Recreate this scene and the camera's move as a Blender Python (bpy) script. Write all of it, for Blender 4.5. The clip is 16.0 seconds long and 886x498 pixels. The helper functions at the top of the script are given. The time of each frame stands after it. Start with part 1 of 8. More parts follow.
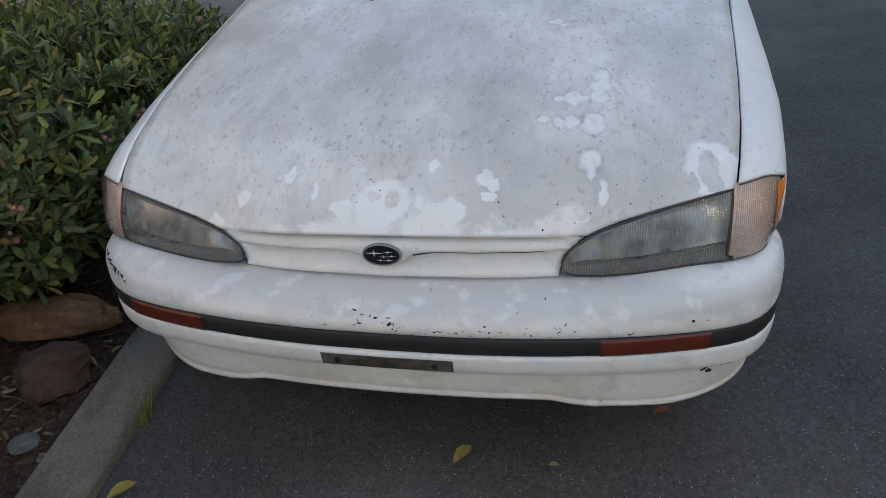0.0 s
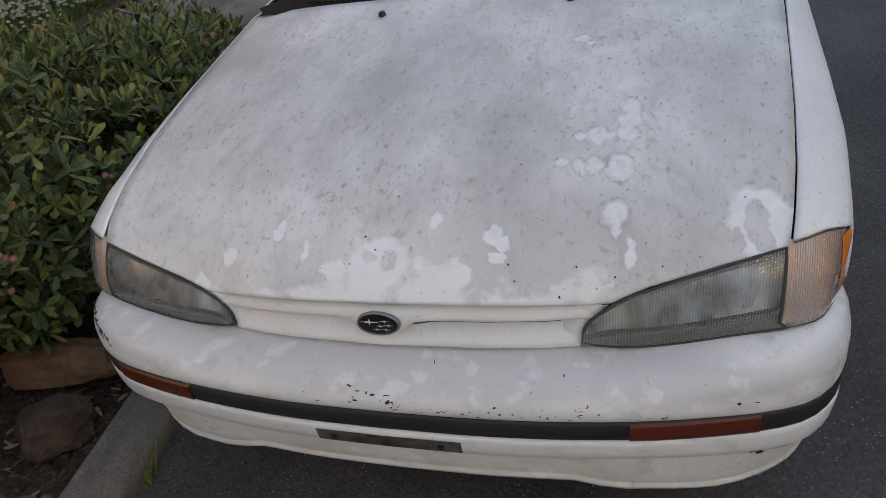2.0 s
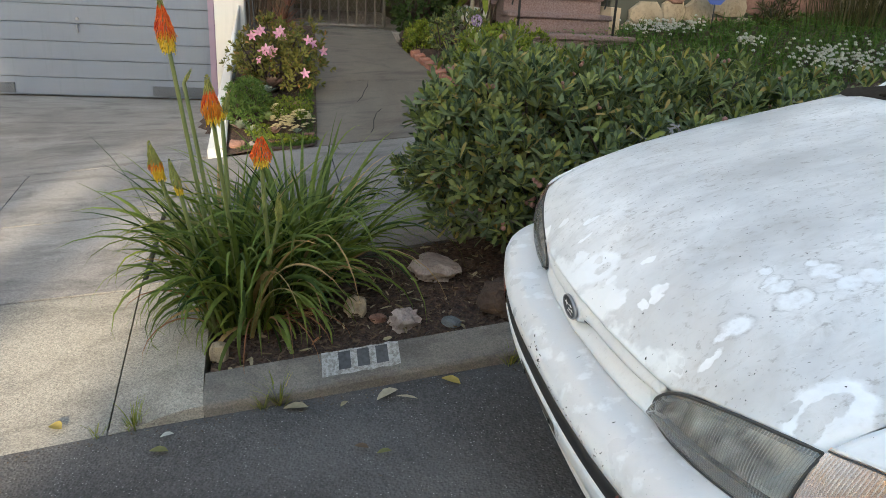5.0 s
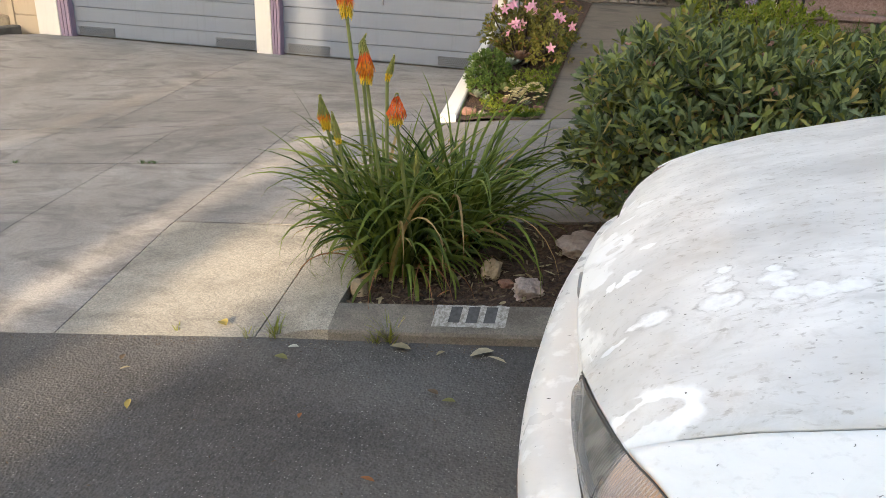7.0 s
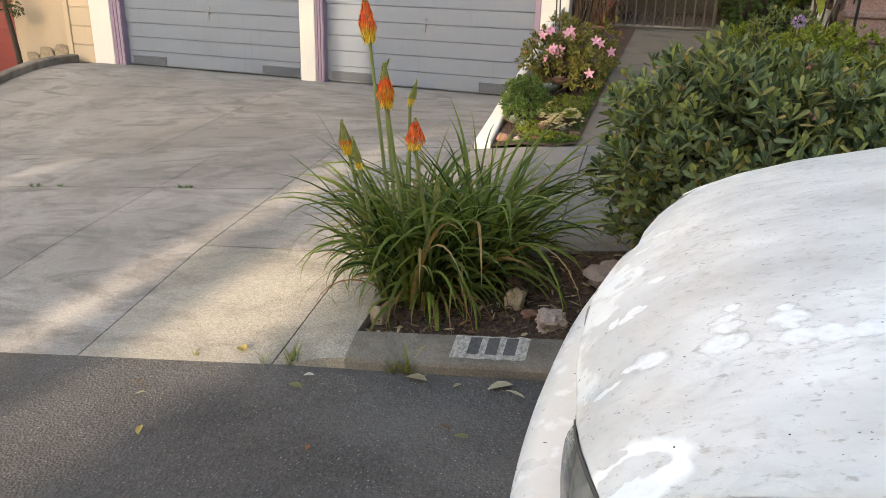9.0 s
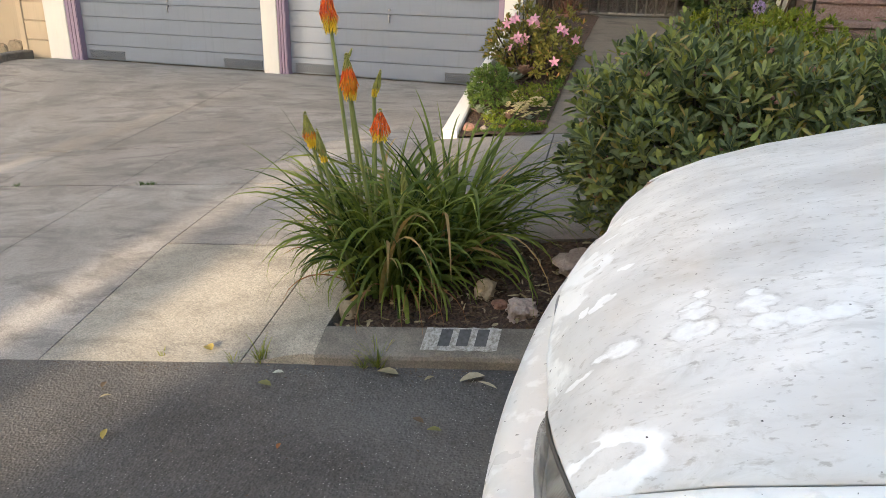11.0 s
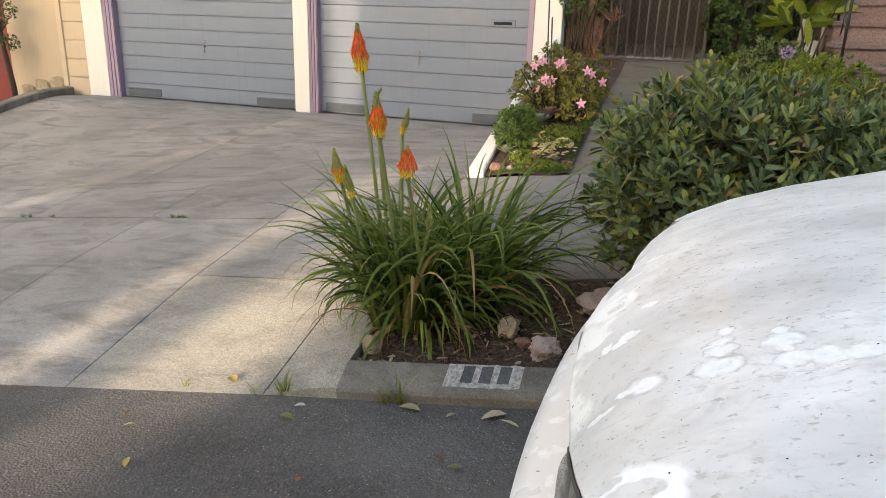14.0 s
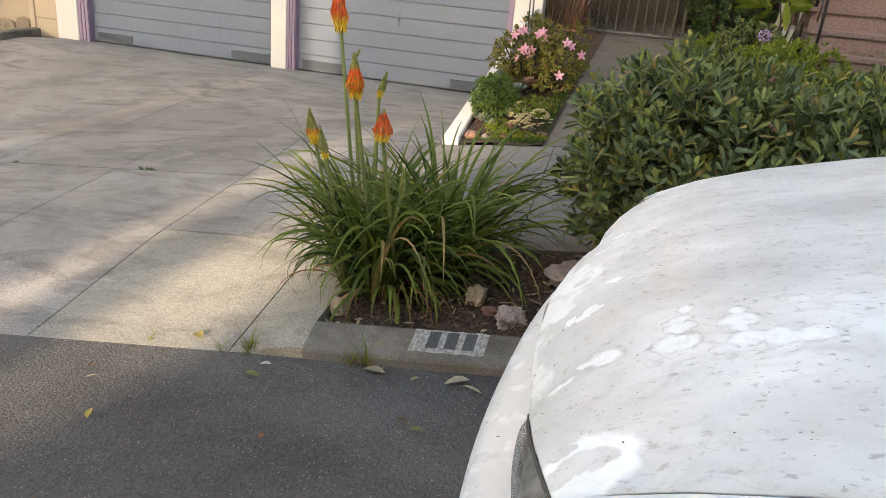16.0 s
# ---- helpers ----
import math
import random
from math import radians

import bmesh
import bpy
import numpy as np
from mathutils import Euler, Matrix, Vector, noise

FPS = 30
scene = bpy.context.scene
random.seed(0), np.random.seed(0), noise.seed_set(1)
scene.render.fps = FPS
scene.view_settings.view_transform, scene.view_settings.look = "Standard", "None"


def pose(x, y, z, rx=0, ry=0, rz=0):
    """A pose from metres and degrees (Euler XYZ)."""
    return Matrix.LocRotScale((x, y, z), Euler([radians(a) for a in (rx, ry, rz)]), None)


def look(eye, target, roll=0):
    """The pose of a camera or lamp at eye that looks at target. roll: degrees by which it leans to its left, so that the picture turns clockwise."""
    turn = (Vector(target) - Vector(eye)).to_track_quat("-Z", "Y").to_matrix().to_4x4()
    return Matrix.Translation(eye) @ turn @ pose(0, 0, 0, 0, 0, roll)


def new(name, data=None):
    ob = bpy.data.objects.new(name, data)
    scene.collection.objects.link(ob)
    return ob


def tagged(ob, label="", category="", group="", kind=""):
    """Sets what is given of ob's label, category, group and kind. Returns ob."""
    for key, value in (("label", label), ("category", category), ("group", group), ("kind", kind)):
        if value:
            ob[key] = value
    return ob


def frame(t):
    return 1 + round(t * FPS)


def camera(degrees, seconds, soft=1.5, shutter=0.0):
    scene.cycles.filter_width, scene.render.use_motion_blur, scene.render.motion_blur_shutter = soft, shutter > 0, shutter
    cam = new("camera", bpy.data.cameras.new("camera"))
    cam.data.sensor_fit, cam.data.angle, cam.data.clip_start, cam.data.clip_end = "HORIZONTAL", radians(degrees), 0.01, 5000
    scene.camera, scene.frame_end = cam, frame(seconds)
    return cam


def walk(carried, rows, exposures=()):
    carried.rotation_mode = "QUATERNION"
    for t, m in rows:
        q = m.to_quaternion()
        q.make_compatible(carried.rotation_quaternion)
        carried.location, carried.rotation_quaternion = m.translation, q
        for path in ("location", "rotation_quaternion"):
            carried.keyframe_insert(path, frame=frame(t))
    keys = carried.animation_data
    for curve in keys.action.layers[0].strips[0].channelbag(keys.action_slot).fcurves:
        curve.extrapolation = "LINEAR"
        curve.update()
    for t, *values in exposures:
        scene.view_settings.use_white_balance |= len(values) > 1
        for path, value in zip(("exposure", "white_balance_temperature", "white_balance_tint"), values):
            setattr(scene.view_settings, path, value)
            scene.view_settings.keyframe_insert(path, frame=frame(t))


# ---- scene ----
cam = camera(62.5, 16.0, soft=0.7)

# The street runs uphill along y; this turn takes the street's own frame (z square to the road) into the upright world.
STREET = Matrix(((0.99955, 0.00188, 0.03009), (0.00188, 0.99226, -0.12415), (-0.03009, 0.12415, 0.99181))).to_4x4()
PATH = [
    (0, (0.438, -1.322, 1.513), (0.064, 0.324, 0.439), -4.6),
    (0.5, (0.488, -1.189, 1.527), (-0.030, 0.391, 0.417), -5.4),
    (1, (0.449, -1.116, 1.542), (-0.004, 0.426, 0.352), -6.6),
    (1.5, (0.410, -1.084, 1.533), (-0.005, 0.428, 0.292), -9.8),
    (2, (0.497, -1.044, 1.539), (-0.027, 0.540, 0.435), -8.6),
    (2.5, (0.690, -0.991, 1.554), (-0.184, 0.540, 0.609), -5.3),
    (3, (0.883, -1.003, 1.544), (-0.328, 0.377, 0.749), -6.1),
    (3.5, (1.083, -0.960, 1.524), (-0.298, 0.224, 0.693), -5.4),
    (4, (1.275, -0.743, 1.517), (-0.280, 0.137, 0.617), -4.9),
    (4.5, (1.452, -0.621, 1.486), (-0.345, -0.127, 0.759), -6.4),
    (4.7, (1.512, -0.582, 1.482), (-0.307, -0.194, 0.746), -5.4),
    (6.8, (1.597, 0.124, 1.397), (-0.158, -0.499, 0.667), -5.2),
    (7, (1.590, 0.180, 1.397), (-0.168, -0.414, 0.650), -5.3),
    (7.5, (1.530, 0.294, 1.404), (-0.132, -0.547, 0.675), -5.7),
    (8, (1.523, 0.304, 1.398), (-0.171, -0.518, 0.722), -6.8),
    (8.5, (1.523, 0.271, 1.380), (-0.205, -0.514, 0.747), -6.5),
    (9, (1.484, 0.258, 1.367), (-0.258, -0.462, 0.698), -5.9),
    (9.2, (1.440, 0.260, 1.353), (-0.332, -0.396, 0.700), -6.8),
    (11.3, (1.468, 0.252, 1.360), (-0.288, -0.391, 0.650), -6.3),
    (11.5, (1.477, 0.243, 1.357), (-0.274, -0.412, 0.646), -5.7),
    (12, (1.471, 0.240, 1.346), (-0.256, -0.448, 0.608), -5.4),
    (12.5, (1.459, 0.237, 1.335), (-0.258, -0.440, 0.565), -5.3),
    (13, (1.456, 0.240, 1.343), (-0.277, -0.443, 0.614), -6.1),
    (13.5, (1.465, 0.252, 1.346), (-0.299, -0.443, 0.711), -6.0),
    (14, (1.473, 0.260, 1.351), (-0.302, -0.448, 0.760), -5.9),
    (14.5, (1.478, 0.266, 1.352), (-0.314, -0.430, 0.799), -6.0),
    (15, (1.479, 0.265, 1.351), (-0.321, -0.376, 0.758), -4.9),
    (15.5, (1.500, 0.267, 1.364), (-0.312, -0.308, 0.744), -4.1),
    (16, (1.488, 0.263, 1.361), (-0.283, -0.364, 0.675), -2.5),
]
EXPOSURES = [
    (0, 1.55, 6150, 11), (0.5, 1.48, 6430, 14), (1.5, 1.40, 6430, 14), (2.0, 1.40, 6600, 16), (2.5, 1.36, 6550, 14), (2.9, 1.46, 6400, 12), (3.5, 1.83, 5750, 0), (4.0, 1.66, 5600, -2), (4.7, 2.09, 5950, 3),
    (6.8, 2.43, 6760, 10), (16, 2.37, 6760, 10),
]
walk(cam, [(t, STREET @ look(eye, target, roll)) for t, eye, target, roll in PATH], EXPOSURES)

# ---- light ----
SUN_AZ, SUN_EL = 102.0, 11.0     # degrees: from +y towards +x, and above the horizon
world = bpy.data.worlds.new("sky")
scene.world = world
world.use_nodes = True
_n, _l = world.node_tree.nodes, world.node_tree.links
sky = _n.new("ShaderNodeTexSky")
sky.sky_type, sky.sun_disc = "NISHITA", False
sky.sun_elevation, sky.sun_rotation = radians(SUN_EL), radians(SUN_AZ)
sky.air_density, sky.dust_density, sky.ozone_density = 1.0, 2.5, 0.6
_n["Background"].inputs["Strength"].default_value = 0.15
_l.new(sky.outputs[0], _n["Background"].inputs["Color"])
sun = new("sun", bpy.data.lights.new("sun", "SUN"))
sun.data.energy, sun.data.angle, sun.data.color = 1.95, radians(1.2), (1.0, 0.80, 0.56)
_d = Vector((math.sin(radians(SUN_AZ)) * math.cos(radians(SUN_EL)), math.cos(radians(SUN_AZ)) * math.cos(radians(SUN_EL)), math.sin(radians(SUN_EL))))
sun.matrix_world = look(_d * 40, (0, 0, 0))


# ---- materials ----
class Nodes:
    """A small builder for node materials."""

    def __init__(self, name):
        self.m = bpy.data.materials.new(name)
        self.m.use_nodes = True
        self.t = self.m.node_tree
        self.b = self.t.nodes["Principled BSDF"]

    def add(self, kind, **kw):
        n = self.t.nodes.new(kind)
        for k, v in kw.items():
            if k == "op":
                n.operation = v
            elif k == "blend":
                n.blend_type = v
            elif k == "feature":
                n.feature = v
            elif k == "kind":
                n.wave_type = v
        return n

    def put(self, socket, v):
        if isinstance(v, bpy.types.NodeSocket):
            self.t.links.new(v, socket)
        elif isinstance(v, (tuple, list)) and len(v) == 3 and socket.type == "RGBA":
            socket.default_value = (*v, 1)
        else:
            socket.default_value = v

    def coords(self, scale=(1, 1, 1), kind="Object", shift=(0, 0, 0)):
        c, m = self.add("ShaderNodeTexCoord"), self.add("ShaderNodeMapping")
        self.t.links.new(c.outputs[kind], m.inputs["Vector"])
        m.inputs["Scale"].default_value, m.inputs["Location"].default_value = scale, shift
        return m.outputs[0]

    def noise(self, vec, scale, detail=4.0, rough=0.55, distort=0.0):
        n = self.add("ShaderNodeTexNoise")
        self.put(n.inputs["Vector"], vec)
        for k, v in (("Scale", scale), ("Detail", detail), ("Roughness", rough), ("Distortion", distort)):
            n.inputs[k].default_value = v
        return n.outputs["Fac"]

    def voronoi(self, vec, scale, out="Distance", feature="F1"):
        n = self.add("ShaderNodeTexVoronoi", feature=feature)
        self.put(n.inputs["Vector"], vec)
        n.inputs["Scale"].default_value = scale
        return n.outputs[out]

    def ramp(self, fac, stops):
        n = self.add("ShaderNodeValToRGB")
        self.put(n.inputs[0], fac)
        e = n.color_ramp.elements
        while len(e) < len(stops):
            e.new(0.5)
        for x, (p, c) in zip(e, stops):
            x.position = p
            x.color = (c, c, c, 1) if isinstance(c, (int, float)) else (*c, 1)
        return n.outputs[0]

    def mix(self, fac, a, b, blend="MIX"):
        n = self.add("ShaderNodeMixRGB", blend=blend)
        for s, v in zip(n.inputs, (fac, a, b)):
            self.put(s, v)
        return n.outputs[0]

    def math(self, op, a, b=0.0, clamp=False):
        n = self.add("ShaderNodeMath", op=op)
        n.use_clamp = clamp
        self.put(n.inputs[0], a)
        self.put(n.inputs[1], b)
        return n.outputs[0]

    def bump(self, h, strength=0.3, dist=0.01, normal=None):
        n = self.add("ShaderNodeBump")
        self.put(n.inputs["Height"], h)
        n.inputs["Strength"].default_value, n.inputs["Distance"].default_value = strength, dist
        if normal is not None:
            self.put(n.inputs["Normal"], normal)
        return n.outputs[0]

    def random(self):
        return self.add("ShaderNodeObjectInfo").outputs["Random"]

    def island(self):
        return self.add("ShaderNodeNewGeometry").outputs["Random Per Island"]

    def done(self, color=None, rough=None, metal=None, normal=None, **more):
        for k, v in (("Base Color", color), ("Roughness", rough), ("Metallic", metal), ("Normal", normal), *more.items()):
            if v is not None:
                self.put(self.b.inputs[k], v)
        return self.m


def hsv_shift(n, color, rnd, amount):
    """Lightens and darkens a colour by a random number from piece to piece."""
    f = n.math("MULTIPLY_ADD", rnd, amount)
    f.node.inputs[2].default_value = 1 - amount / 2
    return n.mix(1.0, color, n.mix(1.0, (1, 1, 1), f, "MULTIPLY"), "MULTIPLY")


def simple(name, color, rough=0.5, metal=0.0, grain=60.0, vary=0.12, bump=0.08, **more):
    """A plain finish with grain and faint blotches."""
    n = Nodes(name)
    v = n.coords()
    a, b = n.noise(v, grain, 3), n.noise(v, grain / 12, 4)
    k = n.mix(0.5, n.ramp(a, [(0.3, 1 - vary), (0.7, 1.0)]), n.ramp(b, [(0.3, 1 - vary), (0.7, 1.0)]))
    c = n.mix(1.0, color, k, "MULTIPLY")
    return n.done(c, n.ramp(b, [(0.3, max(rough - 0.08, 0.02)), (0.7, min(rough + 0.08, 1))]), metal, n.bump(a, bump, 0.003), **more)


def asphalt():
    n = Nodes("asphalt")
    v = n.coords()
    cell = n.ramp(n.voronoi(v, 110, "Color"), [(0.0, 0.2), (1.0, 0.8)])
    near, pick = n.voronoi(v, 100), n.voronoi(v, 100, "Color")
    speck = n.math("MULTIPLY", n.ramp(near, [(0.16, 1.0), (0.26, 0.0)]), n.ramp(pick, [(0.55, 0.0), (0.85, 1.0)]))
    speck = n.math("MULTIPLY", speck, n.ramp(n.noise(v, 9, 4, 0.7), [(0.38, 0.35), (0.58, 1.0)]))
    base = n.mix(n.ramp(n.noise(v, 1.6, 5), [(0.3, 0), (0.75, 1)]), (0.054, 0.049, 0.045), (0.105, 0.097, 0.090))
    base = n.mix(0.55, base, n.mix(1.0, base, cell, "OVERLAY"))
    base = n.mix(n.math("MULTIPLY", speck, 0.85), base, (0.50, 0.48, 0.45))
    dust = n.ramp(n.noise(v, 0.7, 6, 0.65), [(0.52, 0.0), (0.75, 0.5)])
    base = n.mix(dust, base, (0.165, 0.152, 0.135))
    h = n.mix(0.5, n.voronoi(v, 95), n.noise(v, 60, 4))
    return n.done(base, n.ramp(n.noise(v, 40, 3), [(0.3, 0.75), (0.7, 0.95)]), 0, n.bump(h, 0.55, 0.012))


def concrete(name, light, dark, pebble=0.35):
    n = Nodes(name)
    v = n.coords(kind="Object")
    big = n.ramp(n.noise(v, 1.1, 6, 0.62, 0.4), [(0.30, 0), (0.72, 1)])
    c = n.mix(big, dark, light)
    c = hsv_shift(n, c, n.random(), 0.16)
    stain = n.ramp(n.noise(n.coords((1.6, 0.6, 1.0)), 3.0, 6, 0.66, 0.8), [(0.48, 0.0), (0.68, 0.80)])
    c = n.mix(stain, c, tuple(0.65 * k for k in dark))
    agg = n.ramp(n.voronoi(v, 210, "Color"), [(0.0, 0.12), (1.0, 0.88)])
    c = n.mix(pebble, c, n.mix(0.75, c, agg, "OVERLAY"))
    c = n.mix(n.ramp(n.noise(v, 220, 2, 0.6), [(0.64, 0), (0.72, pebble)]), c, (0.07, 0.065, 0.06))
    h = n.mix(0.5, n.noise(v, 130, 3), n.noise(v, 14, 4))
    return n.done(c, 0.88, 0, n.bump(h, 0.30, 0.006))


M_ASPHALT = asphalt()
M_SLAB = concrete("slab_concrete", (0.305, 0.284, 0.262), (0.176, 0.163, 0.150), 0.65)
M_PATH = concrete("path_concrete", (0.151, 0.130, 0.104), (0.085, 0.073, 0.059), 0.25)
M_PAVE = concrete("pavement_concrete", (0.199, 0.188, 0.174), (0.122, 0.114, 0.104), 0.45)
M_APRON = concrete("aggregate_concrete", (0.372, 0.339, 0.284), (0.251, 0.231, 0.195), 0.75)
M_KERB = concrete("kerb_concrete", (0.224, 0.201, 0.171), (0.109, 0.098, 0.084), 0.5)


def car_paint(dirt=1.0):
    """Old white paint: chalky, grimy and peeled to bright primer in patches on the bonnet."""
    n = Nodes("weathered_white_paint")
    v = n.coords()
    broad = n.ramp(n.noise(n.coords((1.0, 0.6, 1.0)), 3.5, 4, 0.55, 0.4), [(0.30, 0.0), (0.68, 1.0)])
    c = n.mix(n.math("MULTIPLY", broad, 0.85 * dirt), (0.88, 0.87, 0.855), (0.53, 0.525, 0.515))
    streak = n.ramp(n.noise(n.coords((1.0, 0.28, 1.0)), 42, 5, 0.65, 0.5), [(0.50, 0.0), (0.75, 1.0)])
    c = n.mix(n.math("MULTIPLY", streak, 0.26 * dirt), c, (0.45, 0.43, 0.40))
    blot = n.ramp(n.noise(n.coords((1.0, 0.6, 1.0)), 12, 7, 0.74, 1.2), [(0.51, 0.0), (0.68, 1.0)])
    c = n.mix(n.math("MULTIPLY", blot, 0.44 * dirt), c, (0.50, 0.485, 0.455))
    fine = n.ramp(n.noise(n.coords((1.0, 0.5, 1.0)), 95, 3, 0.6), [(0.60, 0.0), (0.70, 1.0)])
    c = n.mix(n.math("MULTIPLY", fine, 0.52 * dirt), c, (0.30, 0.28, 0.25))
    patchy = n.ramp(n.noise(n.coords((1.0, 0.8, 1.0)), 4.2, 3, 0.5, 0.5), [(0.46, 0.0), (0.62, 1.0)])
    fleck = n.ramp(n.noise(n.coords((1.0, 0.45, 1.0)), 52, 5, 0.7, 0.6), [(0.56, 0.0), (0.66, 1.0)])
    c = n.mix(n.math("MULTIPLY", n.math("MULTIPLY", patchy, fleck), 0.45 * dirt), c, (0.33, 0.29, 0.24))
    return n, v, c


def paint_body():
    n, v, c = car_paint(0.25)
    pit = n.ramp(n.noise(v, 130, 2, 0.5), [(0.735, 0.0), (0.755, 1.0)])
    c = n.mix(n.math("MULTIPLY", pit, 0.8), c, (0.03, 0.03, 0.03))
    return n.done(c, n.ramp(n.noise(v, 9, 4), [(0.3, 0.28), (0.7, 0.46)]), 0, n.bump(n.noise(v, 220, 3), 0.03, 0.002))


M_PAINT = paint_body()


def soil():
    n = Nodes("mulch_soil")
    v = n.coords()
    a = n.noise(v, 38, 6, 0.7)
    c = n.mix(n.ramp(a, [(0.35, 0), (0.7, 1)]), (0.019, 0.0105, 0.0065), (0.105, 0.060, 0.040))
    c = n.mix(n.ramp(n.voronoi(v, 55), [(0.0, 0.35), (0.3, 0)]), c, (0.13, 0.095, 0.07))
    return n.done(c, 0.95, 0, n.bump(n.mix(0.5, a, n.voronoi(v, 60)), 0.9, 0.03))


M_SOIL = soil()


def islands(n, vec, spots):
    """How far inside the nearest of several ovals a place lies: (x, y, half width, half length) each."""
    total = None
    for x, y, a, b in spots:
        m = n.add("ShaderNodeMapping")
        n.put(m.inputs["Vector"], vec)
        m.inputs["Location"].default_value, m.inputs["Scale"].default_value = (-x / a, -y / b, 0), (1 / a, 1 / b, 0)
        ln = n.add("ShaderNodeVectorMath", op="LENGTH")
        n.put(ln.inputs[0], m.outputs[0])
        k = n.math("SUBTRACT", 1.0, ln.outputs["Value"])
        total = k if total is None else n.math("MAXIMUM", total, k)
    return total


def wobbled(n, v, wobble, freq):
    w = n.add("ShaderNodeTexNoise")
    n.put(w.inputs["Vector"], v)
    w.inputs["Scale"].default_value, w.inputs["Detail"].default_value = freq, 3.0
    off = n.add("ShaderNodeVectorMath", op="SUBTRACT")
    n.put(off.inputs[0], w.outputs["Color"])
    off.inputs[1].default_value = (0.5, 0.5, 0.5)
    sc = n.add("ShaderNodeVectorMath", op="SCALE")
    n.put(sc.inputs[0], off.outputs[0])
    sc.inputs["Scale"].default_value = wobble
    moved = n.add("ShaderNodeVectorMath", op="ADD")
    n.put(moved.inputs[0], v)
    n.put(moved.inputs[1], sc.outputs[0])
    return moved.outputs[0]


def paint_bonnet():
    n, v, c = car_paint(1.22)
    pit = n.ramp(n.noise(n.coords((1.0, 0.7, 1.0)), 150, 2, 0.5), [(0.735, 0.0), (0.76, 1.0)])
    front = n.add("ShaderNodeSeparateXYZ")
    n.put(front.inputs[0], v)
    # paler towards the front, with a ragged fade
    lighter = n.ramp(n.math("ADD", front.outputs["Y"], n.math("MULTIPLY", n.noise(v, 5, 4, 0.6), 0.35)), [(0.20, 0.30), (0.40, 0.0)])
    c = n.mix(lighter, c, (0.86, 0.86, 0.855))
    c = n.mix(n.math("MULTIPLY", pit, 0.75), c, (0.05, 0.045, 0.04))
    # blisters down the right half, smears along the front
    blisters = [(0.482, 0.499, 0.025, 0.034), (0.48, 0.452, 0.031, 0.026), (0.477, 0.404, 0.028, 0.028), (0.409, 0.393, 0.027, 0.034), (0.376, 0.391, 0.017, 0.014), (0.435, 0.392, 0.014, 0.014), (0.466, 0.291, 0.030, 0.040), (0.407, 0.293, 0.022, 0.026),
                (0.378, 0.293, 0.013, 0.022), (0.345, 0.301, 0.015, 0.016), (0.386, 0.274, 0.007, 0.007), (0.461, 0.167, 0.030, 0.034), (0.464, 0.134, 0.012, 0.018), (0.35, 0.80, 0.026, 0.022), (0.37, 0.775, 0.014, 0.012)]
    smears = [(0.702, 0.165, 0.058, 0.075), (0.75, 0.179, 0.027, 0.032), (-0.004, 0.05, 0.068, 0.052), (-0.098, 0.042, 0.031, 0.020), (0.151, 0.04, 0.038, 0.025), (0.221, 0.107, 0.020, 0.018), (0.241, 0.093, 0.017, 0.016), (0.234, 0.069, 0.018, 0.010),
              (0.08, 0.052, 0.012, 0.019), (0.101, 0.135, 0.012, 0.018), (-0.236, 0.116, 0.014, 0.022), (-0.17, 0.076, 0.007, 0.020), (-0.346, 0.073, 0.017, 0.018), (-0.42, 0.039, 0.024, 0.018), (0.478, 0.089, 0.010, 0.024), (0.422, 0.054, 0.033, 0.010)]
    holes = [(0.698, 0.169, 0.020, 0.030), (0.705, 0.134, 0.022, 0.015), (-0.029, 0.066, 0.014, 0.012), (0.017, 0.059, 0.017, 0.016), (0.422, 0.056, 0.023, 0.006), (0.665, 0.128, 0.010, 0.020)]
    vb, vs = wobbled(n, v, 0.024, 62), wobbled(n, v, 0.030, 38)
    bl = islands(n, vb, [(x, y, a * 0.86, b * 0.86) for x, y, a, b in [(x - (0.014 if x > 0.45 else 0.006), y - 0.010 - 0.045 * min(max((y - 0.167) / 0.3, 0), 1), a, b) for x, y, a, b in blisters]])
    sm = n.math("MINIMUM", islands(n, vs, smears), n.math("MULTIPLY", islands(n, vs, holes), -1.0))
    rim = n.ramp(n.math("ADD", bl, 0.5), [(0.22, 0.0), (0.42, 0.55), (0.50, 0.0)])
    c = n.mix(n.math("MULTIPLY", rim, n.ramp(n.noise(v, 70, 3), [(0.4, 0.1), (0.6, 0.9)])), c, (0.30, 0.29, 0.28))
    c = n.mix(n.math("MULTIPLY", n.ramp(sm, [(0.0, 0.0), (0.18, 1.0)]), n.ramp(n.noise(v, 24, 4), [(0.3, 0.6), (0.6, 1.0)])), c, (0.92, 0.925, 0.93))
    mask = n.math("MULTIPLY", n.ramp(bl, [(0.0, 0.0), (0.30, 1.0)]), n.ramp(n.noise(v, 60, 3, 0.6), [(0.32, 0.45), (0.55, 1.0)]))
    c = n.mix(mask, c, (0.87, 0.875, 0.88))
    edge = n.ramp(n.math("ADD", front.outputs["Y"], n.math("MULTIPLY", n.noise(v, 13, 4, 0.55), 0.24)), [(0.128, 1.0), (0.150, 0.0)])
    c = n.mix(n.math("MULTIPLY", edge, 0.85), c, (0.90, 0.90, 0.89))
    h = n.math("ADD", n.math("MULTIPLY", mask, 0.7), n.math("MULTIPLY", n.noise(v, 200, 3), 0.2))
    return n.done(c, n.ramp(n.noise(v, 9, 4), [(0.3, 0.36), (0.7, 0.58)]), 0, n.bump(h, 0.3, 0.002))


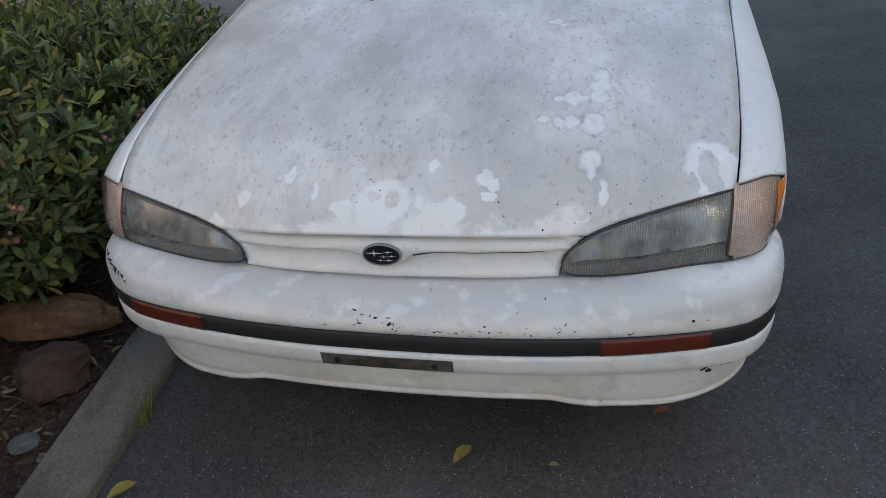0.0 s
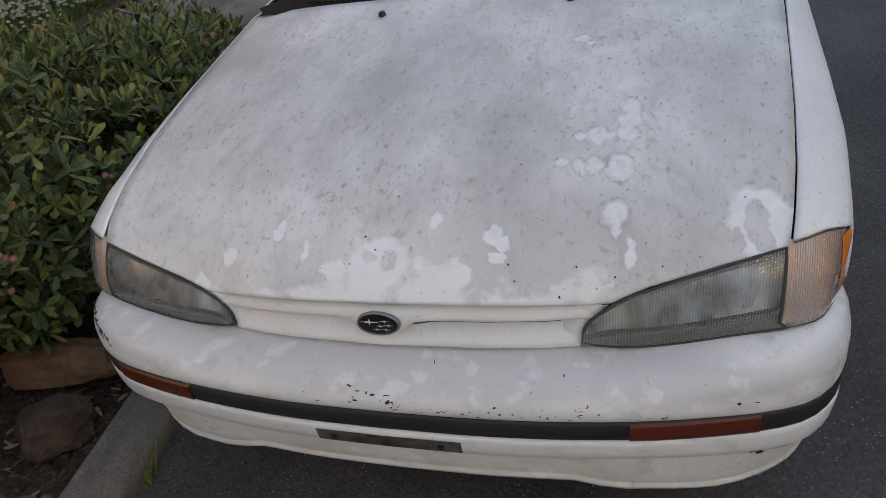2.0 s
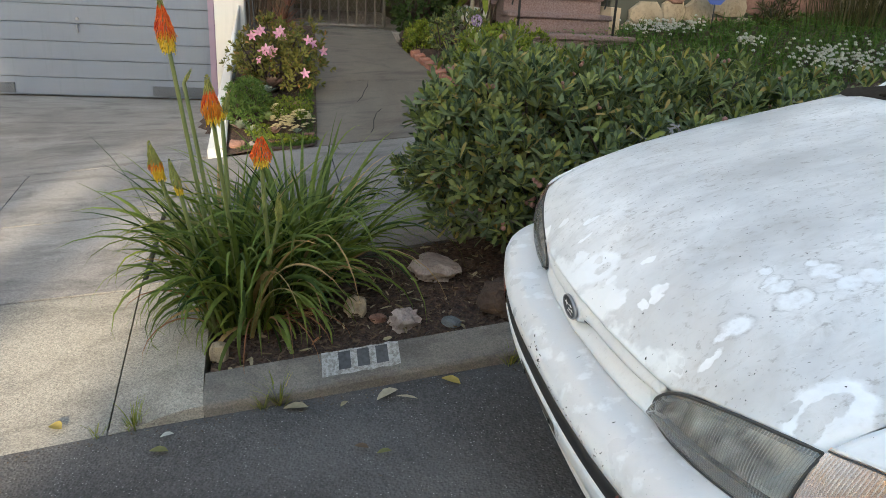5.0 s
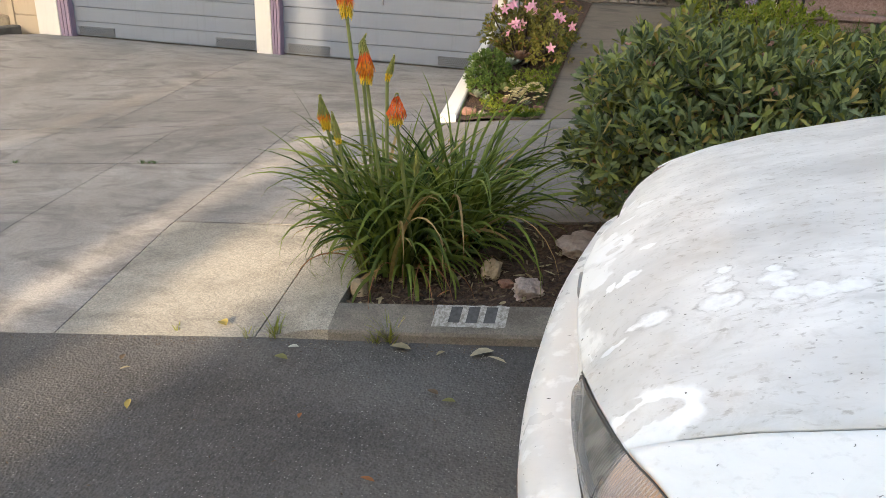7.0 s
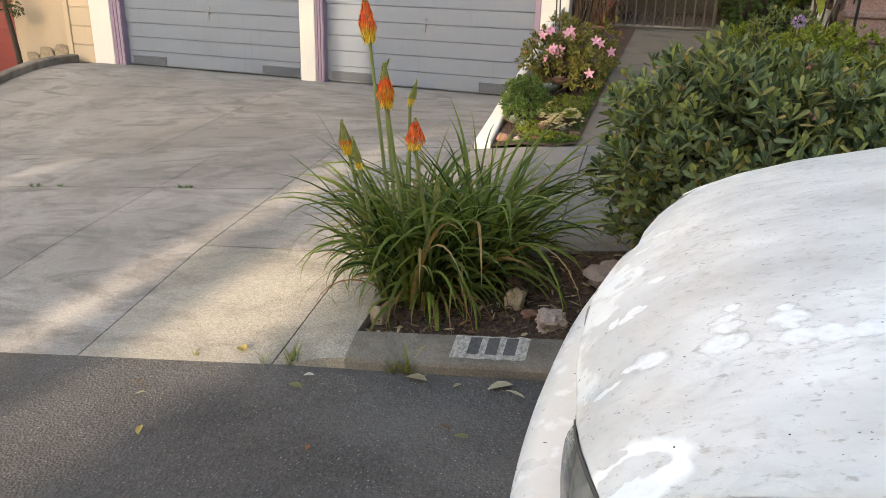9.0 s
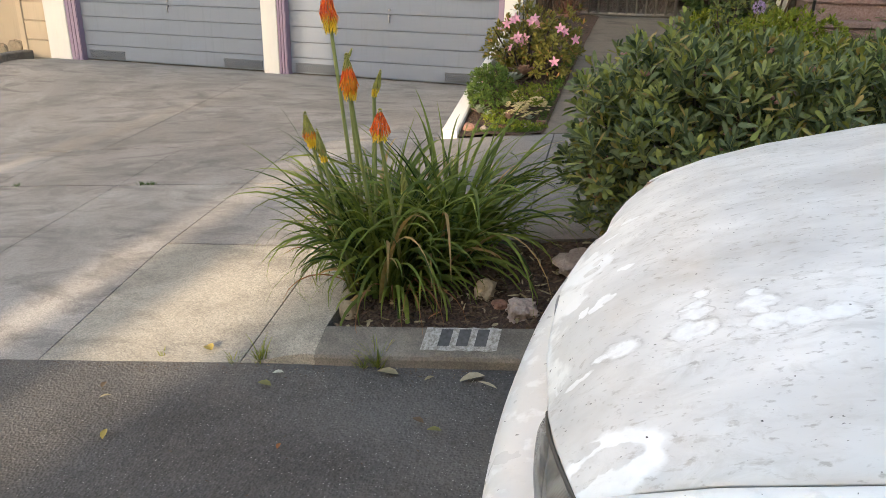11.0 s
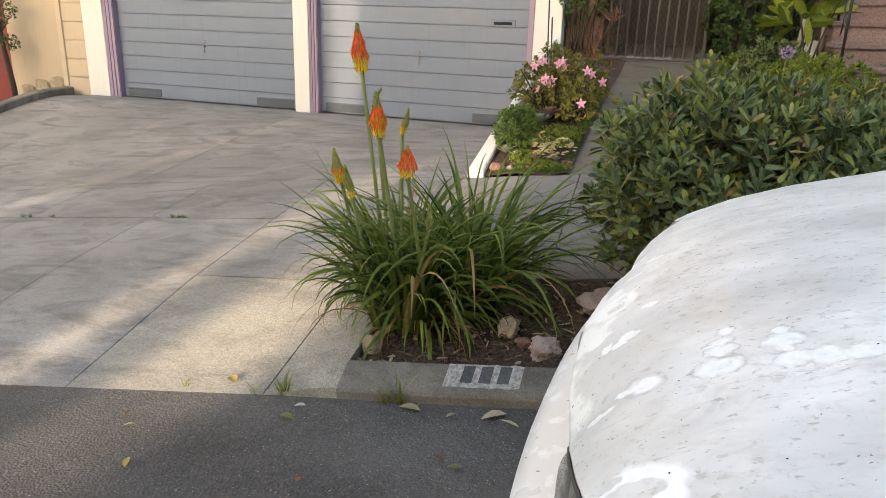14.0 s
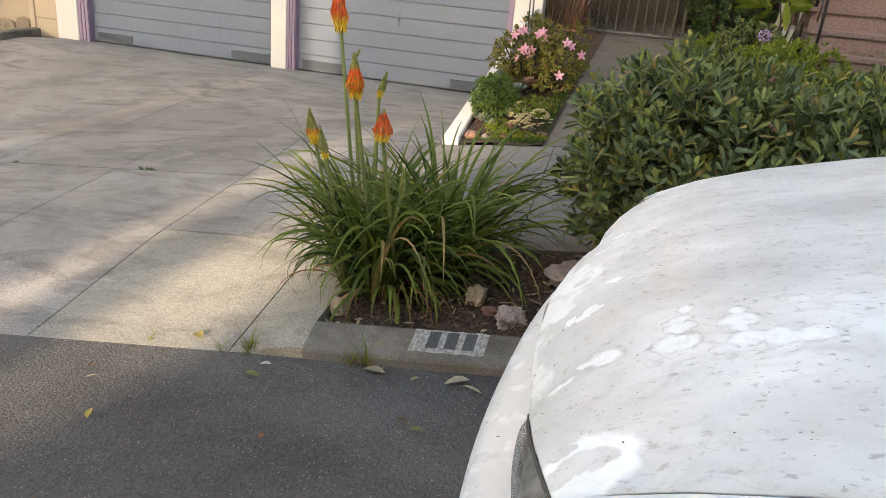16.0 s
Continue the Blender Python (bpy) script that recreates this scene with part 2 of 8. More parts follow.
def paint_bumper():
    n, v, c = car_paint(0.22)
    sep = n.add("ShaderNodeSeparateXYZ")
    n.put(sep.inputs[0], v)
    cream = n.ramp(sep.outputs["Z"], [(0.30, 1.0), (0.40, 0.0)])
    c = n.mix(n.math("MULTIPLY", cream, n.ramp(n.noise(v, 9, 5), [(0.3, 0.2), (0.7, 0.7)])), c, (0.58, 0.53, 0.44))
    scuff = n.ramp(n.noise(n.coords((1, 1, 1.6)), 11, 3, 0.5), [(0.60, 0.0), (0.70, 0.30)])
    c = n.mix(scuff, c, (0.42, 0.40, 0.38))
    pit = n.ramp(n.noise(v, 140, 2, 0.5), [(0.72, 0.0), (0.75, 1.0)])
    c = n.mix(n.math("MULTIPLY", pit, 0.7), c, (0.05, 0.05, 0.05))
    # top of the bumper painted greyer, for the duller sky overhead
    shelf_shade = n.ramp(n.math("ADD", sep.outputs["Z"], n.math("MULTIPLY", n.noise(v, 8, 4), 0.03)), [(0.530, 0.0), (0.555, 0.60), (0.590, 0.60), (0.605, 0.0)])
    c = n.mix(shelf_shade, c, (0.55, 0.55, 0.55))
    bright = n.ramp(n.noise(v, 18, 4, 0.55, 0.1), [(0.56, 0.0), (0.64, 1.0)])
    c = n.mix(n.math("MULTIPLY", bright, 0.5), c, (0.90, 0.91, 0.92))
    return n.done(c, n.ramp(n.noise(v, 9, 4), [(0.3, 0.24), (0.7, 0.42)]), 0, n.bump(n.noise(v, 180, 3), 0.04, 0.002))


M_BONNET = paint_bonnet()
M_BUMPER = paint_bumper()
M_AMBER = simple("amber_lens", (0.135, 0.024, 0.010), 0.3, 0.0, 90, 0.35)
M_SCAR = simple("plate_scar", (0.20, 0.175, 0.15), 0.75, 0.0, 40, 0.9)
M_BADGE = simple("badge_enamel", (0.008, 0.008, 0.009), 0.35)
M_LAMPGREY = simple("lamp_bezel", (0.125, 0.125, 0.12), 0.25)
M_LAMPSEAL = simple("lamp_seal", (0.055, 0.052, 0.048), 0.6)
M_BADGEMARK = simple("badge_silver", (0.85, 0.85, 0.86), 0.35, 0.4)
def corner_bowl():
    n = Nodes("lamp_bowl")
    v = n.coords((1, 1, 0.6))
    # orange patches put into the colour, for amber mirrored in the bowl
    c = n.mix(n.ramp(n.noise(v, 13, 3), [(0.42, 0.0), (0.62, 1.0)]), (0.92, 0.80, 0.76), (0.95, 0.66, 0.42))
    return n.done(c, 0.30, 0.12, n.bump(n.noise(v, 16, 2), 0.6, 0.02))


M_BOWL = corner_bowl()
M_COWL = simple("scuttle_plastic", (0.045, 0.037, 0.028), 0.8, 0.0, 70, 0.7, 0.4, **{"Specular IOR Level": 0.08})
M_DASH = simple("dashboard", (0.059, 0.063, 0.067), 0.8)
M_SEAT = simple("seat_cloth", (0.096, 0.110, 0.130), 0.95)


def lens(name, tint, clear, ribs=0.0, rib_haze=0.0, dust=(0.72, 0.72, 0.71), rough=0.06, rib_dark=0.6):
    n = Nodes(name)
    tr, gl, mx = n.add("ShaderNodeBsdfTransparent"), n.add("ShaderNodeBsdfGlossy"), n.add("ShaderNodeMixShader")
    df, m2 = n.add("ShaderNodeBsdfDiffuse"), n.add("ShaderNodeMixShader")
    n.put(tr.inputs["Color"], tint)
    gl.inputs["Roughness"].default_value = rough
    fr = n.add("ShaderNodeFresnel")
    fr.inputs["IOR"].default_value = 1.5
    v = n.coords()
    if ribs:
        w = n.add("ShaderNodeTexWave")
        n.put(w.inputs["Vector"], v)
        w.inputs["Scale"].default_value, w.inputs["Distortion"].default_value = ribs, 0.0
        b = n.bump(w.outputs["Fac"], 0.20, 0.004)
        for q in (gl, fr, df):
            n.put(q.inputs["Normal"], b)
    n.put(df.inputs["Color"], dust)
    haze = n.ramp(n.noise(v, 14, 4), [(0.3, clear * 0.4), (0.75, clear)])
    # ribs drawn as dark and pale stripes, for light bent by the flutes
    if ribs:
        n.put(tr.inputs["Color"], n.mix(w.outputs["Fac"], tuple(rib_dark * k for k in tint), tint))
        haze = n.math("ADD", haze, n.math("MULTIPLY", n.math("POWER", w.outputs["Fac"], 2.2), rib_haze))
    n.put(m2.inputs[0], haze)
    n.put(m2.inputs[1], tr.outputs[0])
    n.put(m2.inputs[2], df.outputs[0])
    n.put(mx.inputs[0], n.math("ADD", fr.outputs[0], 0.02))
    n.put(mx.inputs[1], m2.outputs[0])
    n.put(mx.inputs[2], gl.outputs[0])
    n.put(n.t.nodes["Material Output"].inputs["Surface"], mx.outputs[0])
    return n.m


M_LENS = lens("ribbed_lamp_glass", (0.97, 0.97, 0.95), 0.24, 58.0, 0.20, (0.63, 0.61, 0.575), 0.14, 0.55)
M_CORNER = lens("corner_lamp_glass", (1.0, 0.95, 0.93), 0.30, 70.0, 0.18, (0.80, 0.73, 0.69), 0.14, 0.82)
M_AMBER_LENS = simple("amber_plastic", (0.85, 0.25, 0.03), 0.12, 0.0, 60, 0.15)
M_GLASS = lens("car_glass", (0.84, 0.89, 0.88), 0.035)


def reflector():
    n = Nodes("lamp_reflector")
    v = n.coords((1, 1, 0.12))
    # bright and dark streaks put into the colour, for reflections in the bowl
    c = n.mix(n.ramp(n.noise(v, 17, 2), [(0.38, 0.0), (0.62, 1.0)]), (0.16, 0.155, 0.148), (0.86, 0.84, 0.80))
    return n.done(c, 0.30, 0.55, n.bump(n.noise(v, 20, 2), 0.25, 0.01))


M_REFLECTOR = reflector()
M_FACET = simple("lamp_facet", (0.55, 0.54, 0.52), 0.35, 1.0)


def leaf_material(name, a, b, c, gloss=0.45, through_light=0.3, shades=None):
    """Foliage: every leaf its own shade between a and b, a few of them c; or a list of shades of its own."""
    n = Nodes(name)
    r = n.island()
    col = n.ramp(r, shades or [(0.0, a), (0.55, b), (0.93, b), (0.97, c)])
    v = n.coords()
    col = n.mix(1.0, col, n.ramp(n.noise(v, 45, 3), [(0.3, 0.75), (0.7, 1.1)]), "MULTIPLY")
    n.done(col, max(gloss, 0.55), **{"Specular IOR Level": 0.22})
    tl, mx = n.add("ShaderNodeBsdfTranslucent"), n.add("ShaderNodeMixShader")
    n.put(tl.inputs["Color"], n.mix(0.5, col, n.mix(1.0, col, (1.0, 1.0, 0.3), "MULTIPLY")))
    mx.inputs[0].default_value = through_light
    n.put(mx.inputs[1], n.b.outputs[0])
    n.put(mx.inputs[2], tl.outputs[0])
    n.put(n.t.nodes["Material Output"].inputs["Surface"], mx.outputs[0])
    return n.m


M_LEAF = leaf_material("shrub_leaf", None, None, None, 0.60, 0.25, [(0.0, (0.034, 0.054, 0.022)), (0.25, (0.095, 0.129, 0.062)), (0.50, (0.174, 0.213, 0.106)), (0.75, (0.168, 0.213, 0.062)), (0.90, (0.269, 0.286, 0.067)), (0.97, (0.336, 0.258, 0.090))])
M_LEAF_YOUNG = leaf_material("young_shrub_leaf", (0.128, 0.170, 0.051), (0.289, 0.323, 0.119), (0.357, 0.281, 0.128), 0.6)
M_LEAF_YELLOW = leaf_material("azalea_leaf", (0.080, 0.120, 0.016), (0.216, 0.264, 0.032), (0.304, 0.256, 0.064))
M_LEAF_PINK = leaf_material("flowering_shrub_leaf", (0.08, 0.09, 0.02), (0.21, 0.20, 0.05), (0.36, 0.20, 0.08))
M_IVY = leaf_material("ivy_leaf", (0.025, 0.05, 0.016), (0.065, 0.105, 0.032), (0.10, 0.13, 0.04))
M_BLADE = leaf_material("strap_leaf", (0.024, 0.052, 0.012), (0.170, 0.222, 0.045), (0.42, 0.28, 0.13), 0.45, 0.35)
M_GRASS = leaf_material("lawn_blade", (0.040, 0.088, 0.016), (0.096, 0.168, 0.032), (0.200, 0.200, 0.064))
M_DRYGRASS = leaf_material("dark_grass", (0.03, 0.032, 0.012), (0.085, 0.075, 0.03), (0.13, 0.10, 0.05))
M_SUCC_BUSH = leaf_material("green_succulent_bush", (0.045, 0.085, 0.018), (0.135, 0.205, 0.045), (0.20, 0.24, 0.06))
M_SUCC = leaf_material("succulent_leaf", (0.10, 0.16, 0.05), (0.20, 0.27, 0.10), (0.35, 0.25, 0.18), 0.5, 0.1)
M_SUCC_PALE = leaf_material("pale_succulent_leaf", (0.66, 0.56, 0.32), (0.82, 0.72, 0.48), (0.6, 0.4, 0.3), 0.6, 0.15)
M_SUCC_GREY = leaf_material("grey_succulent_leaf", (0.20, 0.25, 0.20), (0.30, 0.34, 0.28), (0.33, 0.22, 0.22), 0.6, 0.1)
M_WEED = leaf_material("weed_blade", (0.12, 0.16, 0.03), (0.26, 0.28, 0.06), (0.4, 0.32, 0.12))
M_STALK = simple("flower_stalk", (0.19, 0.215, 0.065), 0.5)
M_BARK = simple("bark", (0.07, 0.05, 0.035), 0.9, 0, 40, 0.5, 0.6)
M_RED = leaf_material("red_floret", (0.62, 0.045, 0.012), (0.88, 0.19, 0.03), (0.80, 0.30, 0.03), 0.4, 0.3)
M_ORANGE = leaf_material("orange_floret", (0.75, 0.22, 0.02), (0.85, 0.33, 0.03), (0.8, 0.4, 0.05), 0.4, 0.3)
M_YELLOW = leaf_material("yellow_floret", (0.80, 0.50, 0.03), (0.88, 0.65, 0.06), (0.8, 0.7, 0.2), 0.4, 0.3)
M_BUDGREEN = leaf_material("green_bud", (0.24, 0.27, 0.07), (0.36, 0.36, 0.10), (0.4, 0.3, 0.1), 0.4, 0.2)
M_PETAL_PINK = leaf_material("pink_petal", (0.62, 0.22, 0.38), (0.76, 0.38, 0.52), (0.84, 0.56, 0.66), 0.6, 0.3)
M_PETAL_WHITE = leaf_material("white_petal", (0.459, 0.459, 0.433), (0.541, 0.541, 0.510), (0.446, 0.446, 0.319), 0.6, 0.3)
M_PETAL_LILAC = leaf_material("lilac_petal", (0.35, 0.25, 0.5), (0.5, 0.38, 0.65), (0.6, 0.5, 0.7), 0.6, 0.3)
M_LITTER = leaf_material("dry_litter", (0.045, 0.029, 0.018), (0.126, 0.086, 0.054), (0.270, 0.216, 0.144), 0.8, 0.0)
M_DRYBLADE = leaf_material("withered_blade", (0.14, 0.055, 0.028), (0.26, 0.13, 0.065), (0.36, 0.26, 0.15), 0.7)
M_DEADLEAF = leaf_material("fallen_leaf", (0.20, 0.15, 0.08), (0.32, 0.27, 0.17), (0.30, 0.12, 0.05), 0.7, 0.15)


def stone(name, a, b, scale=9.0):
    n = Nodes(name)
    v = n.coords()
    k = n.noise(v, scale, 7, 0.65, 0.5)
    c = n.mix(n.ramp(k, [(0.3, 0), (0.7, 1)]), a, b)
    c = n.mix(n.ramp(n.noise(v, scale * 5, 4, 0.7), [(0.5, 0.0), (0.7, 0.45)]), c, tuple(0.35 * q for q in a))
    c = hsv_shift(n, c, n.random(), 0.2)
    return n.done(c, 0.9, 0, n.bump(n.mix(0.6, k, n.noise(v, scale * 8, 4)), 0.8, 0.02))


M_STONE_PALE = stone("pale_stone", (0.238, 0.180, 0.158), (0.414, 0.352, 0.317))
M_STONE_BROWN = stone("brown_stone", (0.046, 0.028, 0.019), (0.101, 0.064, 0.044))
M_STONE_GREY = stone("grey_stone", (0.098, 0.105, 0.109), (0.165, 0.173, 0.176))
M_STONE_TAN = stone("tan_stone", (0.270, 0.203, 0.128), (0.390, 0.315, 0.217), 5)
M_STONE_RED = stone("red_stone", (0.17, 0.085, 0.06), (0.34, 0.19, 0.14), 14)
M_GRANITE = stone("pink_terrazzo", (0.172, 0.103, 0.090), (0.332, 0.244, 0.226), 70)
M_BRICK = stone("brick", (0.26, 0.10, 0.065), (0.36, 0.17, 0.12), 18)


def wall_paint(name, color, vary=0.12, rough=0.75, streak=0.25):
    n = Nodes(name)
    v = n.coords()
    big = n.noise(v, 1.3, 6, 0.6, 0.3)
    run = n.noise(n.coords((6, 6, 0.5)), 3.0, 5, 0.6)
    c = n.mix(n.ramp(big, [(0.3, vary), (0.7, 0.0)]), color, tuple(0.6 * q for q in color))
    c = n.mix(n.ramp(run, [(0.55, 0.0), (0.8, streak)]), c, tuple(0.5 * q for q in color))
    return n.done(c, rough, 0, n.bump(n.noise(v, 120, 4), 0.15, 0.004))


M_WHITE = wall_paint("white_paint", (0.651, 0.632, 0.591))
M_CREAM = wall_paint("cream_stucco", (0.44, 0.352, 0.248))
M_SIDING = wall_paint("beige_siding", (0.495, 0.396, 0.279))
M_DOORGREY = wall_paint("garage_door_paint", (0.142, 0.171, 0.225), 0.18, 0.5)
M_PURPLE = wall_paint("purple_trim_paint", (0.27, 0.20, 0.27))
M_OLIVE = wall_paint("olive_stucco", (0.079, 0.079, 0.056), 0.3)
M_REDDOOR = wall_paint("red_door_paint", (0.20, 0.028, 0.022), 0.3, 0.45)
M_TANWALL = wall_paint("tan_stucco", (0.48, 0.37, 0.25), 0.3)
M_ROOF = simple("roof_felt", (0.09, 0.085, 0.08), 0.9)
M_IRON = simple("wrought_iron", (0.035, 0.035, 0.037), 0.55, 0.3)
M_GATE = simple("dull_metal_gate", (0.15, 0.14, 0.13), 0.6, 0.3)
M_STEEL = simple("worn_door_steel", (0.30, 0.30, 0.31), 0.45, 0.6)
M_VENT = simple("vent_mesh", (0.07, 0.08, 0.09), 0.6, 0.3)
M_WOOD = simple("weathered_fence_wood", (0.17, 0.11, 0.07), 0.85, 0, 30, 0.45, 0.3)
M_SIGN = simple("sign_blue", (0.06, 0.10, 0.34), 0.4)
M_SIGNWHITE = simple("sign_white", (0.52, 0.52, 0.55), 0.4)
def worn_stencil():
    n = Nodes("worn_stencil_paint")
    v = n.coords()
    wear = n.ramp(n.noise(v, 60, 5, 0.7), [(0.42, 0.0), (0.58, 1.0)])
    c = n.mix(wear, (0.19, 0.18, 0.16), (0.37, 0.365, 0.35))
    return n.done(c, 0.9, 0, n.bump(n.noise(v, 130, 3), 0.3, 0.004))


M_STENCIL = worn_stencil()
M_BROMELIAD = leaf_material("bromeliad_leaf", (0.12, 0.045, 0.035), (0.26, 0.12, 0.085), (0.20, 0.22, 0.10), 0.5, 0.2)
M_TERRACOTTA = simple("terracotta", (0.20, 0.095, 0.06), 0.85, 0, 30, 0.4, 0.2)
M_STENCILDARK = simple("stencil_black", (0.095, 0.096, 0.10), 0.9, 0, 60, 0.7)
M_WINDOW = lens("window_glass", (0.35, 0.38, 0.40), 0.05)
M_BUDPINK = simple("pink_bud", (0.30, 0.15, 0.12), 0.6)
M_SUCC_PINK = leaf_material("pink_succulent_leaf", (0.20, 0.14, 0.12), (0.32, 0.20, 0.17), (0.25, 0.27, 0.18), 0.6, 0.1)
M_STONE_RUST = stone("rust_stone", (0.13, 0.062, 0.03), (0.26, 0.145, 0.075))
M_LEAF_OCHRE = leaf_material("ochre_leaf", (0.34, 0.24, 0.05), (0.40, 0.30, 0.08), (0.3, 0.2, 0.05), 0.6, 0.15)
M_LEAF_OLIVE = leaf_material("olive_leaf", (0.14, 0.13, 0.05), (0.17, 0.16, 0.06), (0.2, 0.15, 0.05), 0.6, 0.1)
M_LEAF_TAN = leaf_material("tan_leaf", (0.36, 0.31, 0.21), (0.42, 0.36, 0.25), (0.4, 0.3, 0.2), 0.7, 0.1)
M_LEAF_RUST = leaf_material("rust_leaf", (0.22, 0.08, 0.03), (0.28, 0.11, 0.04), (0.2, 0.1, 0.04), 0.7, 0.1)
M_BLACK = simple("black_plastic", (0.022, 0.022, 0.024), 0.55, vary=0.3)
M_RUBBER = simple("rubber", (0.015, 0.015, 0.015), 0.8)
M_DARK = simple("dark_void", (0.01, 0.01, 0.01), 0.9)
M_CHROME = simple("worn_chrome", (0.75, 0.75, 0.76), 0.22, 1.0)


# ---- helpers for building ----
def thing(name, label, category, at=None, group="", kind=""):
    ob = new(name)
    ob.empty_display_size = 0.1
    if at is not None:
        ob.matrix_world = at
    return tagged(ob, label, category, group, kind)


def mesh_of(name, bm, material, smooth=True):
    me = bpy.data.meshes.new(name)
    bm.normal_update()
    bm.to_mesh(me)
    bm.free()
    for m in material if isinstance(material, (list, tuple)) else [material]:
        me.materials.append(m)
    if smooth:
        for p in me.polygons:
            p.use_smooth = True
    return me


def part(name, bm, material, parent=None, label="", smooth=True):
    ob = new(name, mesh_of(name, bm, material, smooth))
    if parent is not None:
        ob.parent = parent
    if label:
        tagged(ob, label)
    return ob


def flat_part(name, bm, material, parent=None, label=""):
    return part(name, bm, material, parent, label, smooth=False)


def raw(name, verts, faces, material, parent=None, label="", smooth=False, ids=None):
    me = bpy.data.meshes.new(name)
    me.from_pydata(verts, [], faces)
    for m in material if isinstance(material, (list, tuple)) else [material]:
        me.materials.append(m)
    if ids is not None:
        me.polygons.foreach_set("material_index", ids)
    if smooth:
        me.polygons.foreach_set("use_smooth", [True] * len(me.polygons))
    me.update()
    ob = new(name, me)
    if parent is not None:
        ob.parent = parent
    if label:
        tagged(ob, label)
    return ob


def solid(ob, thickness, offset=-1.0):
    m = ob.modifiers.new("thickness", "SOLIDIFY")
    m.thickness, m.offset = thickness, offset
    return ob


def bevel(ob, width, segments=2):
    m = ob.modifiers.new("edges", "BEVEL")
    m.width, m.segments, m.limit_method, m.angle_limit = width, segments, "ANGLE", radians(35)
    return ob


def box(bm, lo, hi, m=None):
    x0, y0, z0 = lo
    x1, y1, z1 = hi
    v = [bm.verts.new(p if m is None else m @ Vector(p)) for p in
         ((x0, y0, z0), (x1, y0, z0), (x1, y1, z0), (x0, y1, z0), (x0, y0, z1), (x1, y0, z1), (x1, y1, z1), (x0, y1, z1))]
    for f in ((0, 3, 2, 1), (4, 5, 6, 7), (0, 1, 5, 4), (1, 2, 6, 5), (2, 3, 7, 6), (3, 0, 4, 7)):
        bm.faces.new([v[i] for i in f])
    return v


def boxes(*pairs):
    bm = bmesh.new()
    for lo, hi in pairs:
        box(bm, lo, hi)
    return bm


def tube(bm, pts, radius, sides=8, cap=True):
    """A round bar along points; radius is a number or one for each point."""
    pts = [Vector(p) for p in pts]
    rads = radius if isinstance(radius, (list, tuple)) else [radius] * len(pts)
    rings = []
    for i, p in enumerate(pts):
        d = (pts[min(i + 1, len(pts) - 1)] - pts[max(i - 1, 0)]).normalized()
        a = d.orthogonal().normalized()
        if rings:
            a = (last - d * last.dot(d)).normalized()
        last = a
        b = d.cross(a)
        rings.append([bm.verts.new(p + rads[i] * (math.cos(k) * a + math.sin(k) * b)) for k in [2 * math.pi * j / sides for j in range(sides)]])
    for r, s in zip(rings, rings[1:]):
        for j in range(sides):
            bm.faces.new((r[j], r[(j + 1) % sides], s[(j + 1) % sides], s[j]))
    if cap:
        bm.faces.new(rings[0][::-1])
        bm.faces.new(rings[-1])
    return rings


def grid(bm, rows, wrap=False):
    """Skins rows of points, all of one length."""
    vs = [[bm.verts.new(p) for p in r] for r in rows]
    for a, b in zip(vs, vs[1:]):
        n = len(a)
        for j in range(n if wrap else n - 1):
            bm.faces.new((a[j], a[(j + 1) % n], b[(j + 1) % n], b[j]))
    return vs


def spline(pts, n):
    """n points on a smooth curve through pts (tuples of any length)."""
    p = np.array(pts, float)
    d = np.r_[0, np.cumsum(np.linalg.norm(np.diff(p, axis=0), axis=1) ** 0.5)]
    t = np.linspace(0, d[-1], n)
    m = np.gradient(p, d, axis=0)
    out = []
    for x in t:
        i = min(np.searchsorted(d, x, "right") - 1, len(d) - 2)
        h = d[i + 1] - d[i]
        s = (x - d[i]) / h
        out.append((2 * s**3 - 3 * s**2 + 1) * p[i] + (s**3 - 2 * s**2 + s) * h * m[i] + (3 * s**2 - 2 * s**3) * p[i + 1] + (s**3 - s**2) * h * m[i + 1])
    return [tuple(map(float, q)) for q in out]


def lerp_table(x, table):
    return float(np.interp(x, [a for a, _ in table], [b for _, b in table]))


def smooth01(x):
    x = min(max(x, 0.0), 1.0)
    return x * x * (3 - 2 * x)


# ---- the lie of the land, in the street's frame ----
def kerb_x(y):
    """Line of the gutter: it swings out into the road in front of the driveway."""
    if y < -1.4:
        return -0.70 + 0.10 * min(-1.4 - y, 3.0)
    return -0.70 - 0.075 * min(y + 1.4, 1.8) - 0.055 * max(y - 0.4, 0.0)


def upright(x, y, zw):
    """Height in the street's frame of a place that lies at height zw in the upright world."""
    return (zw + 0.03009 * x - 0.12415 * y) / 0.99181


GARAGE_X, FLOOR_Z = -7.05, 0.0


def pave(x, y):
    """Height of apron, pavement and driveway over the road's plane."""
    u = kerb_x(y) - x
    h = lerp_table(u, [(0, 0.0), (0.98, 0.135), (2.8, 0.26)])
    if u > 2.8:
        f = smooth01((u - 2.8) / (GARAGE_X * -1 - 0.7 - 2.8) * 1.02)
        h = h + (upright(x, y, FLOOR_Z) - h) * f
    return h


def yard(x, y):
    """Height of the front garden, path and lawn behind the pavement."""
    if y < -1.6:
        return pave(x, y)
    u = kerb_x(y) - x
    low = 0.26 + (upright(x, y, 0.86) - 0.26) * min(max((u - 2.8) / 3.4, 0), 1)
    lawn = 0.26 + (upright(x, y, 1.03 + 0.10 * (y - 2.3)) - 0.26) * min(max((u - 2.8) / 1.9, 0), 1)
    return low + (lawn - low) * smooth01((y - 0.45) / 0.8)


def put(x, y, z=0.0):
    return STREET @ Vector((x, y, z))


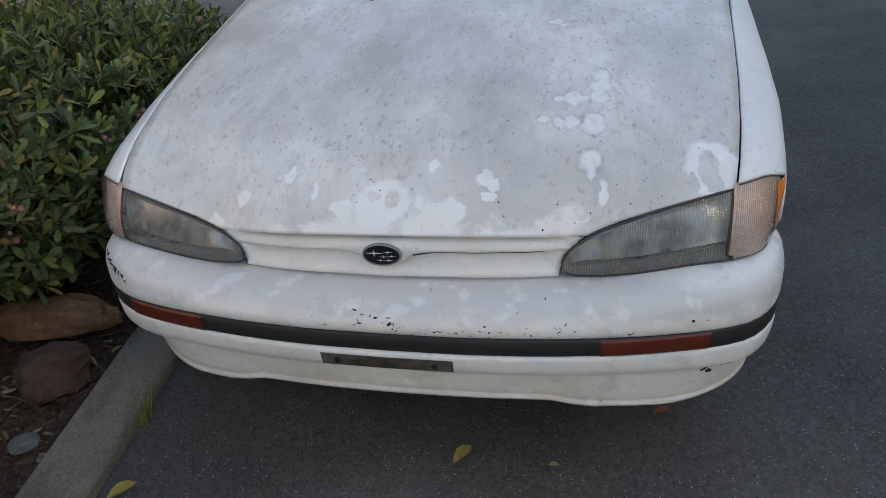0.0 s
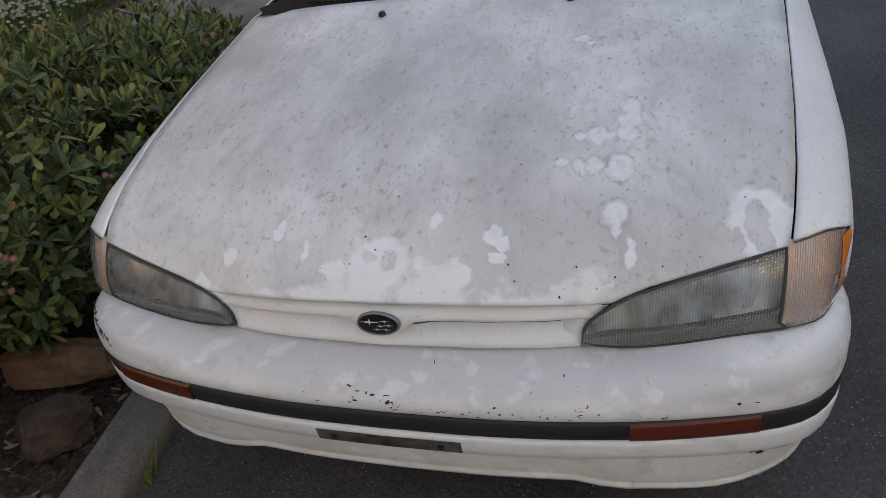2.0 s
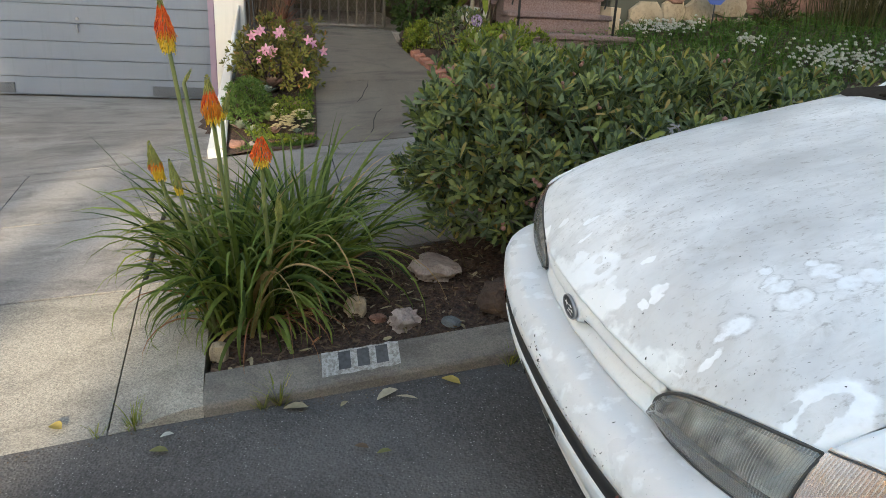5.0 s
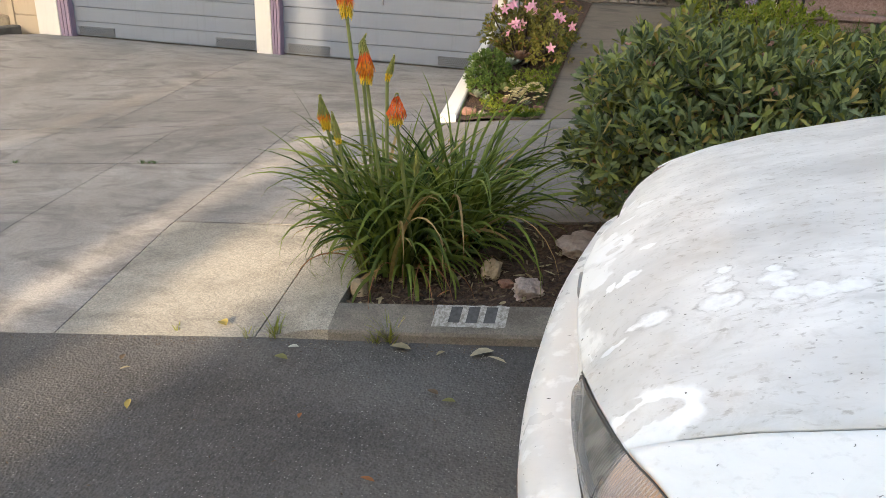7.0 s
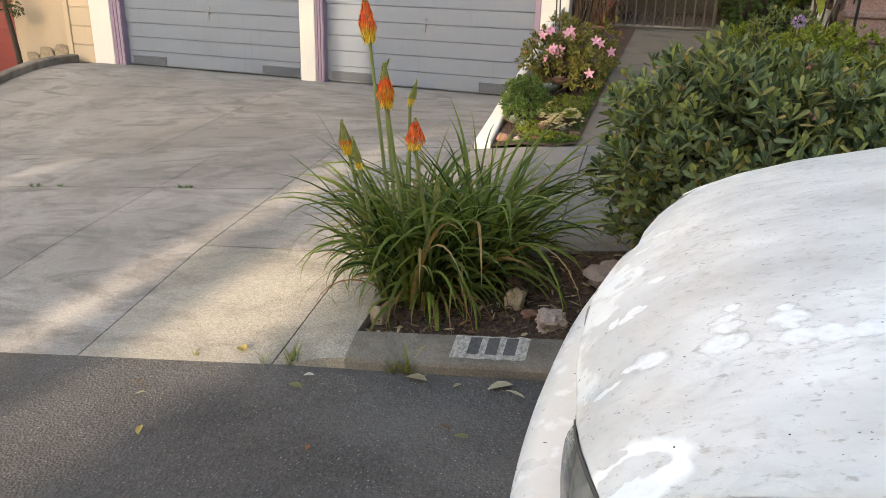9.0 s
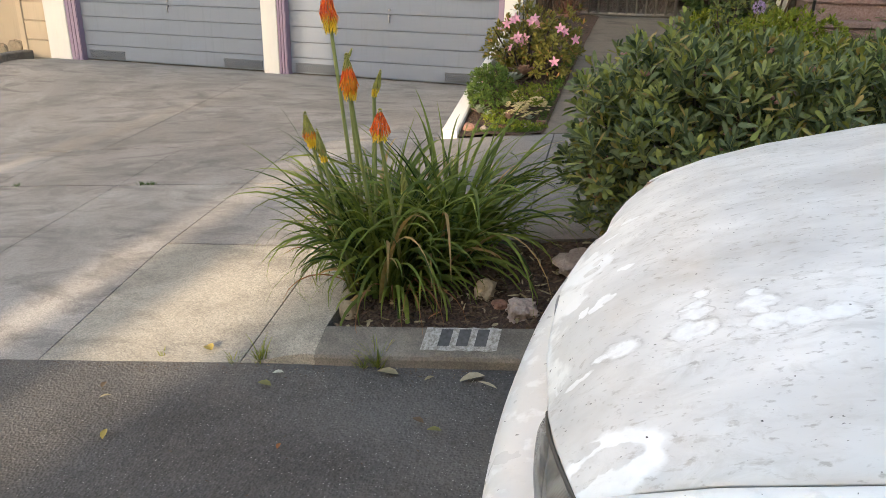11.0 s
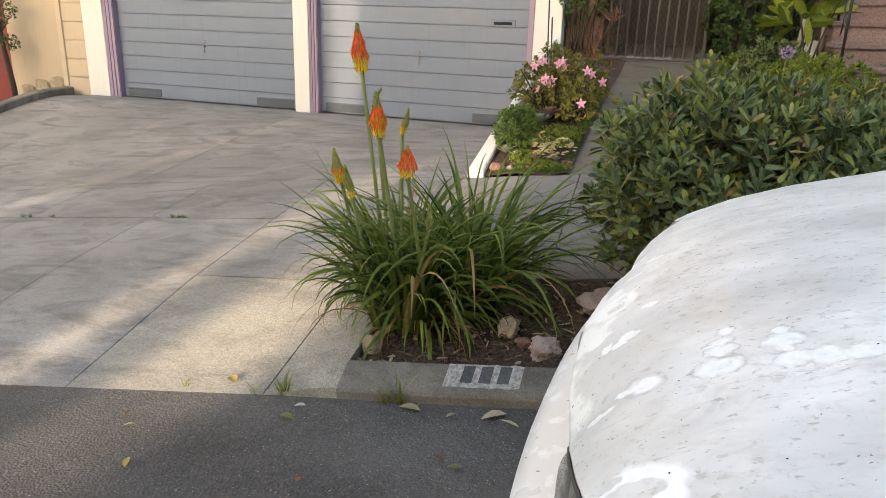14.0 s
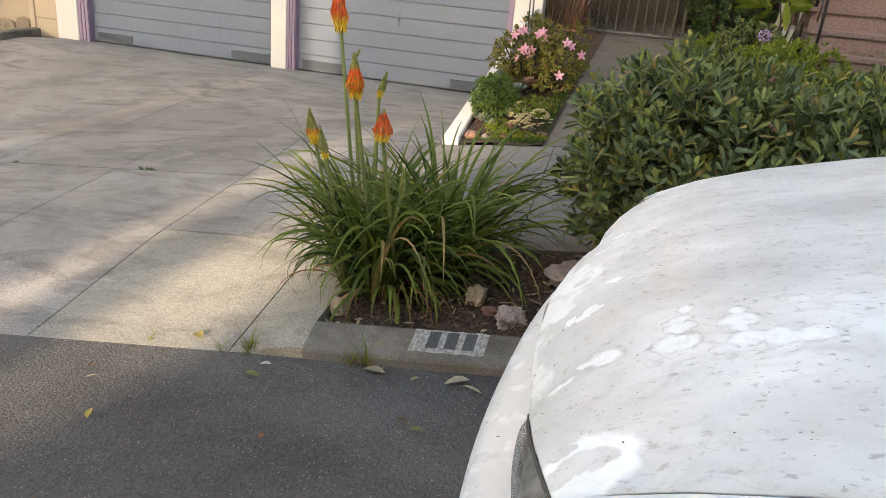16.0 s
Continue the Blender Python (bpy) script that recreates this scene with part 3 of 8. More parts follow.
def sheet(name, xs, ys, height, material, parent=None, label="", skirt=0.06, edge=None):
    """A slab over a stretch of the plan, following height(x, y), with real sides. edge(y) shifts x by the kerb's line."""
    rows = []
    for y in ys:
        e = edge(y) if edge else 0.0
        rows.append([(x + e, y, height(x + e, y)) for x in xs])
    bm = bmesh.new()
    top = grid(bm, [[put(*p) for p in r] for r in rows])
    ring = top[0] + [r[-1] for r in top[1:]] + top[-1][-2::-1] + [r[0] for r in top[-2:0:-1]]
    low = [bm.verts.new(v.co - Vector((0, 0, skirt))) for v in ring]
    for i in range(len(ring)):
        j = (i + 1) % len(ring)
        bm.faces.new((ring[i], low[i], low[j], ring[j]))
    bmesh.ops.recalc_face_normals(bm, faces=bm.faces)
    return flat_part(name, bm, material, parent, label)


def steps(a, b, n):
    return [a + (b - a) * i / n for i in range(n + 1)]


# ---- ground ----
def build_ground():
    bm = bmesh.new()
    xs = [-400, -120, -40, -12, -8, *steps(-7.1, 0, 16), *steps(0.5, 5, 8), 8, 14, 40, 120, 400]
    ys = [-400, -120, -40, -20, *steps(-12, 8, 30), 12, 20, 40, 120, 400]
    def z(x, y):
        u = kerb_x(y) - x
        far = max(abs(x + 2) - 14, abs(y) - 24, 0)
        h = -0.05 if u <= 0 else (min(pave(x, y), 0.5) if y < -1.6 else yard(x, y) if u > 2.8 else pave(x, y)) - 0.12
        if u > 0.0 and u < 0.98:
            h = -0.05
        return h - 0.02 * min(far, 50)
    grid(bm, [[put(x, y, z(x, y)) for x in xs] for y in ys])
    bmesh.ops.recalc_face_normals(bm, faces=bm.faces)
    tagged(part("ground", bm, M_SOIL), "bare earth under and around the street", "ground", kind="structure")
    bm = bmesh.new()
    rows = []
    for y in [-40, -25, -15, -9, *steps(-6, 8, 28), 12, 20, 40]:
        k = kerb_x(y)
        xs = [k + (7.2 - k) * f for f in (0.02, 0.06, 0.11, 0.18, 0.26, 0.34, 0.46, 0.66, 0.85, 1.0)]
        rows.append([put(k - 0.03, y, 0.0)] + [put(x, y, 0.03 * math.sin(math.pi * (x + 0.7) / 8) + 0.004 * noise.noise((x * 2, y * 2, 0))) for x in xs])
    grid(bm, rows)
    bmesh.ops.recalc_face_normals(bm, faces=bm.faces)
    tagged(part("road", bm, M_ASPHALT), "dark worn asphalt road with pale grit", "road", kind="structure")


def build_paving():
    drive = thing("driveway", "grey stained concrete driveway with tooled joints", "driveway", kind="structure")
    g = 0.0032

    def slab(x0, x1, c0, c1, mat, height=pave, skirt=0.06):
        """One slab between two cross joints at x0 and x1 (None: the gutter) and two joints that lean a little uphill."""
        rows = []
        for i in range(9):
            row = []
            for j in range(7):
                f = i / 8
                y = c0 + g + (c1 - c0 - 2 * g) * j / 6
                near = kerb_x(y) - 0.004 if x0 is None else x0 - 0.0075
                x = near + (x1 + 0.0075 - near) * f
                y += 0.075 * (x + 0.6) * (0.0 if x1 < -6 and f > 0.98 else 1.0)
                row.append(put(x, y, height(x, y)))
            rows.append(row)
        bm = bmesh.new()
        top = grid(bm, rows)
        ring = top[0] + [r[-1] for r in top[1:]] + top[-1][-2::-1] + [r[0] for r in top[-2:0:-1]]
        low = [bm.verts.new(v.co - Vector((0, 0, skirt))) for v in ring]
        for i in range(len(ring)):
            j = (i + 1) % len(ring)
            bm.faces.new((ring[i], low[i], low[j], ring[j]))
        bmesh.ops.recalc_face_normals(bm, faces=bm.faces)
        flat_part("slab", bm, mat, drive)

    cols = [-8.35, -7.0, -5.85, -4.66, -3.46, -2.40]
    for a, b in zip(cols, cols[1:]):
        slab(None, -2.57, a, b, M_SLAB)
        slab(-2.57, -3.50, a, b, M_SLAB)
    slab(None, -1.64, cols[-1], -1.44, M_APRON)
    slab(-1.64, -2.57, cols[-1], -1.44, M_SLAB)
    slab(-2.57, -3.50, cols[-1], -1.30, M_SLAB)
    slab(-3.50, GARAGE_X - 0.01, cols[0], -4.36, M_SLAB)
    slab(-3.50, GARAGE_X - 0.01, -4.36, -1.18, M_SLAB)
    for a, b in ((-13.6, -11.1), (-11.1, -8.35)):
        slab(None, -1.9, a, b, M_APRON)
        slab(-1.9, -3.50, a, b, M_SLAB)
    def shoulder(x, y):
        u = kerb_x(y) - x
        h = max(pave(x, y), min(0.045 + 0.36 * max(u - 0.004, 0), 0.10) + 0.03 * max(u - 0.15, 0))
        return pave(x, y) + (h - pave(x, y)) * smooth01((y + 1.44) / 0.28)
    slab(None, -1.73, -1.44, -1.105, M_APRON, shoulder, 0.14)
    walk_way = thing("pavement", "grey concrete pavement slabs with dark joints", "pavement", kind="structure")
    ends = [-1.42, -0.43, 0.9, 2.4, 3.9, 5.4, 7.5, 11]
    for a, b in zip(ends, ends[1:]):
        rows = []
        for x in steps(-1.0, -2.76, 6):
            row = []
            for y in steps(a + g, b - g, 4):
                px = x + kerb_x(y) + 0.02
                py = y + 0.075 * (px + 0.6) * (1 - smooth01(y / 2))
                row.append((px, py, pave(px, py)))
            rows.append(row)
        bm = bmesh.new()
        grid(bm, [[put(*p) for p in r] for r in rows])
        r = bmesh.ops.extrude_face_region(bm, geom=bm.faces[:])
        for v in r["geom"]:
            if isinstance(v, bmesh.types.BMVert):
                v.co.z -= 0.06
        bmesh.ops.recalc_face_normals(bm, faces=bm.faces)
        flat_part("slab", bm, M_PAVE, walk_way)


def build_kerb():
    bm = bmesh.new()
    prof = [(0.0, -0.05), (0.0, 0.032), (0.006, 0.045), (0.018, 0.053), (0.135, 0.10), (0.140, 0.05), (0.140, -0.05)]
    rows = []
    for y in [-1.12, -1.1, -1.06, *steps(-1.0, 8, 45), 12]:
        f = 1.0
        w = 0.004 * noise.noise((0, y * 3, 0))
        rows.append([put(kerb_x(y) - a + w, y, (h if h < 0 else h * f) + 0.003 * noise.noise((a * 9, y * 4, 2))) for a, h in prof])
    v = grid(bm, rows)
    bm.faces.new(v[0])
    bm.faces.new(v[-1][::-1])
    bmesh.ops.recalc_face_normals(bm, faces=bm.faces)
    tagged(flat_part("kerb", bm, M_KERB), "rough grey concrete kerb with worn edge", "kerb", kind="structure")
    bm = bmesh.new()
    xs = steps(0.135, 0.99, 9)
    rows = [[put(kerb_x(y) - u, y, 0.07 + 0.06 * (u - 0.15) + 0.018 * noise.noise((u * 5, y * 5, 1)) + 0.012 * noise.noise((u * 17, y * 17, 3))) for u in xs] for y in [-1.12 + 0.06 * i for i in range(108)]]
    grid(bm, rows)
    bmesh.ops.recalc_face_normals(bm, faces=bm.faces)
    tagged(part("planting_bed", bm, M_SOIL), "dark brown bark mulch and soil strip beside kerb", "soil", kind="structure")


build_ground()
build_paving()
build_kerb()

# ---- the parked car, in the street's frame: its nose points to -y ----
CAR_W = 0.857
NOSE = spline([(0, -0.112), (0.2, -0.108), (0.4, -0.091), (0.58, -0.060), (0.70, -0.024), (0.775, 0.024), (0.822, 0.092), (0.845, 0.18), (0.855, 0.30), (0.857, 0.42)], 29)


def gap_x(y):
    return lerp_table(y, [(-0.2, 0.700), (0.134, 0.732), (0.2, 0.741), (0.3, 0.752), (0.5, 0.768), (0.95, 0.797), (1.25, 0.814)])


def bonnet_z(x, y):
    z = lerp_table(y, [(-0.05, 0.672), (0.0, 0.703), (0.05, 0.735), (0.11, 0.772), (0.175, 0.806), (0.29, 0.848), (0.446, 0.886), (0.7, 0.927), (0.978, 0.960), (1.2, 0.985)])
    a = abs(x) / 0.75
    return z - 0.012 * a**2 - 0.026 * a**4


def edge_front(x):
    """Front edge of the bonnet: (y, z)."""
    a = abs(x)
    y = lerp_table(a, [(0, -0.012), (0.2, -0.002), (0.3, 0.010), (0.4, 0.030), (0.5, 0.050), (0.6, 0.079), (0.68, 0.110), (0.733, 0.134)])
    z = lerp_table(a, [(0, 0.690), (0.2, 0.686), (0.3, 0.682), (0.38, 0.674), (0.431, 0.673), (0.465, 0.689), (0.5, 0.703), (0.6, 0.723), (0.68, 0.734), (0.733, 0.737)])
    return y, z


def edge_rear(x):
    return 1.09 + 0.10 * (x / 0.78) ** 2


def bonnet_point(u, s):
    """u across from -1 to 1, s from the front edge to the rear."""
    x0 = u * 0.733
    y0, z0 = edge_front(x0)
    y1 = edge_rear(u * 0.78)
    y = y0 + (y1 - y0) * s
    x = u * gap_x(y)
    f = max(1 - (y - y0) / 0.10, 0) ** 2
    z = bonnet_z(x, y) + (z0 - bonnet_z(x0, y0)) * f
    return x, y, z


TIP = 10        # column of the wing at which the corner lamp ends in a tip


def fender_section(y):
    """Section of the wing at y, in 41 points from the bonnet's gap over the shoulder down to the sill."""
    g = gap_x(y) + 0.0050
    zg = bonnet_z(g, y)
    w = lerp_table(y, [(0.13, 0.832), (0.25, 0.848), (0.5, 0.866), (1.2, 0.872), (3.2, 0.870), (4.0, 0.83), (4.25, 0.75)])
    k = smooth01((y - 0.20) / 0.25)
    sec = [(g, zg), (g + (w - g) * 0.5, zg - 0.016 - 0.012 * k), (g + (w - g) * 0.85, zg - 0.045 - 0.010 * k), (w - 0.004, zg - 0.080), (w, zg - 0.14), (w, 0.56), (w - 0.004, 0.40), (w - 0.02, 0.26), (w - 0.05, 0.19)]
    return spline(sec, 41)


def fender_start(k):
    return 0.134 + 0.092 * min(k / TIP, 1.0) ** 1.15


def fender_point(side, y, k):
    x, z = fender_section(y)[k]
    if side > 0:
        x += 0.016 * smooth01((x - 0.79) / 0.07)
    return side * x, y, z


def build_car():
    car = thing("parked_car", "old white sedan with chalky peeling paint parked beside kerb", "car", STREET.copy())
    n = 44
    # bonnet
    bm = bmesh.new()
    s_list = [(i / 40) ** 1.5 for i in range(41)]
    rows = [[bonnet_point(-1 + 2 * j / n, s) for j in range(n + 1)] for s in s_list]
    lip = [(x, y + 0.012, z - 0.012) for x, y, z in rows[0]]
    rolls = [[(x, y + 0.002, z - 0.006) for x, y, z in rows[0]]]
    grid(bm, [lip] + rolls + rows)
    bmesh.ops.recalc_face_normals(bm, faces=bm.faces)
    hood = part("bonnet", bm, M_BONNET, car, "chalky white bonnet with peeling bright patches and grime")
    solid(hood, 0.006)
    rng = np.random.default_rng(15)
    bm = bmesh.new()
    spots = [(0.434, 0.207, 0.0027), (0.240, 0.058, 0.0027), (0.254, 0.035, 0.0024), (0.0, 0.185, 0.0027), (-0.05, 0.101, 0.003), (-0.02, 0.076, 0.003), (0.335, 0.022, 0.0026), (0.51, 0.075, 0.002), (0.645, 0.207, 0.0024)]
    spots += [(x, edge_front(x)[0] + 0.012 + abs(rng.normal(0.0, 0.045)), rng.uniform(0.0008, 0.0022)) for x in rng.uniform(-0.5, 0.6, 26)]
    spots += [(rng.uniform(-0.6, 0.65), rng.uniform(0.1, 0.9), rng.uniform(0.0008, 0.0022)) for _ in range(60)]
    for x, y, r in ((x + 0.058 * y, y, r) for x, y, r in spots):
        y = max(y, edge_front(x)[0] + 0.008)
        ring = []
        for k in range(6):
            a = 2 * math.pi * k / 6
            q = r * rng.uniform(0.5, 1.0)
            xx, yy = x + q * math.cos(a), y + q * math.sin(a)
            u = xx / gap_x(yy)
            y0, z0 = edge_front(u * 0.733)
            f = max(1 - (yy - y0) / 0.10, 0) ** 2
            ring.append(bm.verts.new((xx, yy, bonnet_z(xx, yy) + (z0 - bonnet_z(u * 0.733, y0)) * f + 0.0012)))
        bm.faces.new(ring)
    tagged(part("paint_chips", bm, M_BLACK, hood, smooth=False), "tiny black chips in the paint", kind="stuff")
    # dark bay below, so that gaps read dark
    bm = bmesh.new()
    rows = []
    for y in [0.19, 0.3, 0.5, 0.8, 1.1, 1.24]:
        w = min(gap_x(y) + 0.02, 0.60 + 0.8 * (y - 0.04))
        rows.append([(-w, y, 0.3)] + [(x, y, bonnet_z(x, y) - 0.035) for x in steps(-w, w, 8)] + [(w, y, 0.3)])
    v = grid(bm, rows)
    bm.faces.new(v[0])
    bm.faces.new(v[-1][::-1])
    bmesh.ops.recalc_face_normals(bm, faces=bm.faces)
    part("engine_bay", bm, M_DARK, car, smooth=False)
    # wings with wheel arches
    for side in (-1, 1):
        bm = bmesh.new()
        rows = []
        for q in [(m / 48) ** 1.25 for m in range(49)]:
            out = []
            for k in range(41):
                y = fender_start(k) + (1.32 - fender_start(k)) * q
                p = fender_point(side, y, k)
                arch = math.sqrt(max(0.335**2 - (y - 0.72) ** 2, 0)) + 0.30 if abs(y - 0.72) < 0.335 else 0
                lim = max(arch, 0.61 if y < 0.40 else 0.0)
                out.append(p if p[2] >= lim else (p[0] - side * 0.004, y, lim))
            rows.append(out)
        grid(bm, rows)
        bmesh.ops.remove_doubles(bm, verts=bm.verts, dist=0.0004)
        bmesh.ops.recalc_face_normals(bm, faces=bm.faces)
        solid(part("wing", bm, M_PAINT, car), 0.005, -1 if side > 0 else -1)
    build_bumper(car)
    build_grille(car)
    for side in (-1, 1):
        build_headlight(car, side)
    build_cabin(car)
    for y in (0.72, 3.24):
        for side in (-1, 1):
            build_wheel(car, side, y)
    for ob in car.children_recursive:
        for v in ob.data.vertices:
            x, y, z = v.co
            if x > 0.62 and z < 0.606 and y < 0.40:      # the bumper stands out further at this corner
                x += 0.028 * smooth01((x - 0.62) / 0.15) * (1 - smooth01((y - 0.2) / 0.2)) * (1 - smooth01((z - 0.588) / 0.018))
            if x < -0.62 and z < 0.606 and y < 0.40:
                x += 0.012 * smooth01((-x - 0.62) / 0.15)
            v.co.x = x + 0.020 * min(abs(x) / 0.4, 1.0) + 0.010 * min(max(y, 0.0), 1.3)
            v.co.z = z + (0.016 if x > 0 else 0.036) * x * smooth01((z - 0.45) / 0.3)
    return car


def bumper_rows(profile, keep=lambda i, x, y: True, side_shrink=0.45):
    """Sweeps a profile of (inset, height) along the nose, both sides."""
    path = [(-x, y) for x, y in NOSE[:0:-1]] + list(NOSE)
    rows = []
    for i, (x, y) in enumerate(path):
        a, b = path[max(i - 1, 0)], path[min(i + 1, len(path) - 1)]
        t = Vector((b[0] - a[0], b[1] - a[1])).normalized()
        nrm = Vector((t.y, -t.x))
        k = side_shrink + (1 - side_shrink) * min(max((0.84 - abs(x)) / 0.34, 0), 1)
        if keep(i, x, y):
            rows.append((x, y, nrm, k, profile(x)))
    return [[(x - nrm.x * ins * k, y - nrm.y * ins * k, z) for ins, z in prof] for x, y, nrm, k, prof in rows]


def build_bumper(car):
    def upper(x):
        a = smooth01((abs(x) - 0.40) / 0.35)
        t = 0.566 + 0.024 * a
        return [(0.19, t - 0.03), (0.185, t + 0.001), (0.12, t + 0.001), (0.085, t - 0.002), (0.045, t - 0.010), (0.018, t - 0.024), (0.004, t - 0.046), (0.0, 0.505), (0.002, 0.492), (0.006, 0.487), (0.03, 0.487)]

    def lower(x):
        a = smooth01((abs(x) - 0.35) / 0.11)
        far = 0.06 if x > 0 else 0.0
        c = (0.10 - far * 0.7) * smooth01((abs(x) - 0.56 - far) / 0.27)
        b = 0.268 - 0.014 * a + 0.046 * smooth01((abs(x) - 0.50 - 1.8 * far) / 0.32)
        d = 0.022 - 0.010 * a
        return [(0.03, 0.437), (0.005, 0.437), (0.001, 0.433), (0.0, 0.424), (0.003, 0.400), (0.007, 0.384), (0.011, 0.379), (0.020 + d + 0.2 * c, 0.374), (0.026 + d + 0.3 * c, 0.366), (0.026 + d + 0.5 * c, 0.345), (0.024 + d + 0.8 * c, b + 0.040), (0.026 + d + c, b + 0.022), (0.030 + d + c, b + 0.013), (0.024 + d + c, b + 0.009), (0.025 + d + c, b + 0.001), (0.040 + d + c, b), (0.13 + c, b + 0.004)]

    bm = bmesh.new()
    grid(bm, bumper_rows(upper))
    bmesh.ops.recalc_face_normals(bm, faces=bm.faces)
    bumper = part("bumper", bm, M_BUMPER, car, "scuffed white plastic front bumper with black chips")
    bm = bmesh.new()
    grid(bm, bumper_rows(lower))
    bmesh.ops.recalc_face_normals(bm, faces=bm.faces)
    part("air_dam", bm, M_BUMPER, bumper, "cream-stained white lower lip")
    strip = lambda x: [(0.03, 0.4875), (0.006, 0.4865), (0.002, 0.482), (0.001, 0.462), (0.002, 0.443), (0.006, 0.4385), (0.03, 0.4375)]
    bm = bmesh.new()
    grid(bm, bumper_rows(strip))
    bmesh.ops.recalc_face_normals(bm, faces=bm.faces)
    part("rub_strip", bm, M_BLACK, bumper, "black plastic rub strip")
    lamp = lambda x: [(0.02, 0.485), (-0.001, 0.483), (-0.003, 0.478), (-0.003, 0.447), (-0.001, 0.442), (0.02, 0.440)]
    for side in (-1, 1):
        bm = bmesh.new()
        grid(bm, bumper_rows(lamp, lambda i, x, y: 0.42 < side * x < 0.695))
        bmesh.ops.recalc_face_normals(bm, faces=bm.faces)
        part("indicator", bm, M_AMBER, bumper, "dull red-orange indicator lens")
    # number plate recess with its scar of old adhesive
    bm = bmesh.new()
    grid(bm, bumper_rows(lambda x: [(a - 0.0012, z) for a, z in [(0.0002, 0.4235), (0.0028, 0.402), (0.0064, 0.3855)]], lambda i, x, y: -0.175 < x < 0.175))
    bmesh.ops.recalc_face_normals(bm, faces=bm.faces)
    scar = part("plate_scar", bm, M_SCAR, bumper, "bare dirty rectangle where a number plate was fixed")
    for x in (-0.115, 0.115):
        bm = bmesh.new()
        tube(bm, [(x, -0.112, 0.404), (x, -0.100, 0.404)], 0.007, 10)
        part("bolt_hole", bm, M_DARK, scar, "dark bolt hole")
    # flakes where the paint has gone from the black plastic
    rng = np.random.default_rng(5)
    bm = bmesh.new()
    for x, z, sx, sz, count, size in ((-0.045, 0.525, 0.012, 0.010, 7, 0.007), (0.0, 0.527, 0.014, 0.008, 4, 0.010), (0.035, 0.508, 0.014, 0.006, 9, 0.005), (0.10, 0.500, 0.03, 0.004, 6, 0.004), (0.20, 0.502, 0.05, 0.006, 12, 0.0045), (0.31, 0.505, 0.05, 0.008, 13, 0.0045),
                                      (0.38, 0.515, 0.006, 0.012, 8, 0.004), (0.52, 0.500, 0.04, 0.004, 6, 0.0045), (-0.20, 0.505, 0.05, 0.006, 4, 0.005), (0.0, 0.53, 0.35, 0.02, 22, 0.0022), (0.66, 0.52, 0.01, 0.006, 2, 0.006)):
        for i in range(count):
            flake(bm, upper, rng.normal(x, sx), max(rng.normal(z, sz), 0.493), size * rng.uniform(0.5, 1.3), rng)
    for i in range(26):
        f = i / 25
        flake(bm, upper, -0.80 + 0.11 * f + rng.normal(0, 0.003), 0.574 - 0.030 * f + rng.normal(0, 0.003), rng.uniform(0.004, 0.012), rng)
    for x, z, size in ((0.70, 0.352, 0.016), (0.71, 0.345, 0.013), (0.72, 0.378, 0.012), (0.735, 0.380, 0.010)):
        flake(bm, lower, x, z, size, rng)
    bmesh.ops.recalc_face_normals(bm, faces=bm.faces)
    tagged(part("paint_chips", bm, M_BLACK, bumper, smooth=False), "black chips where paint has flaked", kind="stuff")


def flake(bm, profile, x, z, size, rng):
    """A ragged flat chip on the bumper at x and height z."""
    pts = []
    turn, long = rng.uniform(0, 3.14), rng.uniform(0.25, 0.7)
    for k in range(7):
        a = 2 * math.pi * k / 7
        r = size * rng.uniform(0.55, 1.0)
        du, dv = r * math.cos(a), r * long * math.sin(a)
        xx, zz = x + du * math.cos(turn) - dv * math.sin(turn), z + (du * math.sin(turn) + dv * math.cos(turn)) * 0.6
        prof = sorted((q, ins) for ins, q in profile(xx)[2:-1])
        ins = float(np.interp(zz, [q for q, _ in prof], [i for _, i in prof]))
        t = (abs(xx), [q[0] for q in NOSE], [q[1] for q in NOSE])
        y = float(np.interp(*t))
        dy = (float(np.interp(t[0] + 0.01, t[1], t[2])) - float(np.interp(max(t[0] - 0.01, 0), t[1], t[2]))) / 0.02
        nrm = Vector((math.copysign(dy, xx), -1)).normalized() if xx else Vector((0, -1))
        k2 = 0.45 + 0.55 * min(max((0.84 - abs(xx)) / 0.34, 0), 1)
        o = -ins * k2 + 0.0009
        pts.append(bm.verts.new((xx + nrm.x * o, y + nrm.y * o, zz)))
    bm.faces.new(pts)


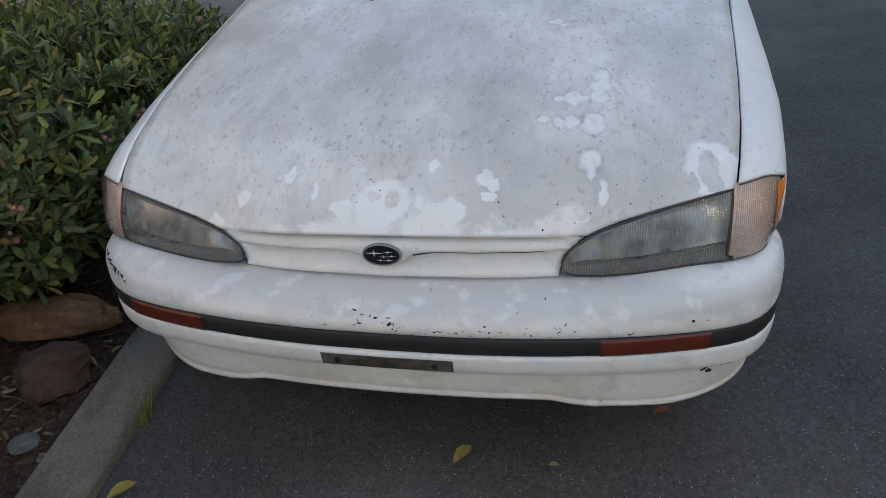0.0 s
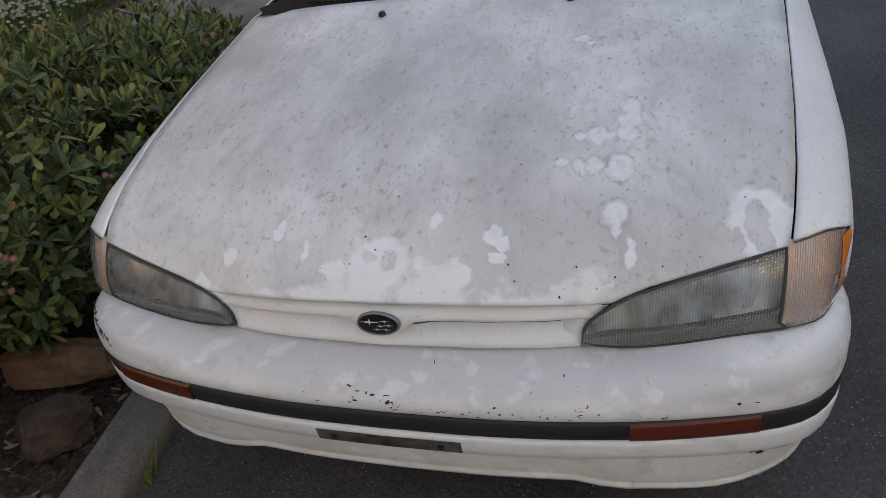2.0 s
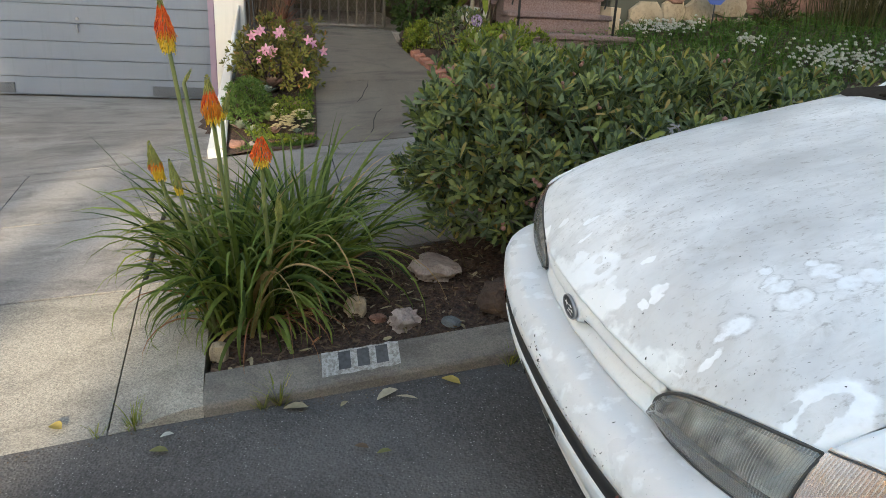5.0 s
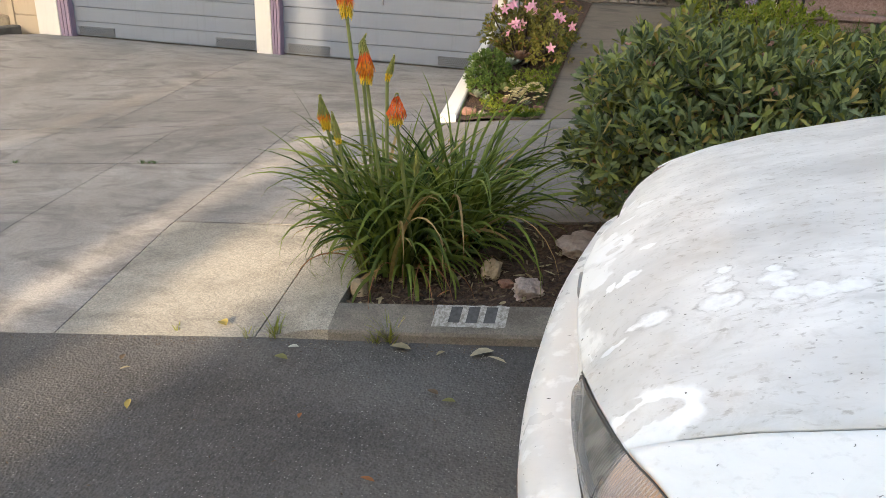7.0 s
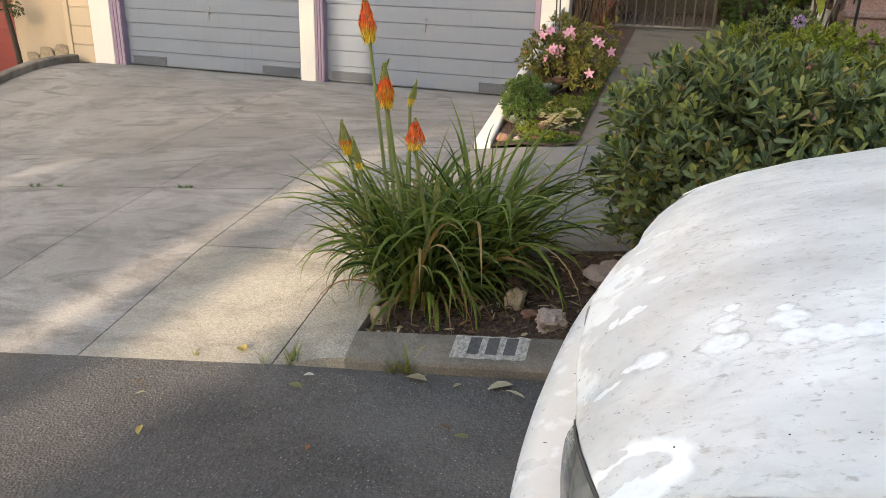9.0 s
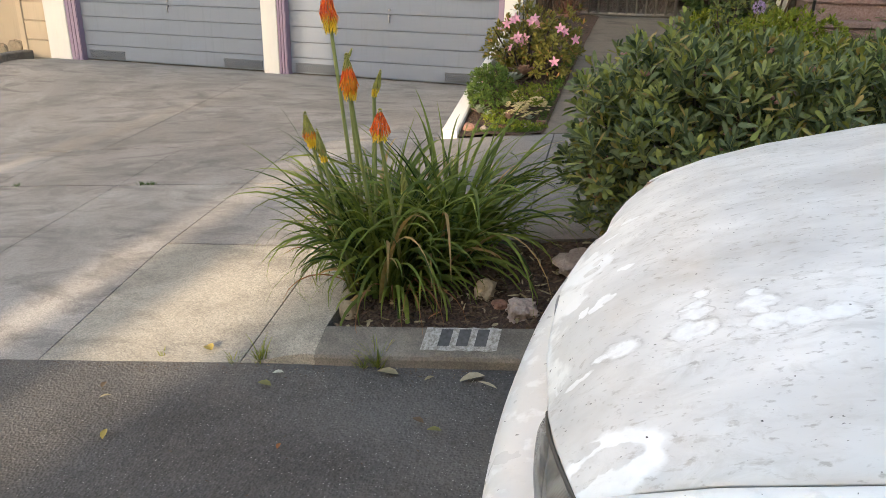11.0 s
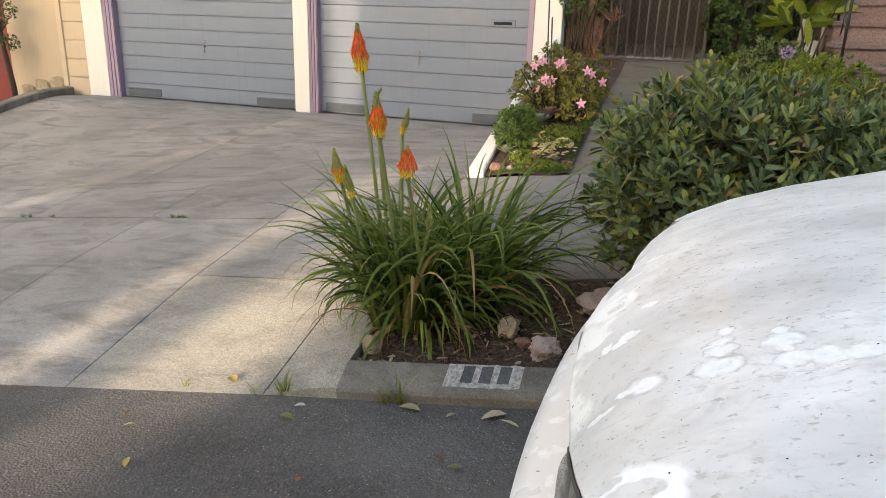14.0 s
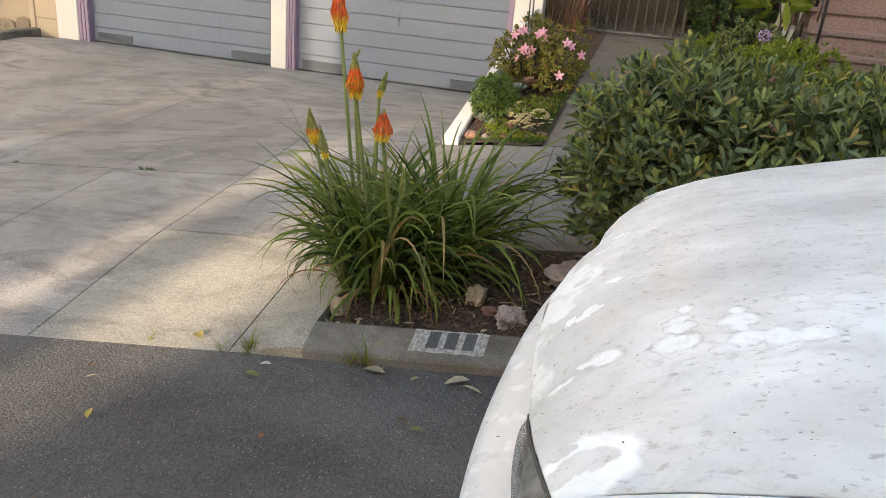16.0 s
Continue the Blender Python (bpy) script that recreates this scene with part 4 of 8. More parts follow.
def build_grille(car):
    grille = None
    bm = bmesh.new()
    rows = []
    for j in range(25):
        x = -0.405 + 0.81 * j / 24
        y, z = edge_front(x)
        rows.append([(x, y + 0.05, z + 0.01), (x, y + 0.055, 0.64), (x, y + 0.05, 0.56)])
    grid(bm, rows)
    bmesh.ops.recalc_face_normals(bm, faces=bm.faces)
    grille = part("grille", bm, M_DARK, car, "recessed dark grille backing")
    def swell(x):
        """How far the bars bend round the badge."""
        return math.sqrt(max(1 - (x / 0.060) ** 2, 0)) * 0.6 + 0.4 * smooth01(1 - abs(x) / 0.12)

    def bar(profile, name, x1=0.375):
        bm = bmesh.new()
        rows = []
        for j in range(97):
            x = -x1 + 2 * x1 * j / 96
            y, z = edge_front(x)
            sag = 0.006 * (abs(x) / 0.4) ** 2
            rows.append([(x, y + dy, zz - sag) for dy, zz in profile(x, swell(x))])
        v = grid(bm, rows)
        bm.faces.new(v[0]); bm.faces.new(v[-1][::-1])
        bmesh.ops.recalc_face_normals(bm, faces=bm.faces)
        return part(name, bm, M_PAINT, grille, "white grille bar")
    bar(lambda x, s: [(0.055, 0.675), (0.034 - 0.006 * s, 0.673), (0.024 - 0.010 * s, 0.669), (0.011 - 0.014 * s, 0.662), (0.003 - 0.008 * s, 0.650 - 0.026 * s), (0.003 - 0.004 * s, 0.6425 - 0.033 * s), (0.012, 0.639 - 0.034 * s), (0.060, 0.640 - 0.034 * s)], "upper_bar", 0.408)
    def slab(x, s):
        g = 0.0012 if x < 0 else 0.0030 + 0.0035 * smooth01(1 - abs(x - 0.085) / 0.045)
        t = 0.640 - 0.034 * s - g
        return [(0.060, t), (0.044, t), (0.041, t - 0.003), (0.030, 0.55 * t + 0.45 * 0.592), (0.013, 0.22 * t + 0.78 * 0.592), (0.003, 0.590), (0.0, 0.579), (0.006, 0.5745), (0.05, 0.573)]
    bar(slab, "lower_bar", 0.371)
    # black rod in place of the shaded slot between bars, on one side
    bm = bmesh.new()
    tube(bm, [(x, edge_front(x)[0] + 0.0065 - 0.004 * swell(x), 0.6395 - 0.006 * (x / 0.4) ** 2 - 0.034 * swell(x)) for x in steps(0.066, 0.338, 40)], [0.0028 - 0.0018 * smooth01((x - 0.066) / 0.06) for x in steps(0.066, 0.338, 40)], 6)
    part("bar_gap", bm, M_BLACK, grille, "black rod standing in for the shaded slot between bars")
    for side in (-1, 1):
        bm = bmesh.new()
        rows = []
        for k in range(9):
            f = k / 8
            z = 0.578 + 0.090 * f
            x = 0.359 + 0.014 * f + 0.036 * f**3
            y = 0.026 + 0.004 * f
            rows.append([(side * (x - 0.030 - 0.02 * f), y + 0.045, z), (side * (x - 0.018 - 0.02 * f), y + 0.010, z), (side * (x - 0.002), y + 0.004, z), (side * (x + 0.012), y + 0.003, z), (side * (x + 0.014), y + 0.04, z)])
        grid(bm, rows)
        bmesh.ops.recalc_face_normals(bm, faces=bm.faces)
        part("end_cap", bm, M_PAINT, grille, "white grille end")
    # oval badge
    def oval(a, b, y, m=28):
        return [(a * math.cos(2 * math.pi * k / m), y, 0.641 + b * math.sin(2 * math.pi * k / m)) for k in range(m)]
    bm = bmesh.new()
    v = grid(bm, [oval(0.0455, 0.0285, -0.015), oval(0.0458, 0.0288, -0.0195), oval(0.044, 0.0275, -0.023), oval(0.0405, 0.0245, -0.021)], wrap=True)
    bmesh.ops.recalc_face_normals(bm, faces=bm.faces)
    badge = part("badge", bm, M_STEEL, grille, "dull metal oval badge ring")
    bm = bmesh.new()
    bm.faces.new([bm.verts.new(p) for p in oval(0.041, 0.025, -0.0212)])
    bmesh.ops.recalc_face_normals(bm, faces=bm.faces)
    part("badge_field", bm, M_BADGE, badge, "dark enamel badge field")
    for x, z, r in ((-0.016, 0.005, 0.0150), (0.016, 0.008, 0.0075), (0.006, -0.004, 0.0070), (0.023, -0.002, 0.0075), (-0.002, -0.013, 0.0065), (0.016, -0.013, 0.0075)):
        bm = bmesh.new()
        ring = []
        for k in range(8):
            q = r * (1.0 if k % 2 == 0 else 0.26)
            e = 1.5 if k in (0, 4) else 0.8
            ring.append(bm.verts.new((x + q * e * math.cos(k * math.pi / 4), -0.0216, 0.641 + z + q * e * 0.8 * math.sin(k * math.pi / 4))))
        tip = bm.verts.new((x, -0.0235, 0.641 + z))
        for k in range(8):
            bm.faces.new((ring[k], ring[(k + 1) % 8], tip))
        bmesh.ops.recalc_face_normals(bm, faces=bm.faces)
        flat_part("badge_mark", bm, M_BADGEMARK, badge)


def lamp_edges(side, m=25):
    """Top and bottom edges of the headlamp from the grille outwards."""
    top = [(0.3770, 0.027, 0.596), (0.3785, 0.027, 0.612), (0.391, 0.029, 0.634), (0.422, 0.035, 0.660), (0.460, 0.043, 0.680), (0.531, 0.058, 0.702), (0.6, 0.079, 0.718), (0.68, 0.110, 0.729), (0.727, 0.134, 0.7325)]
    bot = [(0.3775, 0.027, 0.593), (0.383, 0.0275, 0.582), (0.399, 0.0278, 0.5765), (0.45, 0.029, 0.575), (0.53, 0.038, 0.579), (0.62, 0.055, 0.588), (0.724, 0.0815, 0.5965)]
    f = lambda pts: [Vector((side * x, y, z)) for x, y, z in spline(pts, m)]
    return f(top), f(bot)


def patch(top, bot, bulge, rows=9, depth=0.0):
    out = []
    for k in range(rows):
        t = k / (rows - 1)
        out.append([b.lerp(a, t) + Vector((0, depth - bulge * 4 * t * (1 - t), 0)) for a, b in zip(top, bot)])
    return out


def build_headlight(car, side):
    top, bot = lamp_edges(side)
    bm = bmesh.new()
    grid(bm, patch(top, bot, 0.017))
    bmesh.ops.recalc_face_normals(bm, faces=bm.faces)
    lens = part("headlight", bm, M_LENS, car, "clouded ribbed glass headlight")
    # shell behind: dark frame and bright reflector bowl
    bm = bmesh.new()
    inner_t = [t.lerp(b, 0.10) for t, b in zip(top, bot)]
    inner_b = [b.lerp(t, min(0.036 / max((t - b).length, 0.01), 0.42)) for t, b in zip(top, bot)]
    low = []
    for k in (0.02, 0.35, 0.7, 0.97, 1.0):
        row = []
        for a, b, i in zip(top, bot, inner_b):
            t = k * (i - b).length / max((a - b).length, 0.01)
            row.append(b.lerp(a, t) + Vector((0, 0.0025 - 0.068 * t * (1 - t), 0)))
        low.append(row)
    low[-1] = [p + Vector((0, 0.004, 0)) for p in low[-1]]
    grid(bm, low)
    grid(bm, [[p + Vector((0, 0.004, 0)) for p in inner_t], [p + Vector((0, 0.004, 0)) for p in top]])
    bmesh.ops.recalc_face_normals(bm, faces=bm.faces)
    part("lamp_frame", bm, M_LAMPGREY, lens, "grey lamp bezel")
    bm = bmesh.new()
    rows = []
    for k in range(11):
        t = k / 10
        row = []
        for j, (a, b) in enumerate(zip(inner_t, inner_b)):
            p = b.lerp(a, t)
            e = math.sin(math.pi * t**1.9) ** 0.7 if 0 < t < 1 else 0.0
            q = j / (len(top) - 1)
            h = max(math.sin(math.pi * q / 0.42), 0) ** 0.7 * 0.62 if q < 0.42 else max(math.sin(math.pi * (q - 0.42) / 0.58), 0) ** 0.6
            row.append(p + Vector((0, 0.005 + 0.050 * e * h, 0)))
        rows.append(row)
    grid(bm, rows)
    bmesh.ops.recalc_face_normals(bm, faces=bm.faces)
    part("reflector", bm, M_REFLECTOR, lens, "silvered reflector with painted streaks of reflection")
    # bright bevelled facets at either end
    at = lambda f, t, d: inner_b[f].lerp(inner_t[f], t) + Vector((0, d, 0))
    for f0, f1, up in ((20, 21, 0.045),):
        bm = bmesh.new()
        grid(bm, [[at(f, t, 0.004 + up * t).lerp(at(min(f + 2, 24), t, 0.004 + up * t), t) for f in range(f0, f1 + 1)] for t in (0.08, 0.3, 0.52)])
        bmesh.ops.recalc_face_normals(bm, faces=bm.faces)
        part("reflector_facet", bm, M_FACET, lens, "bright reflector facet")
    bm = bmesh.new()
    tube(bm, [p + Vector((0, -0.0105, 0.001)) for p in inner_b[2:24]], 0.0010, 5)
    part("trim_line", bm, M_CHROME, lens)
    # black seal round the lens
    bm = bmesh.new()
    tube(bm, [p + Vector((0, -0.001, 0.0018)) for p in top], 0.0030, 6)
    tube(bm, [p + Vector((0, -0.001, 0)) for p in bot], 0.0018, 6)
    tube(bm, [bot[-1].lerp(top[-1], t) + Vector((0, -0.017 * 4 * t * (1 - t), 0)) for t in steps(0, 1, 12)], 0.0032, 6)
    part("seal", bm, M_LAMPSEAL, lens, "dark rubber seal")
    # corner lamp
    tl = []
    for m in range(13):
        f = TIP * m / 12
        a, b = int(f), min(int(f) + 1, TIP)
        y = fender_start(f)
        sec = fender_section(y)
        x, z = (sec[a][i] + (sec[b][i] - sec[a][i]) * (f - a) for i in (0, 1))
        tl.append(Vector((side * x, y - 0.003, z - 0.003)))
    tip = tl[-1]
    tx = abs(tip.x)
    bl = spline([(0.7275, 0.0825, 0.5965), (0.785, 0.104, 0.600), (0.819, 0.143, 0.604), (0.836, 0.176, 0.611), (0.845, 0.206, 0.636), (0.845, 0.220, 0.684), (tx + 0.002, tip.y, tip.z - 0.006)], 13)
    bl = [Vector((side * x, y, z)) for x, y, z in bl]
    bm = bmesh.new()
    rows = []
    for k in range(9):
        t = k / 8
        e = 4 * t * (1 - t)
        rows.append([b.lerp(a, t) + Vector((side * 0.011 * e * j / 12, -0.017 * e * (1 - j / 12), 0)) for j, (a, b) in enumerate(zip(tl, bl))])
    grid(bm, rows)
    bmesh.ops.recalc_face_normals(bm, faces=bm.faces)
    corner = part("corner_lamp", bm, M_CORNER, car, "clear corner lamp with amber edge")
    bm = bmesh.new()
    grid(bm, [[p - Vector((side * 0.007, -0.009, 0)) for p in r] for r in rows])
    bmesh.ops.recalc_face_normals(bm, faces=bm.faces)
    part("lamp_bowl", bm, M_BOWL, corner, "pale pinkish lamp bowl")
    bm = bmesh.new()
    out = Vector((side * 0.0012, -0.0008, 0))

    def on_lens(j, t):
        a, k = min(int(j), 11), min(int(t * 8), 7)
        low, high = rows[k][a].lerp(rows[k][a + 1], j - a), rows[k + 1][a].lerp(rows[k + 1][a + 1], j - a)
        return low.lerp(high, t * 8 - k) + out

    strip = []
    for t in steps(0.04, 0.86, 12):
        first = 5.4 + 3.3 * t
        strip.append([on_lens(first + (12 - first) * q, t) for q in steps(0, 1, 8)])
    grid(bm, strip)
    bmesh.ops.recalc_face_normals(bm, faces=bm.faces)
    part("amber_insert", bm, M_AMBER_LENS, corner, "orange side reflector")
    bm = bmesh.new()
    tube(bm, [p for p in bl], 0.0009, 6)
    tube(bm, [p for p in tl], 0.0016, 6)
    part("seal", bm, M_LAMPSEAL, corner, "thin dark seal")
    # nose of the wing round the lamp
    edge = [Vector(fender_point(side, fender_start(TIP), k)) for k in range(TIP, 41)]
    edge = [p for p in edge if p.z > 0.61] + [Vector((side * 0.850, fender_start(TIP), 0.607))]
    rows = []
    for j in range(13):
        f = (len(edge) - 1) * (1 - j / 12)
        a = int(f)
        q = edge[a].lerp(edge[min(a + 1, len(edge) - 1)], f - a) if j < 12 else edge[0]
        p = bl[j]
        w = (p - q).length * 0.05
        rows.append([p.lerp(q, t) + Vector((side * 0.75, -0.65, 0)) * (w * 4 * t * (1 - t)) for t in steps(0, 1, 8)])
    bm = bmesh.new()
    grid(bm, rows)
    bmesh.ops.recalc_face_normals(bm, faces=bm.faces)
    part("wing_nose", bm, M_PAINT, car)


def build_wheel(car, side, y):
    bm = bmesh.new()
    prof = [(0.19, 0.0), (0.285, 0.0), (0.295, 0.02), (0.295, 0.16), (0.285, 0.18), (0.19, 0.18)]
    ring = [[(side * (0.66 + w), y + r * math.cos(a), 0.295 + r * math.sin(a)) for r, w in prof] for a in [2 * math.pi * k / 32 for k in range(32)]]
    grid(bm, ring + ring[:1])
    bmesh.ops.remove_doubles(bm, verts=bm.verts, dist=1e-5)
    bmesh.ops.recalc_face_normals(bm, faces=bm.faces)
    wheel = part("wheel", bm, M_RUBBER, car, "black tyre")
    bm = bmesh.new()
    prof = [(0.02, 0.15), (0.06, 0.16), (0.10, 0.145), (0.15, 0.155), (0.19, 0.175), (0.192, 0.03)]
    ring = [[(side * (0.66 + w), y + r * math.cos(a), 0.295 + r * math.sin(a)) for r, w in prof] for a in [2 * math.pi * k / 32 for k in range(32)]]
    v = grid(bm, ring + ring[:1])
    bmesh.ops.remove_doubles(bm, verts=bm.verts, dist=1e-5)
    bmesh.ops.recalc_face_normals(bm, faces=bm.faces)
    part("rim", bm, M_CHROME, wheel, "grey wheel cover")


def build_cabin(car):
    # sides, roof and tail: lower body from the wing back, in one skin a side
    def body(y):
        return lerp_table(y, [(1.3, 0.962), (2.2, 0.965), (3.3, 0.975), (3.9, 0.955), (4.22, 0.90)])
    for side in (-1, 1):
        bm = bmesh.new()
        rows = []
        for y in steps(1.325, 4.22, 48):
            w = lerp_table(y, [(1.3, 0.872), (3.2, 0.870), (3.9, 0.84), (4.22, 0.77)])
            top = body(y)
            sec = [(w - 0.13, top), (w - 0.05, top - 0.015), (w - 0.008, top - 0.07), (w, top - 0.16), (w, 0.56), (w - 0.004, 0.40), (w - 0.02, 0.26), (w - 0.05, 0.19)]
            pts = spline(sec, 22)
            arch = math.sqrt(max(0.335**2 - (y - 3.24) ** 2, 0)) + 0.30 if abs(y - 3.24) < 0.335 else 0
            rows.append([(side * x, y, max(z, arch)) for x, z in pts])
        grid(bm, rows)
        bmesh.ops.recalc_face_normals(bm, faces=bm.faces)
        solid(part("body_side", bm, M_PAINT, car), 0.005)
        # doors' shut lines are narrow dark strips set into the side
        for y in (1.34, 2.32, 3.08):
            bm = bmesh.new()
            grid(bm, [[(side * (x + 0.0015), yy, z) for x, z in spline([(0.864, 0.90), (0.872, 0.80), (0.872, 0.56), (0.868, 0.40), (0.852, 0.26)], 14)] for yy in (y, y + 0.006)])
            part("shut_line", bm, M_BLACK, car)
        bm = bmesh.new()
        tube(bm, [(side * 0.860, 1.92, 0.80), (side * 0.886, 1.94, 0.80), (side * 0.886, 2.06, 0.80), (side * 0.860, 2.08, 0.80)], 0.010, 6)
        part("door_handle", bm, M_BLACK, car, "black door handle")
        # orange side repeater on the wing
        bm = boxes(((side * 0.871 - 0.006, 1.12, 0.66), (side * 0.871 + 0.006, 1.19, 0.70)))
        bevel(flat_part("side_repeater", bm, M_AMBER, car, "orange side repeater"), 0.004)
    # floor and tail
    bm = bmesh.new()
    box(bm, (-0.80, 0.45, 0.17), (0.80, 4.1, 0.22))
    part("underbody", bm, M_DARK, car, smooth=False)
    bm = bmesh.new()
    rows = [[(x, y, body(y) + 0.012 * (1 - (x / 0.74) ** 2)) for x in steps(-0.72, 0.72, 8)] for y in steps(3.55, 4.22, 6)]
    rows += [[(x, 4.22 + dy, z) for x in steps(-0.74, 0.74, 8)] for dy, z in ((0.01, 0.86), (0.03, 0.62), (0.08, 0.58), (0.08, 0.36), (0.0, 0.22))]
    grid(bm, rows)
    bmesh.ops.recalc_face_normals(bm, faces=bm.faces)
    part("boot_lid", bm, M_PAINT, car, "white boot lid and tail")
    # windscreen
    def screen(u, s):
        x0, x1 = 0.70, 0.55
        x = u * (x0 + (x1 - x0) * s)
        y = 1.215 + 0.66 * s + 0.10 * (1 - s * 0.3) * u * u - 0.02
        z = 0.985 + 0.385 * s - 0.02 * u * u * (1 - s) + 0.035 * math.sin(math.pi * s) * 0.6
        return (x, y, z)
    bm = bmesh.new()
    grid(bm, [[screen(-1 + 2 * j / 16, s / 8) for j in range(17)] for s in range(9)])
    bmesh.ops.recalc_face_normals(bm, faces=bm.faces)
    glass = part("windscreen", bm, M_GLASS, car, "dusty windscreen reflecting the sky")
    glass.visible_shadow = False
    bm = bmesh.new()
    for e in ([screen(-1, s / 8) for s in range(9)], [screen(1, s / 8) for s in range(9)], [screen(-1 + j / 8, 1) for j in range(17)], [screen(-1 + j / 8, 0) for j in range(17)]):
        tube(bm, [(x * 1.004, y - 0.004, z + 0.003) for x, y, z in e], 0.012, 6)
    part("screen_seal", bm, M_BLACK, glass, "black windscreen surround")
    # roof, pillars, glass round the cabin
    def roof_y(u, t):
        return 1.86 + 0.06 * u * u + (3.0 - 1.86) * t
    bm = bmesh.new()
    rows = [[(u * 0.56, roof_y(u, t), 1.375 + 0.03 * math.sin(math.pi * min(t * 0.8 + 0.15, 1)) - 0.03 * u**4) for u in steps(-1, 1, 12)] for t in steps(0, 1, 10)]
    grid(bm, rows)
    bmesh.ops.recalc_face_normals(bm, faces=bm.faces)
    solid(part("roof", bm, M_PAINT, car, "white roof"), 0.02)
    bm = bmesh.new()
    grid(bm, [[(u * (0.54 + 0.12 * t), 3.0 + 0.58 * t, 1.36 - 0.385 * t - 0.02 * u * u) for u in steps(-1, 1, 8)] for t in steps(0, 1, 6)])
    bmesh.ops.recalc_face_normals(bm, faces=bm.faces)
    part("rear_window", bm, M_GLASS, car).visible_shadow = False
    for side in (-1, 1):
        base = [(0.725, 1.32), (0.73, 2.2), (0.72, 3.0), (0.70, 3.56)]
        lo = lambda y: Vector((side * lerp_table(y, [(a[1], a[0]) for a in base]), y, body(y) + 0.002))
        hi = lambda y: Vector((side * 0.565, min(max(y, 1.93), 3.0), 1.352 + 0.012 * math.sin((y - 1.9) * 2)))
        for y0, y1, top0, top1, name in ((1.40, 2.28, 1.98, 2.28, "side_window"), (2.36, 3.05, 2.34, 2.92, "side_window")):
            bm = bmesh.new()
            grid(bm, [[lo(y0 + (y1 - y0) * t).lerp(hi(top0 + (top1 - top0) * t), s) for t in steps(0, 1, 8)] for s in steps(0.02, 0.96, 4)])
            part(name, bm, M_GLASS, car).visible_shadow = False
        for y0, y1, top0, top1, wid, mat in ((1.33, 1.33, 1.93, 1.93, 0.055, M_PAINT), (2.32, 2.32, 2.31, 2.31, 0.04, M_BLACK), (3.30, 3.30, 2.96, 2.96, 0.11, M_PAINT)):
            bm = bmesh.new()
            rows = []
            for s in steps(0, 1, 6):
                c = lo(y0).lerp(hi(top0), s)
                rows.append([c + Vector((side * dx, dy, 0)) for dx, dy in ((0.012, -wid), (0.016, 0), (0.012, wid), (-0.02, wid), (-0.02, -wid))])
            grid(bm, rows, wrap=True)
            bmesh.ops.recalc_face_normals(bm, faces=bm.faces)
            part("pillar", bm, mat, car)
        # door mirror
        bm = bmesh.new()
        rows = []
        for t in steps(0, 1, 8):
            r = math.sin(math.pi * (0.08 + 0.84 * t)) ** 0.6
            yy = 1.60 + 0.11 * t
            rows.append([(side * (0.955 + 0.085 * r * math.copysign(abs(math.cos(a)) ** 0.6, math.cos(a))), yy, 1.060 + 0.062 * r * math.copysign(abs(math.sin(a)) ** 0.6, math.sin(a))) for a in [2 * math.pi * k / 16 for k in range(16)]])
        v = grid(bm, rows, wrap=True)
        bm.faces.new(v[0][::-1]); bm.faces.new(v[-1])
        box(bm, (0.74 if side > 0 else -0.90, 1.63, 0.985), (0.90 if side > 0 else -0.74, 1.69, 1.03))
        bmesh.ops.recalc_face_normals(bm, faces=bm.faces)
        part("door_mirror", bm, M_BLACK, car, "black plastic door mirror")
    # scuttle panel under the wipers
    bm = bmesh.new()
    rows = []
    for j in range(33):
        u = -1 + j / 16
        x = u * 0.795
        y0 = edge_rear(x * 0.93) - 0.02
        sx, sy, sz = screen(u * 0.96, 0.05)
        rows.append([(x * 0.96, y0, 0.948), (x * 0.97, y0 + 0.015, 0.955), (x, y0 + 0.05, 0.958), (sx, sy - 0.005, sz - 0.012), (sx, sy + 0.03, sz - 0.01)])
    grid(bm, rows)
    bmesh.ops.recalc_face_normals(bm, faces=bm.faces)
    cowl = part("scuttle_panel", bm, M_COWL, car, "dirty black scuttle panel with louvres and pine litter")
    for j in range(60):
        x = -0.60 + 1.2 * j / 59
        y0 = edge_rear(x) + 0.035
        bm = boxes(((x - 0.004, y0, 0.957), (x + 0.004, y0 + 0.045, 0.967)))
        flat_part("louvre", bm, M_COWL, cowl)
    # wipers: an arm and a blade each
    for px, tip in ((-0.56, (0.06, 1.135, 0.962)), (0.02, (0.62, 1.195, 0.968))):
        arm = bmesh.new()
        piv = Vector((px, 1.205 + 0.07 * (px / 0.6) ** 2, 0.972))
        end = Vector(tip)
        mid = piv.lerp(end, 0.5) + Vector((0, 0.01, 0.028))
        tube(arm, [tuple(p) for p in (piv, piv.lerp(mid, 0.5) + Vector((0, 0, 0.012)), mid)], [0.014, 0.011, 0.008], 6)
        wiper = part("wiper", arm, M_BLACK, car, "black wiper arm and blade")
        b = bmesh.new()
        s = piv.lerp(end, 0.12) + Vector((0, 0.03, 0.016))
        tube(b, [tuple(s.lerp(end, t) + Vector((0, 0.012 * math.sin(math.pi * t), 0.012 * math.sin(math.pi * t) + 0.016))) for t in steps(0, 1, 12)], 0.0095, 6)
        part("blade", b, M_RUBBER, wiper)
    for x in (-0.272, 0.270):
        bm = bmesh.new()
        z = bonnet_z(x, 0.975)
        tube(bm, [(x, 0.985, z - 0.004), (x, 0.978, z + 0.006), (x, 0.964, z + 0.010)], [0.012, 0.011, 0.007], 8)
        part("washer_jet", bm, M_BLACK, car, "black washer jet")
    # inside: dashboard, seats, wheel
    bm = bmesh.new()
